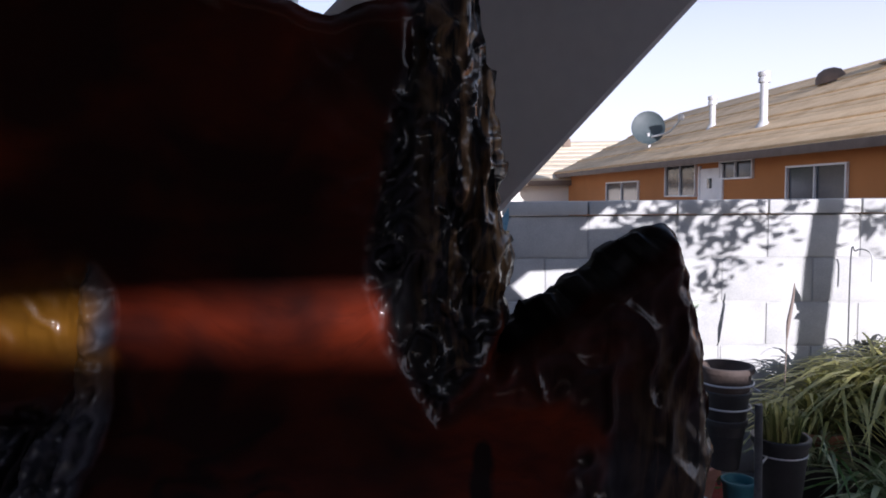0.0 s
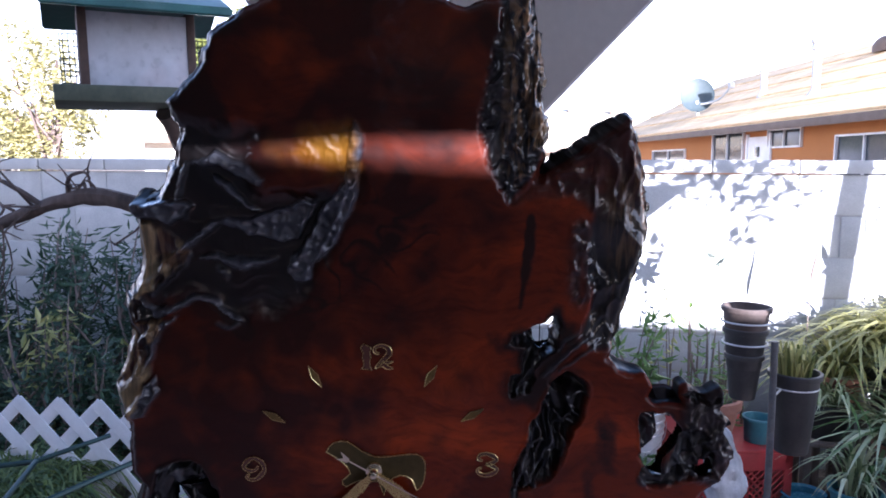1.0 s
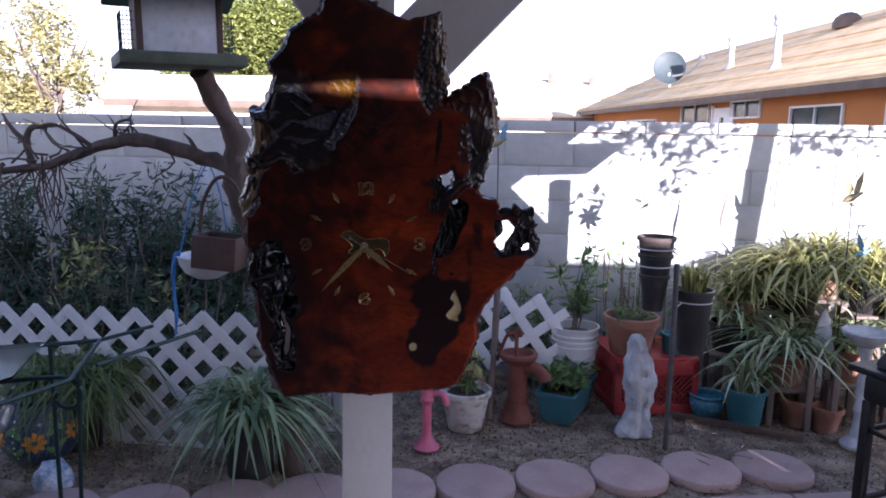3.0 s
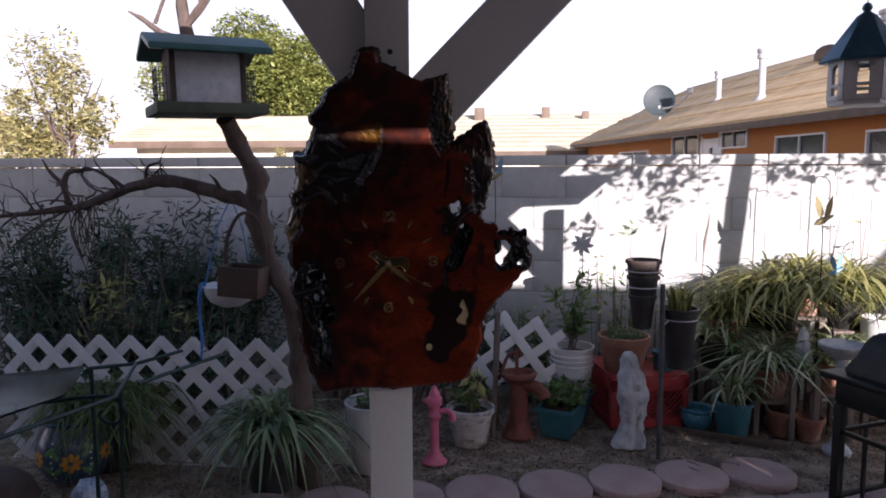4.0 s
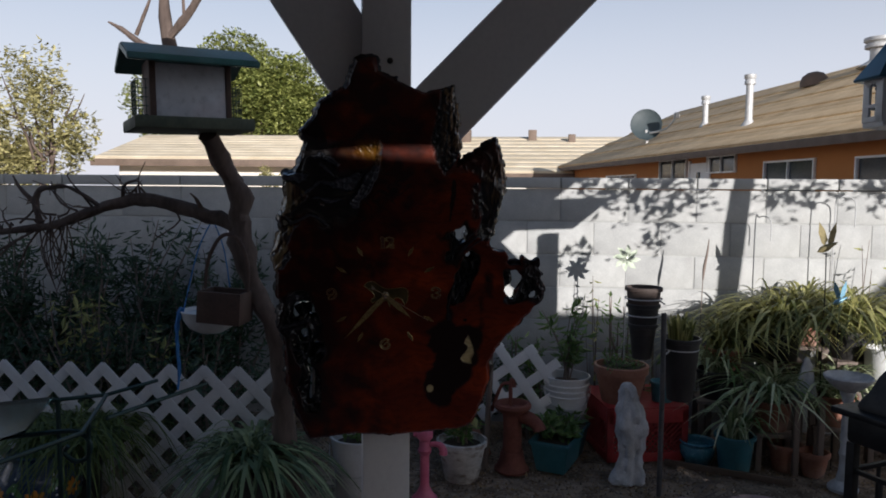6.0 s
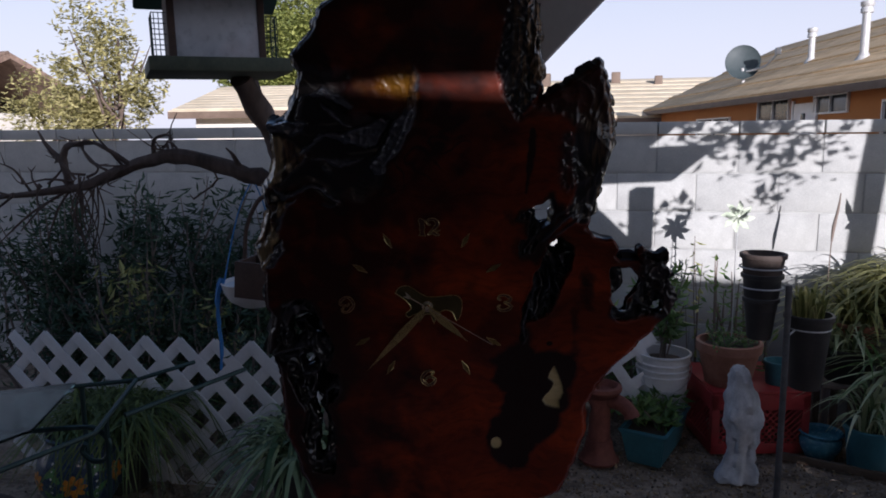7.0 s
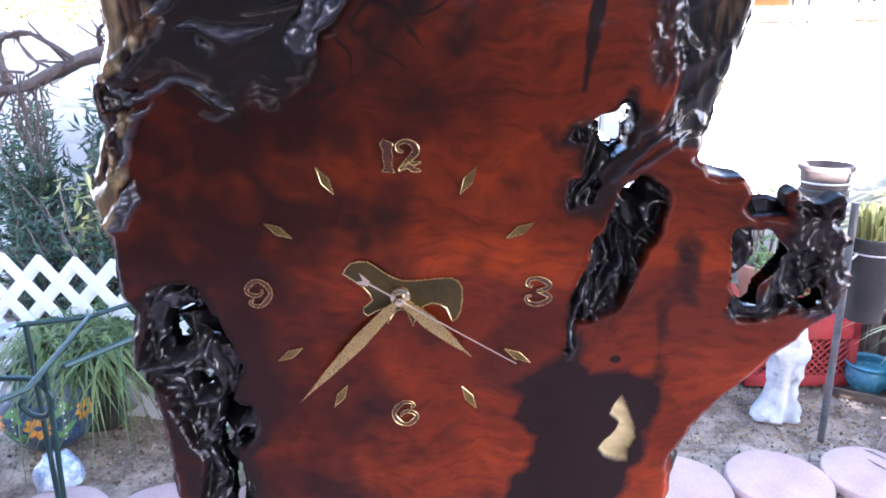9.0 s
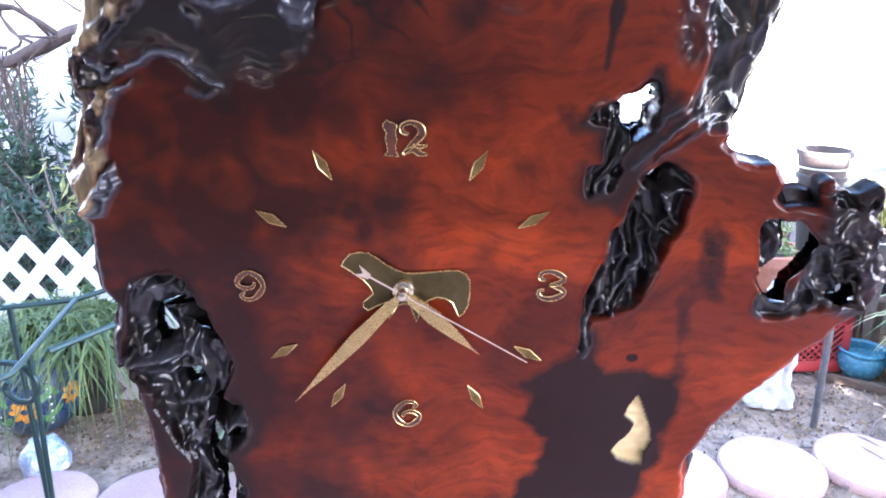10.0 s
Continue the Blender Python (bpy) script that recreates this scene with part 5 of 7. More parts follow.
# scrolled numerals as strokes: a line and half widths, in units of their height
SCROLLS = {
    "1": [([(0.02, 0.5), (-0.02, 0.38), (0.0, 0.2), (0.0, 0.0), (0.0, -0.2), (0.01, -0.38), (0.0, -0.5)], [0.16, 0.21, 0.13, 0.17, 0.12, 0.13, 0.22])],
    "2": [([(-0.14, 0.16), (-0.30, 0.22), (-0.30, 0.40), (-0.05, 0.50), (0.22, 0.38), (0.26, 0.14), (0.02, -0.12), (-0.30, -0.46)], [0.03, 0.05, 0.05, 0.06, 0.09, 0.11, 0.08, 0.04]), ([(-0.28, -0.42), (0.0, -0.30), (0.18, -0.42), (0.42, -0.46)], [0.04, 0.09, 0.08, 0.02]), ([(0.02, -0.16), (0.2, -0.22), (0.42, -0.18)], [0.02, 0.06, 0.02])],
    "3": [([(-0.20, 0.18), (-0.36, 0.24), (-0.30, 0.42), (-0.05, 0.48), (0.22, 0.38), (0.40, 0.22), (0.2, 0.06), (-0.04, 0.02)], [0.03, 0.05, 0.06, 0.06, 0.09, 0.06, 0.08, 0.05]), ([(-0.04, 0.02), (0.2, -0.06), (0.42, -0.24), (0.2, -0.42), (-0.1, -0.48), (-0.36, -0.38), (-0.38, -0.2), (-0.22, -0.16)], [0.05, 0.08, 0.06, 0.09, 0.07, 0.06, 0.04, 0.03])],
    "6": [([(0.20, 0.24), (0.32, 0.34), (0.20, 0.46), (-0.05, 0.46), (-0.28, 0.26), (-0.42, 0.0), (-0.30, -0.30), (0.0, -0.47), (0.28, -0.34), (0.42, -0.08), (0.18, 0.08), (-0.06, 0.04), (-0.16, -0.12)], [0.03, 0.05, 0.05, 0.06, 0.09, 0.06, 0.09, 0.06, 0.09, 0.06, 0.07, 0.05, 0.03])],
}


def numeral(text, size):
    """Brass outline and dark fill of one scrolled numeral."""
    turn = -1 if text == "9" else 1
    rim, fill = bmesh.new(), bmesh.new()
    for line, half in SCROLLS["6" if text == "9" else text]:
        pts = [Vector((x, y, 0)) * (size * turn) for x, y in line]
        path, wide = [], []
        for i in range(len(pts) - 1):
            p0, p1, p2, p3 = pts[max(i - 1, 0)], pts[i], pts[i + 1], pts[min(i + 2, len(pts) - 1)]
            for k in range(4):
                t = k / 4
                path.append(0.5 * (2 * p1 + (p2 - p0) * t + (2 * p0 - 5 * p1 + 4 * p2 - p3) * t * t + (3 * p1 - p0 - 3 * p2 + p3) * t ** 3))
                wide.append((half[i] * (1 - t) + half[i + 1] * t) * size)
        path.append(pts[-1]), wide.append(half[-1] * size)
        left, right = [], []
        for i, p in enumerate(path):
            d = (path[min(i + 1, len(path) - 1)] - path[max(i - 1, 0)]).normalized()
            side = Vector((-d.y, d.x, 0)) * wide[i]
            left.append(p + side), right.append(p - side)
        up = Vector((0, 0, 0.0006))
        ring = left + right[::-1] + left[:1]
        tube([q + up for q in ring], 0.00045, 5, bm=rim, smooth=1)
        a, b = [fill.verts.new(q + up) for q in left], [fill.verts.new(q + up) for q in right]
        for i in range(len(a) - 1):
            fill.faces.new((b[i], b[i + 1], a[i + 1], a[i]))
    bmesh.ops.recalc_face_normals(fill, faces=fill.faces)
    return rim, fill


def hand(length, width, tail, wide_at=0.4):
    return flat_shape([(-0.0012, 0), (-width * 0.35, length * 0.12), (-width / 2, length * wide_at), (-width * 0.28, length * 0.72), (-0.0008, length * 0.88), (0, length), (0.0008, length * 0.88), (width * 0.28, length * 0.72), (width / 2, length * wide_at), (width * 0.35, length * 0.12), (0.0012, 0), (0.001, -tail), (-0.001, -tail)])


M_INLAY = mat("dark_red_inlay", (0.05, 0.012, 0.006), (0.10, 0.022, 0.01), 0.3, 0, 30, 120, 0.0, coat=0.8)


def build_clock():
    clock = thing("wall_clock", DIAL, "lacquered redwood burl wall clock hung on a white post", "clock")
    build_slab(clock)
    for text, x, y in (("1", -0.0050, 0.099), ("2", 0.0080, 0.099), ("3", 0.096, 0.003), ("6", 0, -0.097), ("9", -0.101, 0.001)):
        rim, fill = numeral(text, 0.0205)
        nm = part("numeral", rim, M_BRASS, clock, "raised brass outlined clock numeral", pose(x, y, 0.0009))
        part("inlay", fill, M_INLAY, nm)
    for k in range(12):
        if k % 3:
            a = radians(90 - 30 * k)
            tips = [(0, -0.0108), (0.0031, 0), (0, 0.0108), (-0.0031, 0)]
            mk = part("hour_marker", flat_shape(tips), M_ANTIQUE, clock, "brass diamond hour marker", pose(0.0955 * math.cos(a), 0.0955 * math.sin(a), 0.0004, 0, 0, -30 * k))
            part("rim", tube([(x, y, 0.0012) for x, y in tips + tips[:1]], 0.0004, 5, smooth=1), M_BRASS, mk)
    bodyp = [(-0.040, 0.016), (-0.034, 0.024), (-0.022, 0.025), (-0.011, 0.017), (0.002, 0.011), (0.020, 0.012), (0.036, 0.013), (0.043, 0.006), (0.042, -0.012), (0.036, -0.020), (0.032, -0.010), (0.022, -0.006), (0.012, -0.012), (0.008, -0.024), (0.004, -0.012), (-0.004, -0.012), (-0.010, -0.022), (-0.012, -0.010), (-0.024, -0.016), (-0.027, -0.010), (-0.020, -0.004), (-0.026, 0.006)]
    plaque = part("emblem", flat_shape(bodyp, 0.0009), M_EMBLEM, clock, "antique brass plaque of plain outline", pose(0, 0, 0.0008))
    rim = bmesh.new()
    tube([(x, y, 0.0009) for x, y in bodyp + bodyp[:1]], 0.00055, 5, bm=rim, smooth=2)
    part("rim", rim, M_BRASS, plaque, "bright brass outline")
    part("minute_hand", hand(0.113, 0.0105, 0.004), M_BRASS, clock, "brass minute hand", pose(0, 0, 0.0085, 0, 0, 137.5))
    part("hour_hand", hand(0.068, 0.011, 0.004), M_BRASS, clock, "brass hour hand", pose(0, 0, 0.0065, 0, 0, -132.5))
    part("second_hand", join(flat_shape([(-0.0007, -0.024), (0.0007, -0.024), (0.0004, 0.095), (-0.0004, 0.095)], 0.0006), flat_shape([(-0.004, -0.034), (0, -0.029), (0.004, -0.034), (0.002, -0.024), (-0.002, -0.024)], 0.0006)), M_PALEBRASS, clock, "pale brass second hand", pose(0, 0, 0.0105, 0, 0, -121))
    part("hub", lathe([(0.0075, 0.001), (0.0075, 0.006), (0.0068, 0.007), (0.0040, 0.0075), (0.0036, 0.013), (0.0026, 0.0145), (0.001, 0.015)], 20), M_PALEBRASS, clock, "polished brass hub")


build_clock()


# ---- stepping stones and pavers ----
def build_paving():
    rng = random.Random(11)
    stone = None
    spots = [(1.367, 2.345), (1.045, 2.275), (0.728, 2.185), (0.408, 2.085), (0.082, 1.99), (-0.238, 1.90), (-0.552, 1.80), (-0.845, 1.70), (-1.16, 1.61), (-1.48, 1.52), (-1.80, 1.43)]
    for x, y in spots:
        m = pose(x, y, -0.012, rng.uniform(-1, 1), rng.uniform(-1, 1), rng.uniform(0, 360))
        if stone is None:
            bm = lathe([(0.150, 0), (0.166, 0.004), (0.168, 0.030), (0.163, 0.038), (0.150, 0.041), (0.06, 0.042), (0.001, 0.042)], 36, 0.03, 2)
            stone = link_mesh("stepping_stone", bm, M_PINK)
            stone.matrix_basis = m
            tagged(stone, "round pinkish concrete stepping stone set in soil", "stepping stone", "row of stepping stones")
        else:
            copy_thing(stone, m)
    patio = link_mesh("patio_floor", box(6.36, 3.98, 0.03, 0.004, (-0.595, -0.456, -0.035)), M_MORTAR)
    patio.matrix_basis = pose(0, 0.2, 0, 0, 0, 14)
    tagged(patio, "pink concrete paver patio floor with sandy joints", "floor", kind="structure")
    bm = box(0.385, 0.385, 0.034, 0.012)
    paver = link_mesh("paver", bm, M_PINK)
    first = True
    for j in range(10):
        for i in range(-9, 7):
            ob = paver if first else new("paver", paver.data)
            first = False
            ob.parent = patio
            ob.location = (i * 0.397 + rng.uniform(-0.003, 0.003), 1.33 - j * 0.397, -0.014 + rng.uniform(-0.003, 0.003))
            ob.rotation_euler = (0, 0, rng.uniform(-0.008, 0.008))


build_paving()


# ---- plants ----
def pot_body(r_top, r_low, h, rim=0.02, lip=0.012, wall=0.007):
    return lathe([(r_low * 0.96, 0), (r_low, 0.004), (r_top - 0.004, h - rim), (r_top + lip * 0.5, h - rim + 0.002), (r_top + lip * 0.6, h - 0.003), (r_top + lip * 0.3, h), (r_top - wall, h), (r_top - wall - 0.004, h - rim), (r_top - wall - 0.006, h - 0.035), (0.001, h - 0.035)], 32)


def soil_disc(r, z):
    return lathe([(r, z - 0.01), (r * 0.9, z + 0.004), (r * 0.5, z + 0.010), (0.001, z + 0.012)], 24, 0.08, 1)


def potted(name, m, label, pot_mat, r_top, r_low, h, rim=0.02, lip=0.012):
    t = thing(name, m, label, "potted plant")
    part("pot", pot_body(r_top, r_low, h, rim, lip), pot_mat, t)
    part("soil", soil_disc(r_top - 0.014, h - 0.03), M_SOIL, t)
    return t


def spider_plant(m, label, pot_mat, r_top, r_low, h, count, length, seed, rise=0.75, spread=0.75, width=0.008, mat_=None, droop=1.0):
    t = potted("spider_plant", m, label, pot_mat, r_top, r_low, h)
    vs, fs = blades(random.Random(seed), count, length, width, rise, spread, r_top * 0.5, droop, h - 0.02)
    mesh_of("leaves", vs, fs, mat_ or M_SPIDER, t, "long arching striped leaves", False)
    return t


def leafy_plant(parent, seed, stems, height, spread, leaf, z0=0.0, mat_=None, lean=0.2, per=14, slim=0.3, r0=0.02, stem_mat=None):
    rng = random.Random(seed)
    bm, pts = bmesh.new(), []
    for _ in range(stems):
        a = rng.uniform(0, 2 * math.pi)
        h = height * rng.uniform(0.6, 1.1)
        bx, by = rng.uniform(-r0, r0), rng.uniform(-r0, r0)
        s = spread * rng.uniform(0.2, 1.0)
        line = [(bx + math.cos(a) * s * t ** 1.5 + rng.uniform(-0.01, 0.01), by + math.sin(a) * s * t ** 1.5 + rng.uniform(-0.01, 0.01), z0 + h * t) for t in (0, 0.33, 0.66, 1)]
        tube(line, [0.005, 0.004, 0.003, 0.0015], 5, bm=bm, smooth=2)
        for _ in range(per):
            t = rng.uniform(0.25, 1.0) ** 0.8
            k = min(2, int(t * 3))
            f = t * 3 - k
            p = Vector(line[k]).lerp(Vector(line[k + 1]), f)
            pts.append(p)
    tagged(part("branchwork", bm, stem_mat or M_STAKE, parent), kind="stuff")
    vs, fs = leaf_cloud(rng, pts, leaf, 0.5, 0.0, slim)
    mesh_of("leaves", vs, fs, mat_ or M_GREEN, parent, "", False)


def shrub(name, m, label, size, seed, count, leaf, mat_, slim=0.28, stems=40, kind_cat="shrub"):
    """A twiggy bush inside a box, leaves thick on its twigs."""
    rng = random.Random(seed)
    t = thing(name, m, label, kind_cat)
    bm, pts = bmesh.new(), []
    w, d, h = size
    for _ in range(stems):
        x0, y0 = rng.uniform(-w, w) * 0.38, rng.uniform(-d, d) * 0.35
        x1, y1 = x0 + rng.gauss(0, w * 0.14), y0 + rng.gauss(0, d * 0.2)
        hh = h * rng.uniform(0.55, 1.05) * (1 - 0.25 * abs(x0) / w)
        line = [(x0, y0, 0), ((x0 * 2 + x1) / 3 + rng.gauss(0, 0.03), (y0 * 2 + y1) / 3, hh * 0.4), ((x0 + 2 * x1) / 3, (y0 + 2 * y1) / 3 + rng.gauss(0, 0.03), hh * 0.72), (x1, y1, hh)]
        tube(line, [0.010, 0.008, 0.006, 0.002], 5, bm=bm, smooth=2)
        for _ in range(count // stems):
            q = rng.uniform(0.18, 1.0)
            k = min(2, int(q * 3))
            p = Vector(line[k]).lerp(Vector(line[k + 1]), q * 3 - k)
            pts.append(p + Vector((rng.gauss(0, 0.035), rng.gauss(0, 0.035), rng.gauss(0, 0.02))))
    tagged(part("branchwork", bm, M_STAKE, t), kind="stuff")
    vs, fs = leaf_cloud(rng, pts, leaf, 0.55, -0.3, slim)
    mesh_of("leaves", vs, fs, mat_, t, "", False)
    return t


# ---- bird feeder tree ----
def build_tree():
    tree = thing("feeder_tree", pose(0, 0, 0), "bare crooked grey tree with a cut limb", "tree")
    bm = tube([(-0.70, 2.02, -0.05), (-0.735, 2.0, 0.35), (-0.745, 2.0, 0.62), (-0.775, 2.0, 0.84), (-0.875, 2.0, 1.06), (-0.925, 2.0, 1.28), (-0.918, 2.0, 1.40), (-0.962, 1.94, 1.54), (-0.985, 1.84, 1.66)], [0.062, 0.05, 0.045, 0.042, 0.042, 0.048, 0.046, 0.040, 0.038], 12, 0.5, 1)
    tube([(-0.93, 1.99, 1.44), (-1.05, 2.08, 1.62), (-1.19, 2.14, 1.86), (-1.29, 2.16, 2.07), (-1.335, 2.18, 2.35), (-1.335, 2.16, 2.7)], [0.036, 0.033, 0.031, 0.029, 0.024, 0.019], 12, 0.5, 1, bm)
    part("trunk", bm, M_BARKT, tree)
    bm = tube([(-0.92, 2.0, 1.29), (-1.06, 2.0, 1.335), (-1.30, 2.0, 1.395), (-1.47, 2.02, 1.385), (-1.62, 2.04, 1.34), (-1.75, 2.05, 1.295), (-1.88, 2.06, 1.27), (-2.25, 2.08, 1.23)], [0.036, 0.029, 0.027, 0.024, 0.021, 0.018, 0.015, 0.010], 10, 0.6, 2)
    tube([(-1.55, 2.03, 1.36), (-1.62, 2.0, 1.42), (-1.72, 2.0, 1.46), (-1.80, 1.98, 1.43)], [0.012, 0.009, 0.006, 0.003], 6, 0.3, 4, bm)
    tube([(-1.45, 2.02, 1.39), (-1.42, 1.98, 1.46), (-1.36, 1.97, 1.48), (-1.33, 1.96, 1.46)], [0.010, 0.007, 0.005, 0.003], 6, 0.3, 5, bm)
    tube([(-1.08, 2.0, 1.34), (-1.10, 1.98, 1.40), (-1.13, 1.98, 1.43)], [0.012, 0.008, 0.003], 6, 0.3, 6, bm)
    rng = random.Random(5)
    for k in range(22):
        x = -1.28 - 0.042 * k + rng.uniform(-0.03, 0.03)
        p = Vector((x, 2.04 + rng.uniform(-0.02, 0.02), 1.385 - 0.16 * max(0, (k - 5) / 17)))
        up = rng.choice((1, 1, -1))
        line = [p]
        for w in range(3):
            line.append(line[-1] + Vector((rng.uniform(-0.10, 0.07), rng.uniform(-0.06, 0.03), up * rng.uniform(-0.02, 0.08))))
        tube(line, [0.006, 0.0045, 0.003, 0.0015], 5, 0.3, k, bm, 3)
        q = line[2]
        tube([q, q + Vector((rng.uniform(-0.07, 0.06), rng.uniform(-0.03, 0.03), rng.uniform(-0.04, 0.07)))], [0.003, 0.0012], 5, bm=bm, smooth=2)
    # a tangle of dry shoots that hangs under the limb, and a knobbly stub on top
    for k in range(16):
        p = Vector((-1.80 + rng.uniform(-0.09, 0.09), 2.05 + rng.uniform(-0.03, 0.03), 1.29 + rng.uniform(-0.03, 0.05)))
        foot = Vector((-1.81 + rng.uniform(-0.05, 0.05), 2.10, 1.0 + rng.uniform(-0.04, 0.10)))
        sway = Vector((rng.uniform(-0.05, 0.05), rng.uniform(-0.04, 0.02), 0))
        tube([p, p.lerp(foot, 0.5) + sway, foot], [0.0034, 0.0028, 0.0014], 5, 0.3, k, bm, 3)
    tube([(-1.86, 2.06, 1.28), (-1.87, 2.05, 1.38), (-1.84, 2.04, 1.44), (-1.77, 2.03, 1.45), (-1.71, 2.03, 1.455)], [0.014, 0.015, 0.012, 0.010, 0.007], 8, 0.6, 11, bm)
    tube([(-1.87, 2.05, 1.38), (-1.93, 2.04, 1.44), (-1.96, 2.03, 1.50)], [0.012, 0.008, 0.004], 6, 0.5, 12, bm)
    for x, z in ((-2.22, 1.04), (-2.10, 1.10), (-1.98, 1.06)):
        tube([(-1.86, 2.06, 1.27), (0.5 * (x - 1.86), 2.05, 0.5 * (z + 1.27) + 0.02), (x, 2.05, z)], [0.006, 0.0045, 0.0025], 6, 0.4, 13, bm)
    part("limb", bm, M_BARKT, tree)
    bm = tube([(-1.30, 2.16, 2.10), (-1.20, 2.14, 2.20), (-1.08, 2.12, 2.33), (-0.93, 2.12, 2.385), (-0.84, 2.12, 2.33), (-0.80, 2.12, 2.27)], [0.020, 0.017, 0.015, 0.012, 0.008, 0.004], 8, 0.4, 7)
    tube([(-1.22, 2.15, 2.18), (-1.23, 2.15, 2.36), (-1.26, 2.14, 2.6)], [0.008, 0.006, 0.003], 6, 0.3, 8, bm)
    tube([(-1.33, 2.2, 2.05), (-1.44, 2.2, 2.09), (-1.54, 2.2, 2.16), (-1.60, 2.2, 2.19)], [0.018, 0.016, 0.012, 0.003], 7, 0.5, 9, bm)
    tube([(-1.47, 2.2, 2.13), (-1.42, 2.2, 2.24), (-1.38, 2.2, 2.34)], [0.010, 0.007, 0.003], 6, 0.4, 10, bm)
    part("limb", bm, M_BARKT, tree)


build_tree()


def build_feeder():
    f = thing("bird_feeder", pose(-1.035, 1.775, 1.668, 0, -1, 36) @ Matrix.Diagonal((0.95, 0.93, 1.08, 1)), "hopper bird feeder with green roof on a cut branch", "bird feeder")
    tray = join(box(0.45, 0.35, 0.014, 0.003), box(0.45, 0.022, 0.040, 0.006, (0, -0.174, 0)), box(0.45, 0.022, 0.040, 0.006, (0, 0.174, 0)), box(0.022, 0.33, 0.040, 0.006, (-0.214, 0, 0)), box(0.022, 0.33, 0.040, 0.006, (0.214, 0, 0)))
    part("tray", tray, M_OLIVE, f, "mossy green tray")
    for s in (-1, 1):
        part("side_panel", box(0.024, 0.19, 0.225, 0.004, (s * 0.144, 0, 0.013)), M_BROWNWD, f)
        cage = bmesh.new()
        for k in range(6):
            y = -0.065 + 0.026 * k
            tube([(s * 0.202, y, 0.02), (s * 0.202, y, 0.17)], 0.0016, 5, bm=cage, smooth=1)
        for k in range(6):
            z = 0.02 + 0.03 * k
            tube([(s * 0.158, -0.067, z), (s * 0.202, -0.067, z), (s * 0.202, 0.067, z), (s * 0.158, 0.067, z)], 0.0016, 5, bm=cage, smooth=1)
        for k in range(3):
            x = s * (0.166 + 0.014 * k)
            tube([(x, -0.067, 0.02), (x, -0.067, 0.17)], 0.0016, 5, bm=cage, smooth=1)
        part("suet_cage", cage, M_GREENIRON, f, "green wire suet cage")
    for y in (-0.088, 0.088):
        part("hopper_window", box(0.264, 0.004, 0.205, 0.001, (0, y, 0.02)), M_CLEAR, f, "clouded clear plastic hopper window")
    part("seed_bin", box(0.256, 0.165, 0.17, 0.004, (0, 0, 0.018)), M_CLEAR, f)
    bm = bmesh.new()
    W, D = 0.245, 0.215
    prof = [(-D, 0.215), (-D + 0.01, 0.238), (-0.02, 0.296), (0.02, 0.296), (D - 0.01, 0.238), (D, 0.215), (D - 0.02, 0.215), (0, 0.274), (-D + 0.02, 0.215)]
    a = [bm.verts.new((-W, y, z)) for y, z in prof]
    b = [bm.verts.new((W, y, z)) for y, z in prof]
    bm.faces.new(a), bm.faces.new(b[::-1])
    for i in range(len(prof)):
        bm.faces.new((a[i], b[i], b[(i + 1) % len(prof)], a[(i + 1) % len(prof)]))
    bmesh.ops.recalc_face_normals(bm, faces=bm.faces)
    bmesh.ops.bevel(bm, geom=bm.edges[:], offset=0.004, segments=2, affect="EDGES")
    part("roof", bm, M_ROOFGRN, f, "dark green gabled feeder roof")


build_feeder()


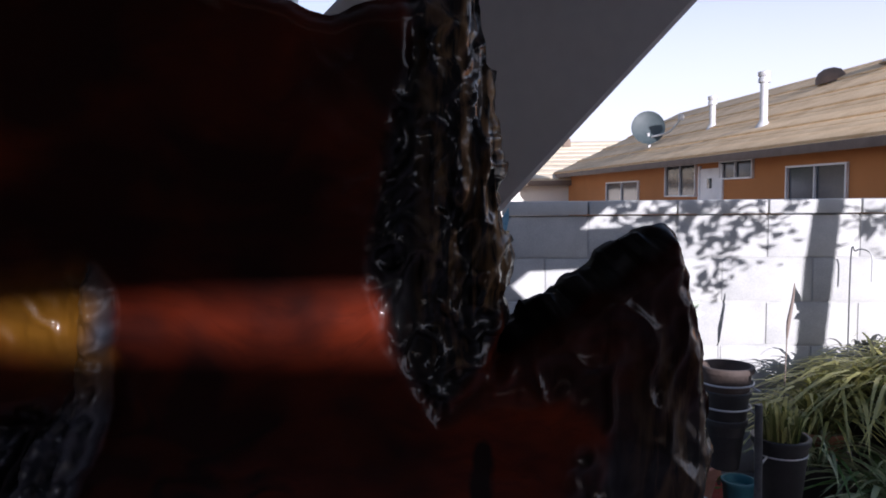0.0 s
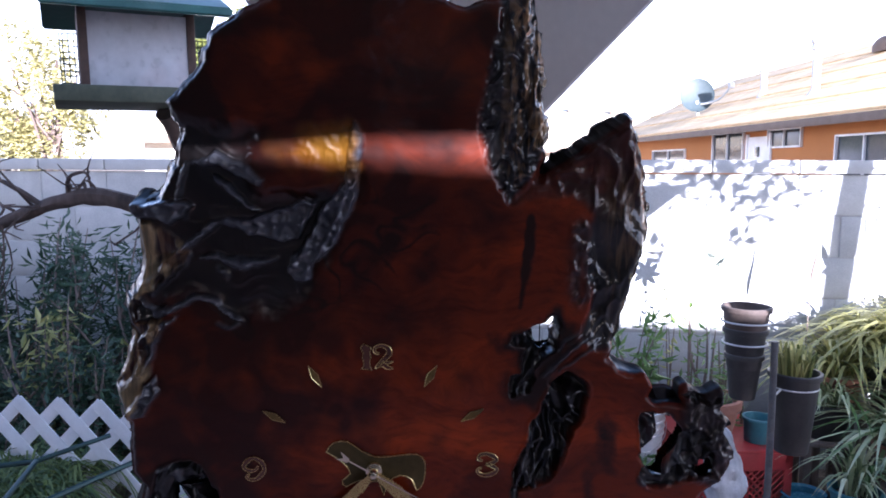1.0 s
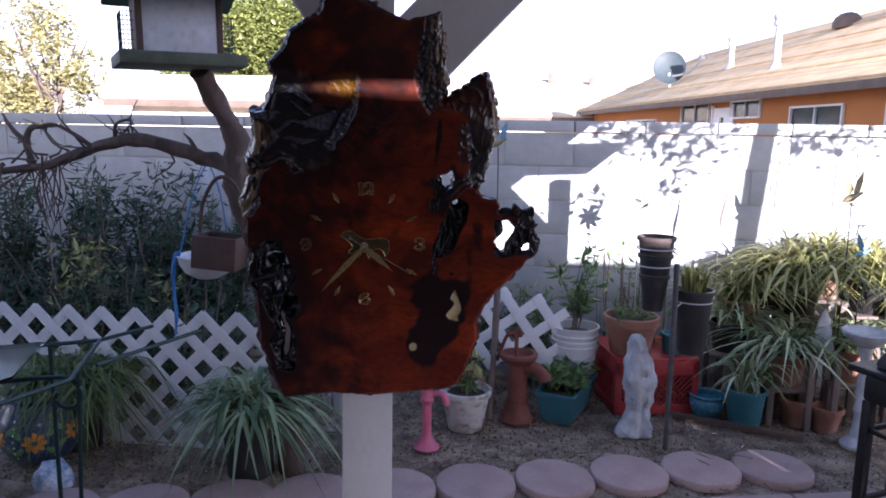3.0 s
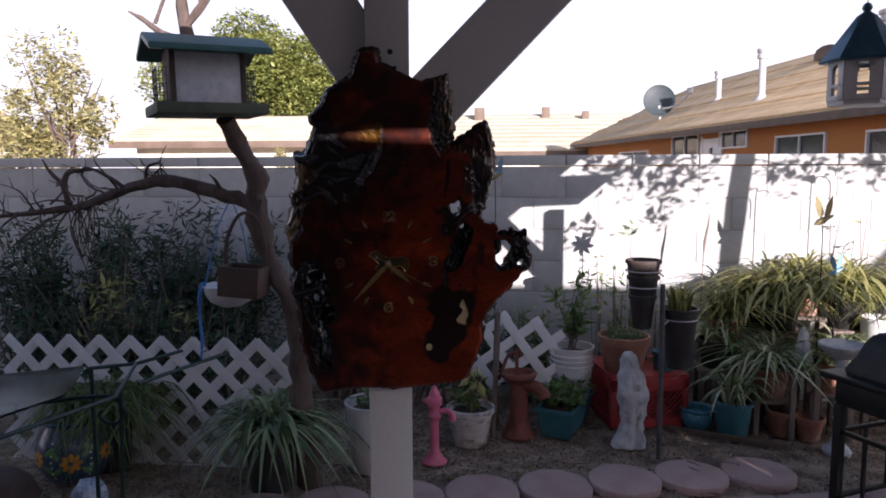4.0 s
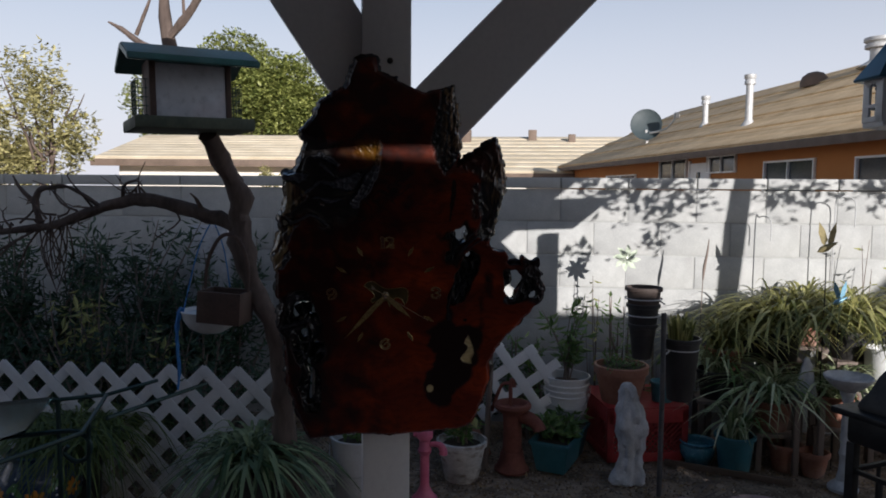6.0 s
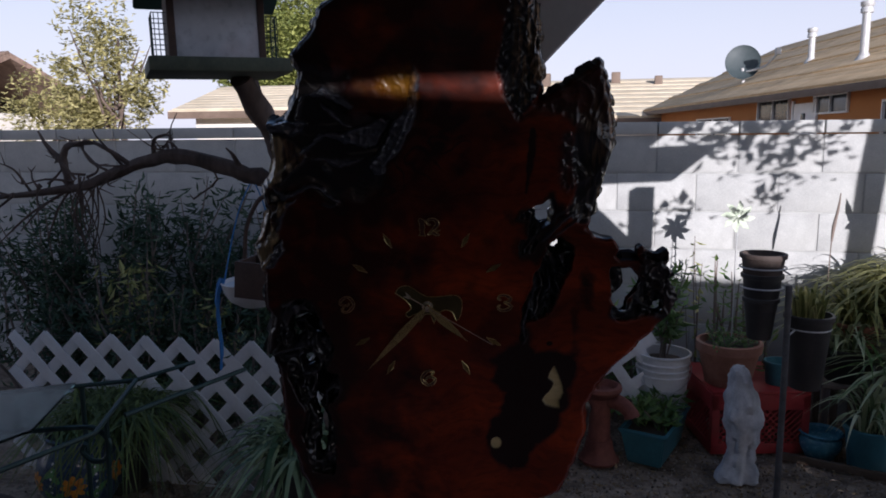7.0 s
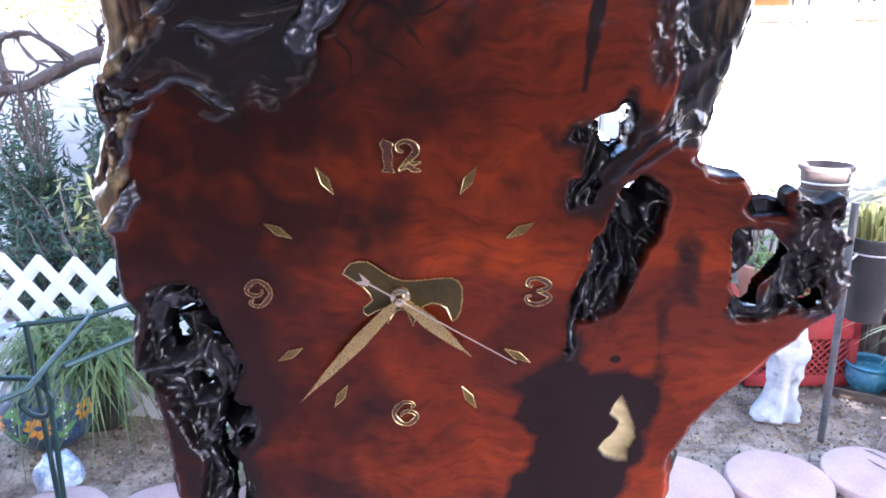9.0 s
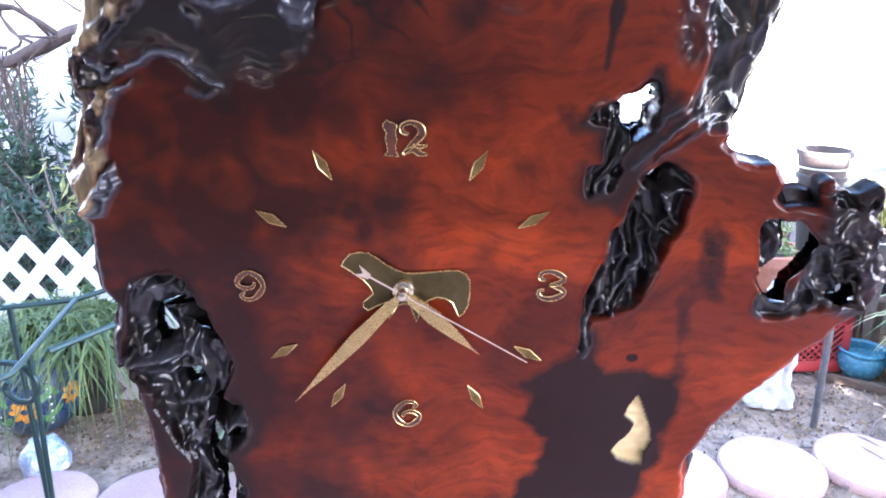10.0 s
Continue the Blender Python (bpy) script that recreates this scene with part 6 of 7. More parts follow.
def build_lantern():
    f = thing("hanging_birdhouse", pose(1.02, 0.665, 1.588, 0, 0, -23.6), "white six-sided hanging birdhouse with blue pointed roof", "birdhouse")
    part("floor", lathe([(0.068, 0), (0.070, 0.006), (0.068, 0.012), (0.001, 0.012)], 6), M_PAINT, f)
    for k in range(6):
        bm = bmesh.new()
        a = radians(60 * k + 30)
        R = 0.060
        w = 0.060
        for piece in (box(0.022, 0.006, 0.092, 0.001, (-w / 2 + 0.007, 0, 0)), box(0.022, 0.006, 0.092, 0.001, (w / 2 - 0.007, 0, 0)), box(w, 0.006, 0.012, 0.001, (0, 0, 0.0)), box(w, 0.006, 0.007, 0.001, (0, 0, 0.030)), box(w, 0.006, 0.014, 0.001, (0, 0, 0.080)), box(0.014, 0.006, 0.010, 0.001, (-0.013, 0, 0.072), (0, -40, 0)), box(0.014, 0.006, 0.010, 0.001, (0.013, 0, 0.072), (0, 40, 0))):
            bm = join(bm, moved(piece, pose(R * math.cos(a), R * math.sin(a), 0.01, 0, 0, 60 * k + 120)))
        part("wall_panel", bm, M_PAINT, f, "white panel with an arched opening")
    part("roof", lathe([(0.089, 0.096), (0.091, 0.100), (0.056, 0.145), (0.020, 0.196), (0.007, 0.205), (0.011, 0.213), (0.007, 0.222), (0.001, 0.225)], 6), M_BLUEROOF, f, "blue tin pointed roof")
    part("wire", tube([(0, 0, 0.22), (0.003, 0, 0.29), (0, 0, 0.345)], 0.0012, 5), M_STEEL, f)
    h = thing("plant_hook", PATIO @ RIGHT_BEAM @ pose(0.905, 0.0, BEAM_Z), "blue screw hook under the white beam", "hook")
    part("hook", tube([(0, 0.03, 0.02), (0, 0.03, -0.012), (0.008, 0.03, -0.022), (0.012, 0.03, -0.036), (0.006, 0.03, -0.050), (-0.006, 0.03, -0.054), (-0.013, 0.03, -0.046), (-0.012, 0.03, -0.036)], 0.0042, 8), M_HOOK, h)
    for x in (0.33, -0.50):
        s = thing("small_hook", (PATIO @ RIGHT_BEAM if x > 0 else PATIO @ LEFT_BEAM) @ pose(x, 0, BEAM_Z), "small dark screw hook under the beam", "hook")
        part("hook", tube([(0, 0.01, 0.01), (0, 0.01, -0.02), (0.006, 0.01, -0.035), (-0.002, 0.01, -0.042)], 0.0022, 6), M_IRON, s)


build_lantern()


# ---- left bed ----
def lattice_panel(name, m, w, h, pitch, label, strip=0.046, cut=0.0):
    """Crossed diagonal strips trimmed to a panel."""
    t = thing(name, m, label, "lattice")
    for layer, sgn in ((0, 1), (1, -1)):
        n = int((w + h) / pitch) + 2
        for k in range(-1, n):
            c = k * pitch
            # line x = c - z (sgn 1) or x = c - h + z (sgn -1), clipped to the panel
            pts = []
            for z in (0.0, h):
                x = c - z if sgn == 1 else c - h + z
                pts.append((x, z))
            (x0, z0), (x1, z1) = pts
            def clip(xa, za, xb, zb):
                lo, hi = 0.0, 1.0
                dx = xb - xa
                if abs(dx) < 1e-9:
                    return None
                for lim, s in ((0.0, 1), (w, -1)):
                    ta = (lim - xa) / dx
                    if (dx > 0) == (s == 1):
                        lo = max(lo, ta)
                    else:
                        hi = min(hi, ta)
                return (lo, hi) if hi - lo > 0.06 else None
            r = clip(x0, z0, x1, z1)
            if not r:
                continue
            a = Vector((x0 + (x1 - x0) * r[0], 0, z0 + (z1 - z0) * r[0]))
            b = Vector((x0 + (x1 - x0) * r[1], 0, z0 + (z1 - z0) * r[1]))
            ln = (b - a).length
            ang = math.degrees(math.atan2(b.z - a.z, b.x - a.x))
            bm = box(ln + strip * 0.7, 0.006, strip, 0.0015, (0, 0, -strip / 2))
            part("strip", moved(bm, pose((a.x + b.x) / 2, layer * 0.0065, (a.z + b.z) / 2, 0, -ang, 0)), M_LATTICE, t)
    return t


lattice_panel("lattice_panel", pose(-2.34, 2.17, -0.04, -3, 0, 1.0), 1.48, 0.645, 0.163, "white vinyl diagonal lattice panel edging the bed", 0.050)
lattice_panel("lattice_panel", pose(-0.10, 2.93, 0.25, -8, 10, 4), 0.52, 0.40, 0.190, "broken white lattice piece leaning among the pots", 0.054)

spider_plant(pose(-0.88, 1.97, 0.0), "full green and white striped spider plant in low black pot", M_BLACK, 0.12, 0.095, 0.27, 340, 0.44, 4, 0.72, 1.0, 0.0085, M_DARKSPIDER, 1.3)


def build_bucket(m, r1, r0, h, label, ribs=True):
    b = thing("bucket", m, label, "bucket")
    prof = [(r0 * 0.97, 0), (r0, 0.005), (r0 + (r1 - r0) * 0.72, h * 0.72)]
    if ribs:
        for k in range(3):
            z = h * (0.74 + 0.07 * k)
            r = r0 + (r1 - r0) * z / h
            prof += [(r, z), (r + 0.006, z + 0.003), (r + 0.006, z + 0.009), (r, z + 0.012)]
    prof += [(r1, h - 0.012), (r1 + 0.006, h - 0.008), (r1 + 0.006, h), (r1 - 0.004, h), (r1 - 0.006, h - 0.05), (0.001, h - 0.05)]
    part("body", lathe(prof, 36), M_WHITEPL, b)
    part("handle", tube([(math.cos(a) * r1 * 1.05, math.sin(a) * -r1 * 0.9 - 0.01, h * 0.86 - 0.11 * math.sin(a)) for a in [math.pi * k / 8 for k in range(9)]], 0.0022, 6), M_STEEL, b)
    part("soil", soil_disc(r1 - 0.012, h - 0.045), M_SOIL, b)
    return b


bk = build_bucket(pose(-0.46, 2.24, 0), 0.135, 0.105, 0.335, "tall white plastic bucket planter behind the post", False)
leafy_plant(bk, 31, 8, 0.10, 0.08, 0.05, 0.30)
bk = build_bucket(pose(0.53, 3.07, 0.0), 0.125, 0.10, 0.43, "ribbed white plastic bucket holding a seedling shrub")
part("paper_label", box(0.09, 0.002, 0.045, 0.0005, (0.01, -0.1185, 0.22), (0, 0, 0)), M_STEEL, bk, "faded dark printed label")
leafy_plant(bk, 32, 9, 0.50, 0.16, 0.085, 0.38, M_GREEN, per=20, slim=0.25)

shrub("oleander_shrub", pose(-2.2, 3.10, 0), "dense dark green oleander hedge against the wall", (2.2, 0.55, 1.22), 41, 9000, 0.075, M_SHRUB, 0.2, 90)
shrub("oleander_shrub", pose(-0.78, 3.25, 0), "dark green oleander shoots against block wall", (0.5, 0.35, 1.42), 42, 1500, 0.075, M_SHRUB, 0.2, 22)
shrub("low_hedge", pose(-2.0, 2.62, 0), "dark tangled low shrub behind the lattice", (1.9, 0.4, 0.78), 43, 5000, 0.05, M_SHRUB, 0.35, 70)
# Pale yellow leaves stand in for a strip of sunlight across the hedge.
shrub("sunlit_shrub", pose(-1.95, 2.75, 0.0), "shrub with a strip of sunlight painted as pale yellow leaves", (0.6, 0.3, 0.95), 44, 420, 0.07, M_GOLDLEAF, 0.3, 14)
shrub("wall_shrub", pose(0.33, 3.28, 0), "young green shrub beside block wall", (0.40, 0.25, 0.60), 45, 520, 0.07, M_GREEN, 0.22, 16)
shrub("wall_shrub", pose(0.86, 3.30, 0), "leafy green weed beside block wall", (0.42, 0.22, 0.86), 46, 320, 0.06, M_GREEN, 0.3, 15)
shrub("wall_shrub", pose(-0.15, 3.25, 0), "dark green shrub at foot of block wall", (0.7, 0.3, 0.85), 47, 1300, 0.065, M_SHRUB, 0.25, 22)


def build_wall_fountain():
    t = thing("wall_plaque", pose(-1.66, 3.40, 0.0), "white moulded plaster pedestal fountain against the wall", "garden ornament")
    bm = box(0.25, 0.12, 1.22, 0.02)
    bmesh.ops.subdivide_edges(bm, edges=bm.edges[:], cuts=5, use_grid_fill=True)
    for v in bm.verts:
        v.co += Vector((0.6, 1.4, 0.4)) * 0.016 * noise.fractal(v.co * 14, 0.9, 2, 3)
    part("column", bm, M_STATUE, t)


build_wall_fountain()


def build_hanging():
    b = thing("hanging_planter", pose(-1.085, 2.06, 0.82), "white half-round hanging planter tied with blue ribbon", "hanging planter")
    part("bowl", lathe([(0.001, 0), (0.05, 0.006), (0.092, 0.03), (0.115, 0.065), (0.123, 0.098), (0.127, 0.102), (0.122, 0.106), (0.114, 0.09), (0.001, 0.085)], 32), M_WHITEPL, b)
    part("ribbon", tube([(-0.10, -0.06, 0.12), (-0.118, -0.07, 0.06), (-0.125, -0.06, -0.05), (-0.118, -0.06, -0.15), (-0.128, -0.06, -0.24)], [0.012, 0.010, 0.007, 0.008, 0.005], 6, 0.6), M_BLUECL, b, "trailing blue ribbon")
    part("cord", tube([(-0.10, -0.05, 0.10), (-0.04, -0.03, 0.36), (0.03, -0.03, 0.50)], 0.003, 5), M_BLUECL, b)
    part("cord", tube([(0.10, 0.0, 0.10), (0.08, -0.03, 0.36), (0.03, -0.03, 0.50)], 0.003, 5), M_BLUECL, b)
    d = thing("hanging_basket", pose(-0.955, 1.90, 0.905, 0, 4, 0), "dark weathered wooden box basket hung on the tree limb", "basket")
    part("body", join(box(0.18, 0.012, 0.13, 0.003, (0, -0.07, 0)), box(0.18, 0.012, 0.13, 0.003, (0, 0.07, 0)), box(0.012, 0.128, 0.13, 0.003, (-0.084, 0, 0)), box(0.012, 0.128, 0.13, 0.003, (0.084, 0, 0)), box(0.16, 0.13, 0.012, 0.002, (0, 0, 0.002))), M_BROWNWD, d)
    part("handle", tube([(-0.09, 0, 0.13), (-0.085, 0, 0.24), (-0.045, 0, 0.335), (0, 0, 0.36), (0.05, 0, 0.33), (0.085, 0, 0.24), (0.09, 0, 0.13)], 0.008, 8), M_BROWNWD, d)


build_hanging()


def build_table():
    t = thing("glass_table", pose(0, 0, 0), "glass-topped patio table with dark green iron scroll frame", "table")
    bm = bmesh.new()
    top = [bm.verts.new(p) for p in ((-1.45, 1.505, 0.676), (-2.15, 1.08, 0.676), (-2.0, 0.55, 0.676), (-1.42, 0.72, 0.676), (-1.30, 1.15, 0.676))]
    f = bm.faces.new(top)
    r = bmesh.ops.extrude_face_region(bm, geom=[f])
    bmesh.ops.translate(bm, verts=[v for v in r["geom"] if isinstance(v, bmesh.types.BMVert)], vec=(0, 0, 0.008))
    bmesh.ops.recalc_face_normals(bm, faces=bm.faces)
    part("glass_top", bm, M_GLASSTOP, t, "clouded greenish glass top")
    fr = tube([(-2.15, 1.10, 0.668), (-1.30, 1.605, 0.668), (-1.20, 1.80, 0.675)], 0.0075, 8, smooth=1)
    tube([(-1.30, 1.605, 0.668), (-1.137, 1.19, 0.668), (-1.29, 0.70, 0.668)], 0.0075, 8, bm=fr, smooth=1)
    tube([(-1.085, 1.25, 0.700), (-1.01, 1.45, 0.705), (-0.93, 1.66, 0.710)], 0.0075, 8, bm=fr, smooth=1)
    part("frame", fr, M_GREENIRON, t)
    for x, y, z in ((-1.44, 1.52, 0.668), (-2.0, 1.18, 0.668), (-1.9, 0.62, 0.668), (-1.30, 0.75, 0.668)):
        part("leg", tube([(x, y, 0), (x, y, 0.3), (x, y, z)], 0.008, 8), M_GREENIRON, t)
    sc = tube([(-1.66, 1.25, 0.590), (-1.44, 1.27, 0.615), (-1.27, 1.28, 0.637), (-1.203, 1.28, 0.637), (-1.165, 1.28, 0.600), (-1.180, 1.28, 0.550), (-1.225, 1.28, 0.538), (-1.258, 1.28, 0.565), (-1.245, 1.28, 0.590)], 0.0078, 8)
    tube([(-1.170, 1.28, 0.668), (-1.174, 1.28, 0.50), (-1.186, 1.28, 0.27), (-1.195, 1.28, 0.0)], 0.0070, 8, bm=sc)
    part("scroll", sc, M_GREENIRON, t, "curled iron scroll leg")


build_table()


def build_talavera():
    t = thing("talavera_pot", pose(-1.83, 1.95, 0) @ Matrix.Scale(0.92, 4), "round glazed pot painted with orange flowers on cobalt", "pot")
    belly = [(0.09, 0), (0.13, 0.03), (0.172, 0.10), (0.182, 0.17), (0.165, 0.24), (0.135, 0.29), (0.128, 0.31), (0.138, 0.33), (0.128, 0.335), (0.115, 0.31), (0.001, 0.29)]
    part("body", lathe(belly, 40), M_COBALT, t)

    def on_belly(a, z, out=0.002):
        for (r0, z0), (r1, z1) in zip(belly[:6], belly[1:6]):
            if z0 <= z <= z1:
                r = r0 + (r1 - r0) * (z - z0) / (z1 - z0) + out
                return Vector((r * math.cos(a), r * math.sin(a), z))
        return Vector((0.13 * math.cos(a), 0.13 * math.sin(a), z))

    def painted(a0, z0, rx, rz, turn, material, name, label=""):
        """A flat glazed patch that follows the belly."""
        bm, ring = bmesh.new(), []
        for k in range(14):
            q = 2 * math.pi * k / 14
            du, dv = rx * math.cos(q), rz * math.sin(q)
            du, dv = du * math.cos(turn) - dv * math.sin(turn), du * math.sin(turn) + dv * math.cos(turn)
            ring.append(bm.verts.new(on_belly(a0 + du / 0.17, z0 + dv, 0.0025)))
        mid = bm.verts.new(on_belly(a0, z0, 0.004))
        for k in range(14):
            bm.faces.new((ring[k], ring[(k + 1) % 14], mid))
        bmesh.ops.recalc_face_normals(bm, faces=bm.faces)
        part(name, bm, material, t, label)

    for a0, z0, size in ((-62, 0.15, 1.0), (-5, 0.17, 0.9), (-120, 0.16, 0.9), (50, 0.15, 0.9)):
        a = radians(a0)
        for k in range(8):
            q = 2 * math.pi * k / 8
            painted(a + 0.030 * size * math.cos(q) / 0.17, z0 + 0.030 * size * math.sin(q), 0.021 * size, 0.012 * size, q, M_ORANGE, "petal")
        painted(a, z0, 0.013 * size, 0.013 * size, 0, M_COBALT, "flower_heart")
        for k, (du, dv) in enumerate(((0.075, 0.05), (-0.075, 0.045), (0.07, -0.05), (-0.07, -0.045))):
            painted(a + du / 0.17, z0 + dv, 0.034, 0.013, 0.7 if du * dv > 0 else -0.7, M_LEAFGLZ, "painted_leaf")
        for k in range(7):
            painted(a + 0.085 / 0.17, 0.07 + 0.03 * k, 0.0055, 0.0055, 0, M_PAINT, "white_dot")
    part("soil", soil_disc(0.115, 0.30), M_SOIL, t)
    vs, fs = blades(random.Random(51), 90, 0.22, 0.005, 0.9, 0.9, 0.07, 0.7, 0.30)
    mesh_of("leaves", vs, fs, M_GREEN, t, "", False)
    o = thing("garden_ornament", pose(-1.60, 1.70, 0) @ Matrix.Scale(0.9, 4), "small knobbly blue and white glazed garden ornament", "ornament")
    bm = lathe([(0.05, 0), (0.075, 0.02), (0.082, 0.06), (0.066, 0.10), (0.04, 0.13), (0.001, 0.14)], 28)
    bmesh.ops.subdivide_edges(bm, edges=bm.edges[:], cuts=1, use_grid_fill=True)
    for v in bm.verts:
        v.co += v.co.normalized() * 0.014 * noise.fractal(v.co * 28, 0.9, 2, 3)
    part("body", bm, mat("blue_white_glaze", (0.16, 0.26, 0.42), (0.62, 0.66, 0.72), 0.3, 0, 30, 90, 0.2, coat=0.4), o)
    p = thing("round_pot", pose(-1.90, 1.50, 0), "squat brown unglazed pot beside glass table", "pot")
    part("body", lathe([(0.10, 0), (0.16, 0.04), (0.18, 0.10), (0.15, 0.17), (0.10, 0.21), (0.001, 0.225)], 32), M_BROWNWD, p)
    g = thing("trailing_plant", pose(-1.74, 2.10, 0), "trailing green plant in a black tub by the table", "potted plant")
    part("pot", pot_body(0.11, 0.085, 0.36), M_BLACK, g)
    vs, fs = blades(random.Random(52), 900, 0.36, 0.0040, 0.55, 1.2, 0.16, 1.9, 0.34)
    mesh_of("leaves", vs, fs, M_OLIVELEAF, g, "", False)


build_talavera()


# ---- right bed ----
def build_hydrant():
    h = thing("toy_pump", pose(-0.175, 2.335, 0), "small pink enamel toy water pump with spout", "garden ornament")
    part("body", lathe([(0.060, 0), (0.062, 0.008), (0.050, 0.018), (0.040, 0.030), (0.030, 0.050), (0.024, 0.062), (0.022, 0.075), (0.022, 0.215), (0.031, 0.225), (0.033, 0.240), (0.026, 0.250), (0.026, 0.285), (0.036, 0.294), (0.038, 0.300), (0.038, 0.325), (0.034, 0.335), (0.027, 0.340), (0.027, 0.352), (0.018, 0.364), (0.016, 0.376), (0.010, 0.386), (0.001, 0.388)], 24), M_PINKPL, h)
    part("spout", tube([(0.015, 0, 0.262), (0.05, -0.004, 0.268), (0.076, -0.007, 0.262), (0.088, -0.008, 0.240), (0.088, -0.008, 0.222)], [0.012, 0.013, 0.016, 0.018, 0.020], 12), M_PINKPL, h)
    part("knob", moved(lathe([(0.010, 0), (0.016, 0.010), (0.014, 0.022), (0.001, 0.026)], 12), pose(-0.03, 0, 0.312, 0, -90)), M_PINKPL, h)


build_hydrant()


def build_white_pot():
    t = potted("flaking_pot", pose(-0.02, 2.60, 0), "flaking white painted clay pot with straggly seedlings", M_POTPAINT, 0.122, 0.085, 0.205, 0.03, 0.012)
    leafy_plant(t, 61, 7, 0.12, 0.12, 0.06, 0.18, M_GREEN, per=14)
    leafy_plant(t, 62, 2, 0.36, 0.05, 0.085, 0.18, M_GOLDLEAF, per=9, slim=0.45)


build_white_pot()
st = thing("wooden_stake", pose(0.092, 2.76, 0, 0, 2), "weathered grey wooden stake standing in soil", "stake")
part("shaft", tube([(0, 0, -0.03), (0.003, 0, 0.3), (0, 0, 0.68)], [0.017, 0.016, 0.015], 8, 0.4), M_STAKE, st)


def build_pump():
    p = thing("hand_pump", pose(0.232, 2.74, 0), "rusty red cast iron garden hand pump", "hand pump")
    part("base", lathe([(0.090, 0), (0.092, 0.012), (0.080, 0.022), (0.066, 0.06), (0.058, 0.10), (0.057, 0.104)], 28), M_RUST, p)
    part("barrel", lathe([(0.050, 0.10), (0.047, 0.24), (0.052, 0.30), (0.092, 0.330), (0.097, 0.342), (0.093, 0.356), (0.076, 0.360), (0.064, 0.33), (0.001, 0.31)], 28), M_RUST, p)
    part("spout", tube([(0.04, -0.01, 0.29), (0.09, -0.03, 0.285), (0.13, -0.05, 0.255), (0.14, -0.055, 0.235)], [0.036, 0.034, 0.032, 0.036], 12), M_RUST, p)
    part("plunger", tube([(-0.01, 0, 0.32), (-0.012, 0, 0.46), (0.0, 0, 0.475), (0.008, 0, 0.44)], 0.010, 8), M_RUST, p)
    part("lever", tube([(-0.01, 0, 0.46), (-0.06, 0.02, 0.44), (-0.11, 0.04, 0.30)], [0.010, 0.009, 0.011], 8), M_RUST, p)


build_pump()


def build_planter():
    t = thing("planter_box", pose(0.49, 2.885, 0, 0, 0, 70), "teal plastic window box with green seedlings", "planter")
    bm = bmesh.new()
    rings = []
    for w, l, z in ((0.075, 0.18, 0), (0.098, 0.215, 0.15), (0.108, 0.225, 0.152), (0.108, 0.225, 0.172), (0.094, 0.211, 0.172), (0.09, 0.205, 0.13)):
        rings.append([bm.verts.new((sx * l, sy * w, z)) for sx, sy in ((-1, -1), (1, -1), (1, 1), (-1, 1))])
    for a, b in zip(rings, rings[1:]):
        for i in range(4):
            bm.faces.new((a[i], a[(i + 1) % 4], b[(i + 1) % 4], b[i]))
    bm.faces.new(rings[0][::-1]), bm.faces.new(rings[-1])
    bmesh.ops.bevel(bm, geom=bm.edges[:], offset=0.006, segments=2, affect="EDGES")
    part("box", bm, M_TEAL, t)
    part("soil", box(0.40, 0.18, 0.012, 0.004, (0, 0, 0.13)), M_SOIL, t)
    leafy_plant(t, 71, 22, 0.13, 0.12, 0.075, 0.13, M_GREEN, per=13, r0=0.08)


build_planter()


def build_crate(m):
    c = thing("milk_crate", m, "faded red plastic crate turned upside down", "crate")
    w, h, t = 0.45, 0.30, 0.012
    part("top_panel", box(w, w, 0.014, 0.004, (0, 0, h - 0.014)), M_RED, c)
    for s, r in ((0, 0), (1, 90), (2, 180), (3, 270)):
        bm = join(box(w, t, 0.05, 0.003, (0, -w / 2 + t / 2, 0)), box(w, t, 0.075, 0.003, (0, -w / 2 + t / 2, h - 0.09)), box(0.035, t, h - 0.02, 0.003, (-w / 2 + 0.018, -w / 2 + t / 2, 0)), box(0.035, t, h - 0.02, 0.003, (w / 2 - 0.018, -w / 2 + t / 2, 0)))
        panel = part("side_panel", moved(bm, pose(0, 0, 0, 0, 0, r)), M_RED, c)
        z0, z1 = 0.05, h - 0.09
        for k in range(-4, 14):
            for d in (1, -1):
                x = -w / 2 + 0.03 + k * 0.03
                a, b = Vector((x, 0, z0)), Vector((x + d * (z1 - z0), 0, z1))
                lo, hi = -w / 2 + 0.03, w / 2 - 0.03
                if max(a.x, b.x) < lo or min(a.x, b.x) > hi:
                    continue
                def at(xx):
                    return a.lerp(b, (xx - a.x) / (b.x - a.x))
                p = at(min(max(a.x, lo), hi))
                q = at(min(max(b.x, lo), hi))
                if (q - p).length > 0.02:
                    mid = (p + q) / 2
                    ang = math.degrees(math.atan2(q.z - p.z, q.x - p.x))
                    part("slat", moved(box((q - p).length, 0.006, 0.007, 0, (0, 0, -0.0035)), pose(0, 0, 0, 0, 0, r) @ pose(mid.x, -w / 2 + 0.006, mid.z, 0, -ang, 0)), M_RED, panel)
    return c


build_crate(pose(0.91, 3.15, 0.004, 0, 0, 12))
t = potted("clay_pot", pose(0.82, 3.03, 0.306), "wide terracotta pot of small succulents on a red crate", M_TERRA, 0.140, 0.102, 0.205, 0.045, 0.014)
leafy_plant(t, 81, 30, 0.07, 0.10, 0.035, 0.17, M_GREEN, per=10, r0=0.09)
t = thing("small_green_box", pose(1.05, 3.06, 0.306, 0, 0, 8), "small dark teal plastic nursery pot on the crate", "pot")
part("pot", pot_body(0.065, 0.055, 0.11, 0.015, 0.006), M_TEAL, t)


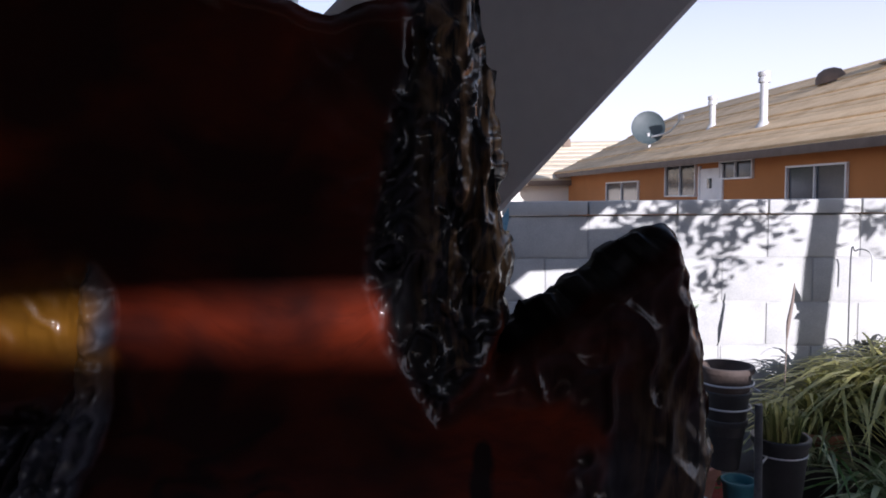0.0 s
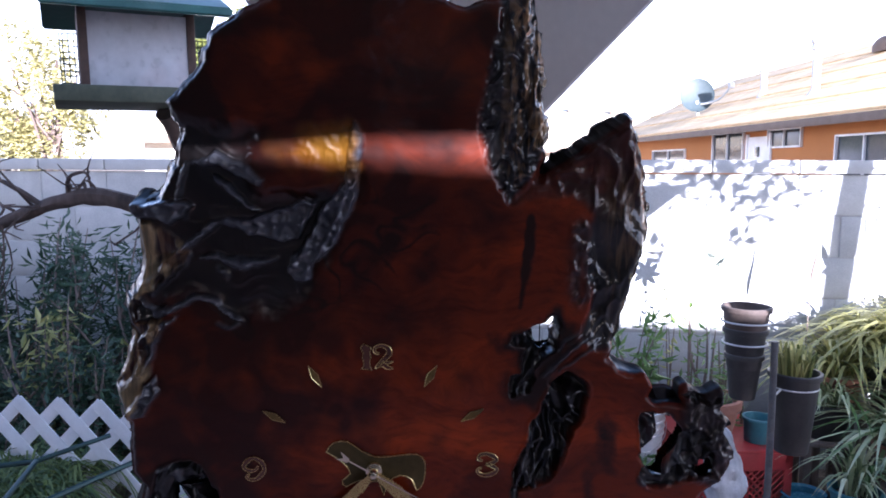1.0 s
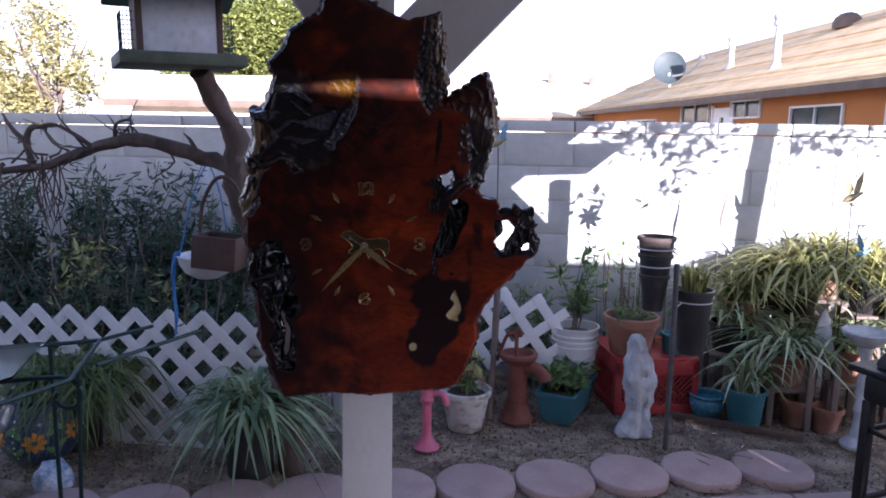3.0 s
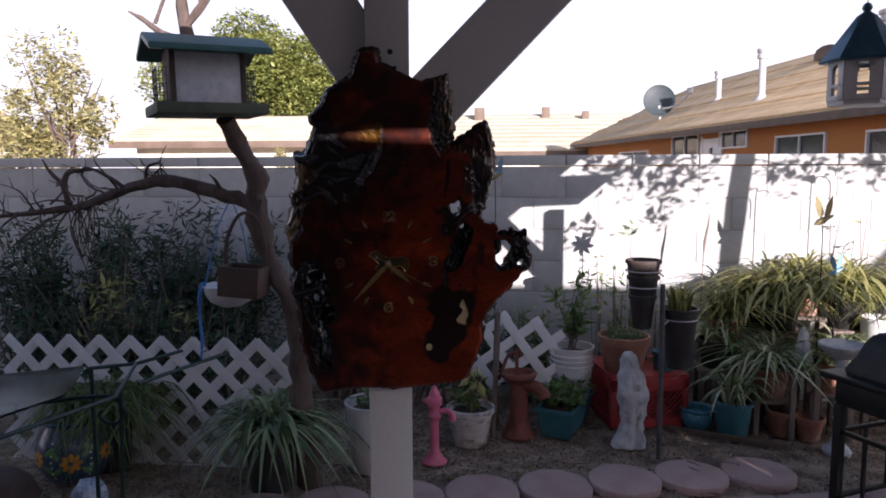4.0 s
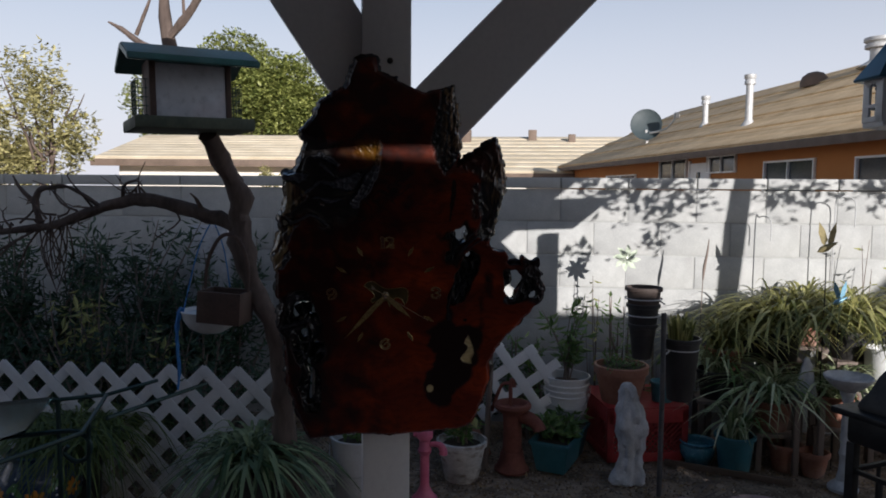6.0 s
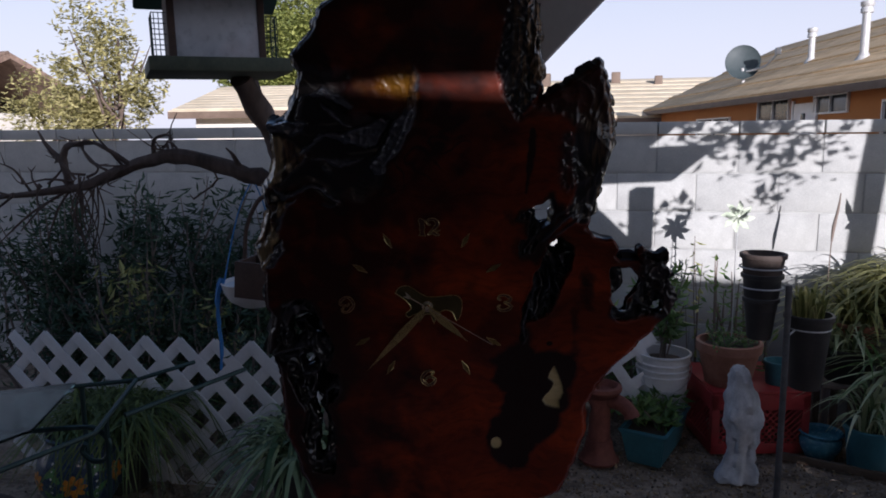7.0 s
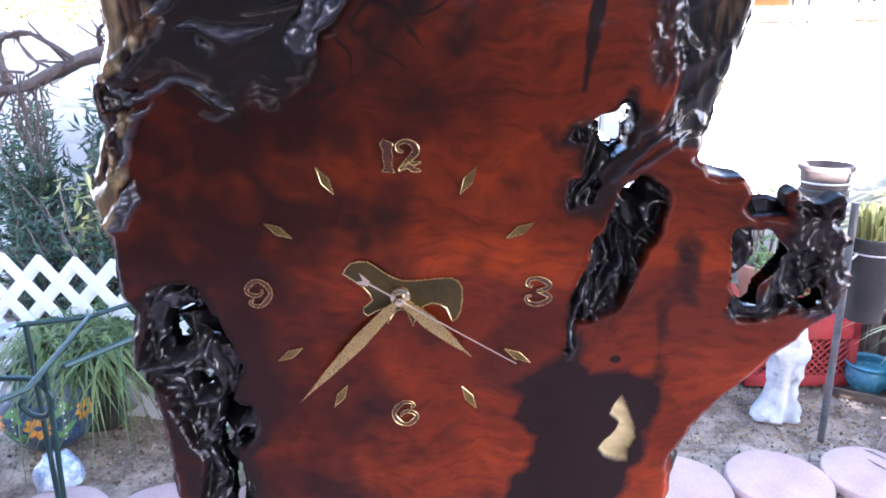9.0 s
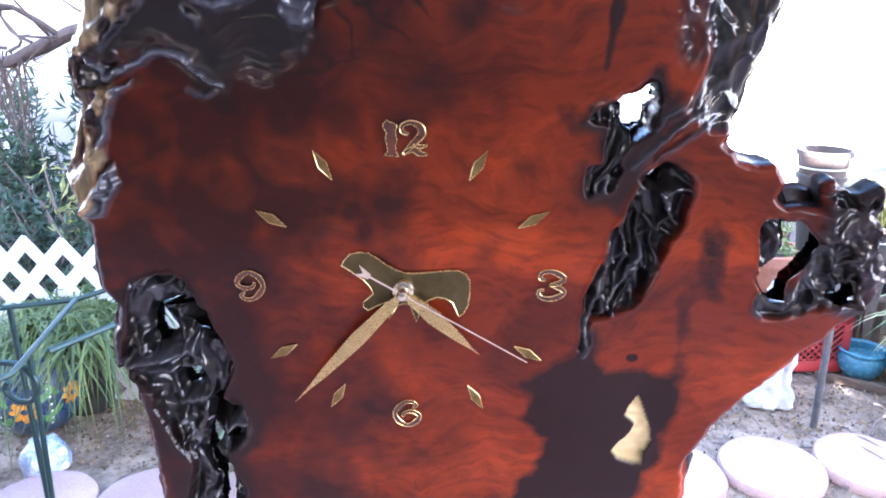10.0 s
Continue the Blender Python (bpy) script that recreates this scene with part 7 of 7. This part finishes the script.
def build_statue():
    """A plain draped standing form, weathered."""
    bm = lathe([(0.090, 0), (0.094, 0.012), (0.084, 0.03), (0.074, 0.07), (0.069, 0.115), (0.070, 0.15), (0.076, 0.185), (0.083, 0.23), (0.084, 0.29), (0.082, 0.34), (0.076, 0.38), (0.060, 0.415), (0.054, 0.44), (0.050, 0.465), (0.040, 0.495), (0.020, 0.511), (0.001, 0.515)], 44, squash=0.8)
    bmesh.ops.subdivide_edges(bm, edges=bm.edges[:], cuts=1, use_grid_fill=True)
    lumps = [((0.01, -0.07, 0.375), 0.034, 0.034), ((-0.045, -0.05, 0.30), 0.034, 0.030), ((0.05, -0.05, 0.285), 0.034, 0.026), ((0.0, -0.075, 0.265), 0.026, 0.024), ((-0.02, -0.06, 0.20), 0.035, 0.022), ((0.0, -0.03, 0.45), 0.030, 0.014), ((-0.075, -0.02, 0.03), 0.05, 0.030), ((0.06, -0.05, 0.04), 0.04, 0.022)]
    for v in bm.verts:
        d = Vector((v.co.x, v.co.y, 0))
        if d.length > 0.01:
            a = math.atan2(v.co.y, v.co.x)
            out = 0.0055 * math.sin(a * 6 + v.co.z * 9) * (1 if v.co.z < 0.20 else 0.35)
            out += 0.014 * noise.fractal(v.co * 24, 0.9, 2, 3)
            for c, r, h in lumps:
                out += h * math.exp(-((v.co - Vector(c)).length / r) ** 2)
            v.co += d.normalized() * out
            v.co.x += 0.018 * math.sin(v.co.z * 8)
    ob = link_mesh("garden_statue", bm, M_STATUE)
    ob.matrix_basis = pose(0.812, 2.66, 0, 0, 0, 12) @ Matrix.Diagonal((0.88, 0.88, 0.985, 1))
    tagged(ob, "weathered white plaster garden statue standing on soil", "statue")


build_statue()


def build_stand():
    s = thing("plant_stand", pose(0.935, 2.50, 0), "dark iron pole plant stand with ring holders", "plant stand")
    part("pole", tube([(0, 0, 0), (0, 0, 0.5), (-0.004, 0, 0.885)], 0.0125, 10), M_POLE, s)
    for x, y, z, r in ((-0.09, 0.06, 0.945, 0.086), (-0.09, 0.06, 0.865, 0.078), (0.10, 0.09, 0.70, 0.082)):
        ring = tube([(x + r * math.cos(a), y + r * math.sin(a), z) for a in [2 * math.pi * k / 20 for k in range(21)]], 0.0035, 6, smooth=1)
        tube([(0, 0, z - 0.02), (x * 0.35, y * 0.35, z)], 0.004, 6, bm=ring, smooth=1)
        part("ring", ring, M_STEEL, s, "thin wire pot ring")
    for z, r1, r0, h, mt, lab in ((0.870, 0.084, 0.066, 0.130, M_DUSTPOT, "dusty brown plastic pot nested on top of the stack"), (0.770, 0.076, 0.060, 0.150, M_BLACK, "black plastic nursery pot in the middle of a stack"), (0.655, 0.066, 0.046, 0.170, M_BLACK, "black plastic nursery pot at the foot of a stack")):
        p = thing("nursery_pot", pose(0.845, 2.56, z), lab, "pot", "stacked nursery pots")
        part("pot", pot_body(r1, r0, h, 0.02, 0.008), mt, p)
    p = potted("tall_black_pot", pose(1.035, 2.59, 0.45), "tall black nursery pot with tufted yellow-green succulent", M_BLACK, 0.090, 0.060, 0.305, 0.022, 0.008)
    vs, fs = blades(random.Random(91), 120, 0.13, 0.006, 1.3, 0.35, 0.05, 0.3, 0.28)
    mesh_of("leaves", vs, fs, M_YELBLADE, p, "", False)


build_stand()

b = thing("glazed_bowl", pose(1.225, 2.97, 0), "blue glazed low ceramic pot on soil", "pot")
part("pot", lathe([(0.060, 0), (0.068, 0.006), (0.088, 0.05), (0.092, 0.085), (0.084, 0.10), (0.090, 0.112), (0.096, 0.118), (0.090, 0.124), (0.080, 0.115), (0.076, 0.09), (0.001, 0.08)], 32), M_BLUE, b)
spider_plant(pose(1.385, 2.86, 0), "striped spider plant trailing over a teal pot", M_TEAL, 0.098, 0.075, 0.20, 75, 0.36, 101, 0.95, 0.75, 0.008)


def riser(m, h, w, label):
    """A plain slatted stand under a pot."""
    t = thing("plant_riser", m, label, "stand")
    part("shelf", box(w, w, 0.02, 0.004, (0, 0, h - 0.02)), M_STAKE, t)
    for sx in (-1, 1):
        for sy in (-1, 1):
            part("leg", box(0.03, 0.03, h - 0.02, 0.003, (sx * (w / 2 - 0.02), sy * (w / 2 - 0.02), 0)), M_STAKE, t)


rng = random.Random(7)
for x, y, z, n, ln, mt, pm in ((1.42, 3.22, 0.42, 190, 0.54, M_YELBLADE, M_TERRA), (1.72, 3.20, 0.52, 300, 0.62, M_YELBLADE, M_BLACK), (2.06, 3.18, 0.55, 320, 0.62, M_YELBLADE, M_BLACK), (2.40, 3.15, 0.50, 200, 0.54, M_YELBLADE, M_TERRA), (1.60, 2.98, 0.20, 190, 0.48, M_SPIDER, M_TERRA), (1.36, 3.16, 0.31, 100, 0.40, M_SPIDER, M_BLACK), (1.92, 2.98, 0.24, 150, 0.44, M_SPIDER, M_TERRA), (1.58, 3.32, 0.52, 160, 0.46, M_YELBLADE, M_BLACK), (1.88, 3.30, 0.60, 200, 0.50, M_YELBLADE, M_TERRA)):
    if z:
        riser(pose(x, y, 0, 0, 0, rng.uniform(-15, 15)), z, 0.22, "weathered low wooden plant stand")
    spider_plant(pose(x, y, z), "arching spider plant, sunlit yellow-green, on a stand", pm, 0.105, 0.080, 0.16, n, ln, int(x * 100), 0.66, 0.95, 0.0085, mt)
for x, y, r in ((1.66, 2.92, 0.085), (1.78, 2.86, 0.075)):
    p = thing("clay_pot", pose(x, y, 0), "small reddish clay pot on shaded soil", "pot")
    part("pot", pot_body(r, r * 0.7, r * 1.7, 0.025, 0.008), M_TERRA, p)


def build_birdbath():
    b = thing("bird_bath", pose(1.85, 2.68, 0) @ Matrix.Diagonal((0.68, 0.68, 1.03, 1)), "pale weathered concrete bird bath on pedestal", "bird bath")
    part("pedestal", lathe([(0.10, 0), (0.104, 0.015), (0.085, 0.03), (0.05, 0.05), (0.034, 0.10), (0.030, 0.16), (0.042, 0.18), (0.030, 0.20), (0.032, 0.30), (0.028, 0.42), (0.05, 0.47), (0.055, 0.485)], 28), M_STATUE, b)
    part("basin", lathe([(0.05, 0.48), (0.10, 0.50), (0.155, 0.535), (0.165, 0.55), (0.158, 0.556), (0.11, 0.525), (0.001, 0.512)], 36), M_STATUE, b)
    o = link_mesh("shell_ornament", moved(lathe([(0.05, 0), (0.055, 0.02), (0.04, 0.08), (0.028, 0.16), (0.012, 0.2), (0.001, 0.21)], 20, 0.3, 4, 0.7), pose(0, 0, 0)), M_STATUE)
    o.matrix_basis = pose(1.74, 2.90, 0.40)
    tagged(o, "pale plaster garden ornament on a plant stand", "ornament")
    riser(pose(1.74, 2.90, 0), 0.40, 0.16, "weathered low wooden plant stand")


build_birdbath()
riser(pose(2.18, 3.04, 0), 0.44, 0.20, "weathered low wooden plant stand")
p = thing("white_pot", pose(2.18, 3.04, 0.44), "white plastic pot in sun on a low stand", "pot")
part("pot", pot_body(0.095, 0.076, 0.20, 0.02, 0.008), M_WHITEPL, p)


def build_grill():
    g = thing("charcoal_grill", pose(1.93, 1.652, 0, 0, 0, -62), "black cart grill with stepped lid on a barred stand", "grill")
    L, W = 0.45, 0.25
    bm, rings = bmesh.new(), []
    for a, b, z in ((L - 0.03, W - 0.03, 0.630), (L - 0.035, W - 0.035, 0.660), (L - 0.06, W - 0.055, 0.700), (L - 0.085, W - 0.075, 0.770), (L - 0.105, W - 0.095, 0.800), (L - 0.15, W - 0.13, 0.815)):
        rings.append([bm.verts.new((sx * a, sy * b, z)) for sx, sy in ((-1, -1), (1, -1), (1, 1), (-1, 1))])
    for a, b in zip(rings, rings[1:]):
        for i in range(4):
            bm.faces.new((a[i], a[(i + 1) % 4], b[(i + 1) % 4], b[i]))
    bm.faces.new(rings[0][::-1]), bm.faces.new(rings[-1])
    bmesh.ops.recalc_face_normals(bm, faces=bm.faces)
    bmesh.ops.bevel(bm, geom=bm.edges[:], offset=0.008, segments=2, affect="EDGES")
    part("lid", bm, M_IRON, g, "black stepped lid")
    part("fire_box", box(2 * L - 0.02, 2 * W - 0.02, 0.105, 0.02, (0, 0, 0.497)), M_IRON, g)
    part("rim", box(2 * L + 0.08, 2 * W + 0.04, 0.028, 0.010, (0, 0, 0.602)), M_IRON, g)
    for sx in (-1, 1):
        for sy in (-1, 1):
            part("leg", box(0.036, 0.036, 0.50, 0.005, (sx * (L - 0.03), sy * (W - 0.03), 0)), M_IRON, g)
        for z in (0.38, 0.10):
            part("rail", box(0.018, 2 * W - 0.09, 0.018, 0.003, (sx * (L - 0.03), 0, z)), M_IRON, g)
        for y in (-0.07, 0.07):
            part("bar", box(0.012, 0.012, 0.266, 0.002, (sx * (L - 0.03), y, 0.116)), M_IRON, g)
    for sy in (-1, 1):
        for z in (0.38, 0.10):
            part("rail", box(2 * L - 0.09, 0.018, 0.018, 0.003, (0, sy * (W - 0.03), z)), M_IRON, g)
        for k in range(5):
            part("bar", box(0.012, 0.012, 0.266, 0.002, (-0.30 + 0.15 * k, sy * (W - 0.03), 0.116)), M_IRON, g)
    part("handle", tube([(-0.12, -W + 0.07, 0.73), (-0.12, -W + 0.02, 0.74), (0.12, -W + 0.02, 0.74), (0.12, -W + 0.07, 0.73)], 0.010, 8, smooth=1), M_IRON, g)


build_grill()


def build_bed_clutter():
    e = thing("bed_edging", pose(0, 0, 0), "dark weathered board edging lying along the bed", "edging")
    part("board", moved(box(0.62, 0.02, 0.035, 0.005), pose(1.33, 2.80, -0.002, 0, 0, -20)), M_FASCIA, e)
    p = thing("clay_pot", pose(-0.10, 2.88, 0.02, 0, 62, 20), "terracotta pot lying on its side behind the pump", "pot")
    part("pot", pot_body(0.11, 0.075, 0.19, 0.035, 0.012), M_TERRA, p)
    rng = random.Random(63)
    for k in range(3):
        t = thing("dead_branch", pose(1.02 + 0.07 * k, 2.45 - 0.02 * k, 0.008, 0, 0, 40 * k - 30), "dry dead branch lying at the foot of a pole", "branch")
        bm = bmesh.new()
        for _ in range(5):
            line = [Vector((0, 0, 0.004))]
            a = rng.uniform(-0.9, 0.9)
            for _ in range(3):
                a += rng.uniform(-0.4, 0.4)
                line.append(line[-1] + Vector((math.cos(a) * 0.07, math.sin(a) * 0.07, rng.uniform(-0.008, 0.022))))
            tube(line, [0.005, 0.004, 0.003, 0.0015], 5, 0.4, k, bm, 3)
        part("twig", bm, M_STAKE, t)


build_bed_clutter()


# ---- stakes and ornaments ----
def winged(m, size, mats, name, label):
    """A plain painted tin ornament on a rod: a body with two raised wings."""
    t = thing(name, m, label, "garden stake")
    part("rod", tube([(0, 0, -m.translation.z), (0.004, 0, -0.3), (0, 0, -0.02)], 0.0028, 6), M_IRON, t)
    part("body", moved(lathe([(0.001, 0), (size * 0.16, size * 0.25), (size * 0.19, size * 0.5), (size * 0.10, size * 0.8), (size * 0.07, size), (0.001, size * 1.12)], 14), pose(-size * 0.45, 0, -0.02, 0, 62)), mats[0], t)
    for s, lean in ((-1, -16), (1, 14)):
        w = flat_shape([(0, 0), (size * 0.22, size * 0.25), (size * 0.20, size * 0.8), (size * 0.05, size * 1.25), (-size * 0.12, size * 0.7), (-size * 0.10, size * 0.15)], 0.002)
        part("wing", moved(w, pose(s * size * 0.14, s * 0.01, size * 0.15, 90, lean, 12 * s)), mats[1], t)
    return t


M_BLUETIN = mat("blue_tin", (0.10, 0.26, 0.38), (0.25, 0.42, 0.52), 0.4, 0.3, 20, 90, 0.1)
M_FOIL = mat("pale_green_foil", (0.40, 0.48, 0.34), (0.66, 0.70, 0.58), 0.35, 0.2, 20, 90, 0.1)
M_DULLTIN = mat("dull_brass_tin", (0.20, 0.17, 0.08), (0.34, 0.28, 0.14), 0.5, 0.4, 20, 90, 0.2)
winged(pose(0.09, 2.9, 1.405), 0.085, (M_DULLTIN, M_BLUETIN), "tin_bird_stake", "painted blue and green tin bird on a rod")
winged(pose(1.815, 2.92, 1.17), 0.10, (M_DULLTIN, M_DULLTIN), "tin_bird_stake", "dull brass tin bird on a rod")
winged(pose(1.90, 2.94, 0.90), 0.075, (M_BLUETIN, M_BLUETIN), "tin_butterfly_stake", "pale blue tin butterfly on a rod")


def build_stakes():
    p = thing("pinwheel", pose(0.845, 3.12, 1.085), "green foil pinwheel on a thin rod", "pinwheel")
    part("rod", tube([(0, 0, -1.085), (0, 0, -0.5), (0, 0, 0)], 0.003, 6), M_STEEL, p)
    for k in range(8):
        b = flat_shape([(0, 0), (0.020, 0.022), (0.018, 0.055), (0, 0.078), (-0.010, 0.044)], 0.001)
        part("vane", moved(b, Matrix.Rotation(radians(45 * k + 10), 4, "Y") @ pose(0, -0.006, 0, 90, 38, 0)), M_FOIL, p)
    part("hub", moved(lathe([(0.010, 0), (0.010, 0.006), (0.001, 0.010)], 12), pose(0, -0.004, 0, 90)), M_FOIL, p)
    f = thing("rusty_stake", pose(1.27, 3.22, 0), "weathered reed-shaped garden stake", "garden stake")
    part("rod", tube([(0, 0, 0), (0.005, 0, 0.5), (0.015, 0, 0.98)], 0.0025, 6), M_STAKE, f)
    part("reed", tube([(0.015, 0, 0.96), (0.02, 0, 1.03), (0.034, 0, 1.12), (0.04, 0, 1.19)], [0.004, 0.009, 0.006, 0.002], 8), M_STAKE, f)
    for x, y, h, r in ((1.62, 3.42, 1.27, 0.045), (2.06, 3.42, 1.38, 0.055)):
        s = thing("shepherd_hook", pose(x, y, 0), "thin pale metal shepherd hook by the wall", "garden hook")
        part("rod", tube([(0, 0, 0), (0, 0, h * 0.5), (0, 0, h), (r * 0.4, 0, h + r * 0.8), (r, 0, h + r), (r * 1.7, 0, h + r * 0.7), (r * 2, 0, h), (r * 2, 0, h - r * 2.2)], 0.0032, 6), M_STEEL, s)
    for x, y, h, sd in ((1.72, 3.40, 0.98, 1), (2.20, 3.35, 1.12, 2), (2.30, 3.30, 1.05, 3), (0.70, 3.35, 0.95, 4)):
        t = thing("tall_weed", pose(x, y, 0), "tall thin sunlit weed stalk before the wall", "weed")
        leafy_plant(t, 200 + sd, 4, h, 0.10, 0.05, 0, M_GOLDLEAF, per=9)


build_stakes()


# ---- distant trees ----
def crown_points(rng, center, radii, lumps, n):
    """Points spread over the skins of many overlapping lumps."""
    c = Vector(center)
    blobs = []
    for _ in range(lumps):
        d = Vector((rng.gauss(0, 1), rng.gauss(0, 1), rng.gauss(0, 0.8))).normalized()
        k = rng.uniform(0.45, 0.85)
        blobs.append((c + Vector((d.x * radii[0], d.y * radii[1], d.z * radii[2])) * k, rng.uniform(0.20, 0.40)))
    pts = []
    for _ in range(n):
        b, r = rng.choice(blobs)
        d = Vector((rng.gauss(0, 1), rng.gauss(0, 1), rng.gauss(0.2, 1))).normalized()
        pts.append(b + Vector((d.x * radii[0], d.y * radii[1], d.z * radii[2])) * r * rng.uniform(0.7, 1.05))
    return pts


def far_tree(name, base, height, radii, seed, lumps, n, leaf, mat_, label, slim=0.6):
    rng = random.Random(seed)
    t = thing(name, pose(*base), label, "tree")
    h = height
    thick = 0.05 if h > 5 else 0.018
    bm = tube([(0, 0, -0.2), (0.1, 0, h * 0.3), (0, 0.1, h * 0.6), (0.1, 0, h * 0.85)], [thick * h, 0.8 * thick * h, 0.55 * thick * h, 0.2 * thick * h], 9, 0.3, seed)
    for _ in range(7):
        a = rng.uniform(0, 6.28)
        tube([(0, 0, h * rng.uniform(0.35, 0.6)), (math.cos(a) * radii[0] * 0.35, math.sin(a) * radii[1] * 0.35, h * 0.68), (math.cos(a) * radii[0] * 0.7, math.sin(a) * radii[1] * 0.7, h * rng.uniform(0.7, 0.9))], [0.4 * thick * h, 0.24 * thick * h, 0.08 * thick * h], 6, 0.3, seed, bm)
    part("trunk", bm, M_BARKT, t)
    vs, fs = leaf_cloud(rng, crown_points(rng, (0, 0, h - radii[2]), radii, lumps, n), leaf, 0.5, 0, slim)
    mesh_of("crown", vs, fs, mat_, t, "", False)
    return t


far_tree("dome_tree", (-8.9, 23.0, 0), 6.7, (3.5, 3.0, 2.5), 301, 60, 95000, 0.15, M_FARTREE, "large rounded dark green tree beyond the houses")
far_tree("sparse_tree", (-5.15, 6.9, 0), 3.05, (0.62, 0.6, 1.0), 302, 26, 4600, 0.075, M_PALELEAF, "sparse yellow-green young tree behind the wall", 0.45)
far_tree("sparse_tree", (-6.2, 7.4, 0), 2.45, (0.8, 0.7, 0.75), 303, 24, 3600, 0.075, M_PALELEAF, "low sunlit yellow-green bush behind the wall", 0.45)
far_tree("sparse_tree", (-3.05, 8.4, 0), 1.78, (0.22, 0.2, 0.22), 304, 10, 700, 0.05, M_PALELEAF, "small yellow-green bush behind the wall", 0.45)


def build_shade_tree():
    """The tree behind the yard whose leaf shadows fall on the wall."""
    rng = random.Random(77)
    t = thing("yard_tree", pose(3.125, 0.30, 0), "leafy yard tree standing behind the patio", "tree")
    bm = tube([(-0.05, 0, -0.1), (0.0, 0, 0.52), (0.02, 0, 1.42), (0.06, 0, 2.07), (0.14, 0, 2.82)], [0.085, 0.062, 0.060, 0.062, 0.045], 10, 0.2, 3)
    for dx, dz in ((-0.8, 2.57), (0.75, 2.52), (-0.3, 2.92), (1.2, 2.62)):
        tube([(0.10, 0, 2.52), (dx * 0.5, 0.1, dz + 0.15), (dx, 0, dz + 0.3)], [0.03, 0.02, 0.006], 7, 0.3, 2, bm)
    part("trunk", bm, M_BARKT, t)
    pts = []
    for cx, cz, rx, rz, n in ((-0.55, 2.34, 0.32, 0.10, 230), (-0.35, 2.20, 0.18, 0.12, 110), (-0.40, 2.00, 0.05, 0.05, 14), (0.42, 2.32, 0.18, 0.09, 110), (0.85, 2.34, 0.16, 0.08, 90), (-0.95, 1.88, 0.14, 0.04, 40), (0.0, 2.77, 1.3, 0.25, 620)):
        for _ in range(n):
            pts.append((rng.gauss(cx, rx * 0.6), rng.gauss(0, 0.15), rng.gauss(cz, rz * 0.7)))
    vs, fs = leaf_cloud(rng, pts, 0.075, 0.5, 0, 0.6)
    mesh_of("crown", vs, fs, M_GREEN, t, "", False)


build_shade_tree()
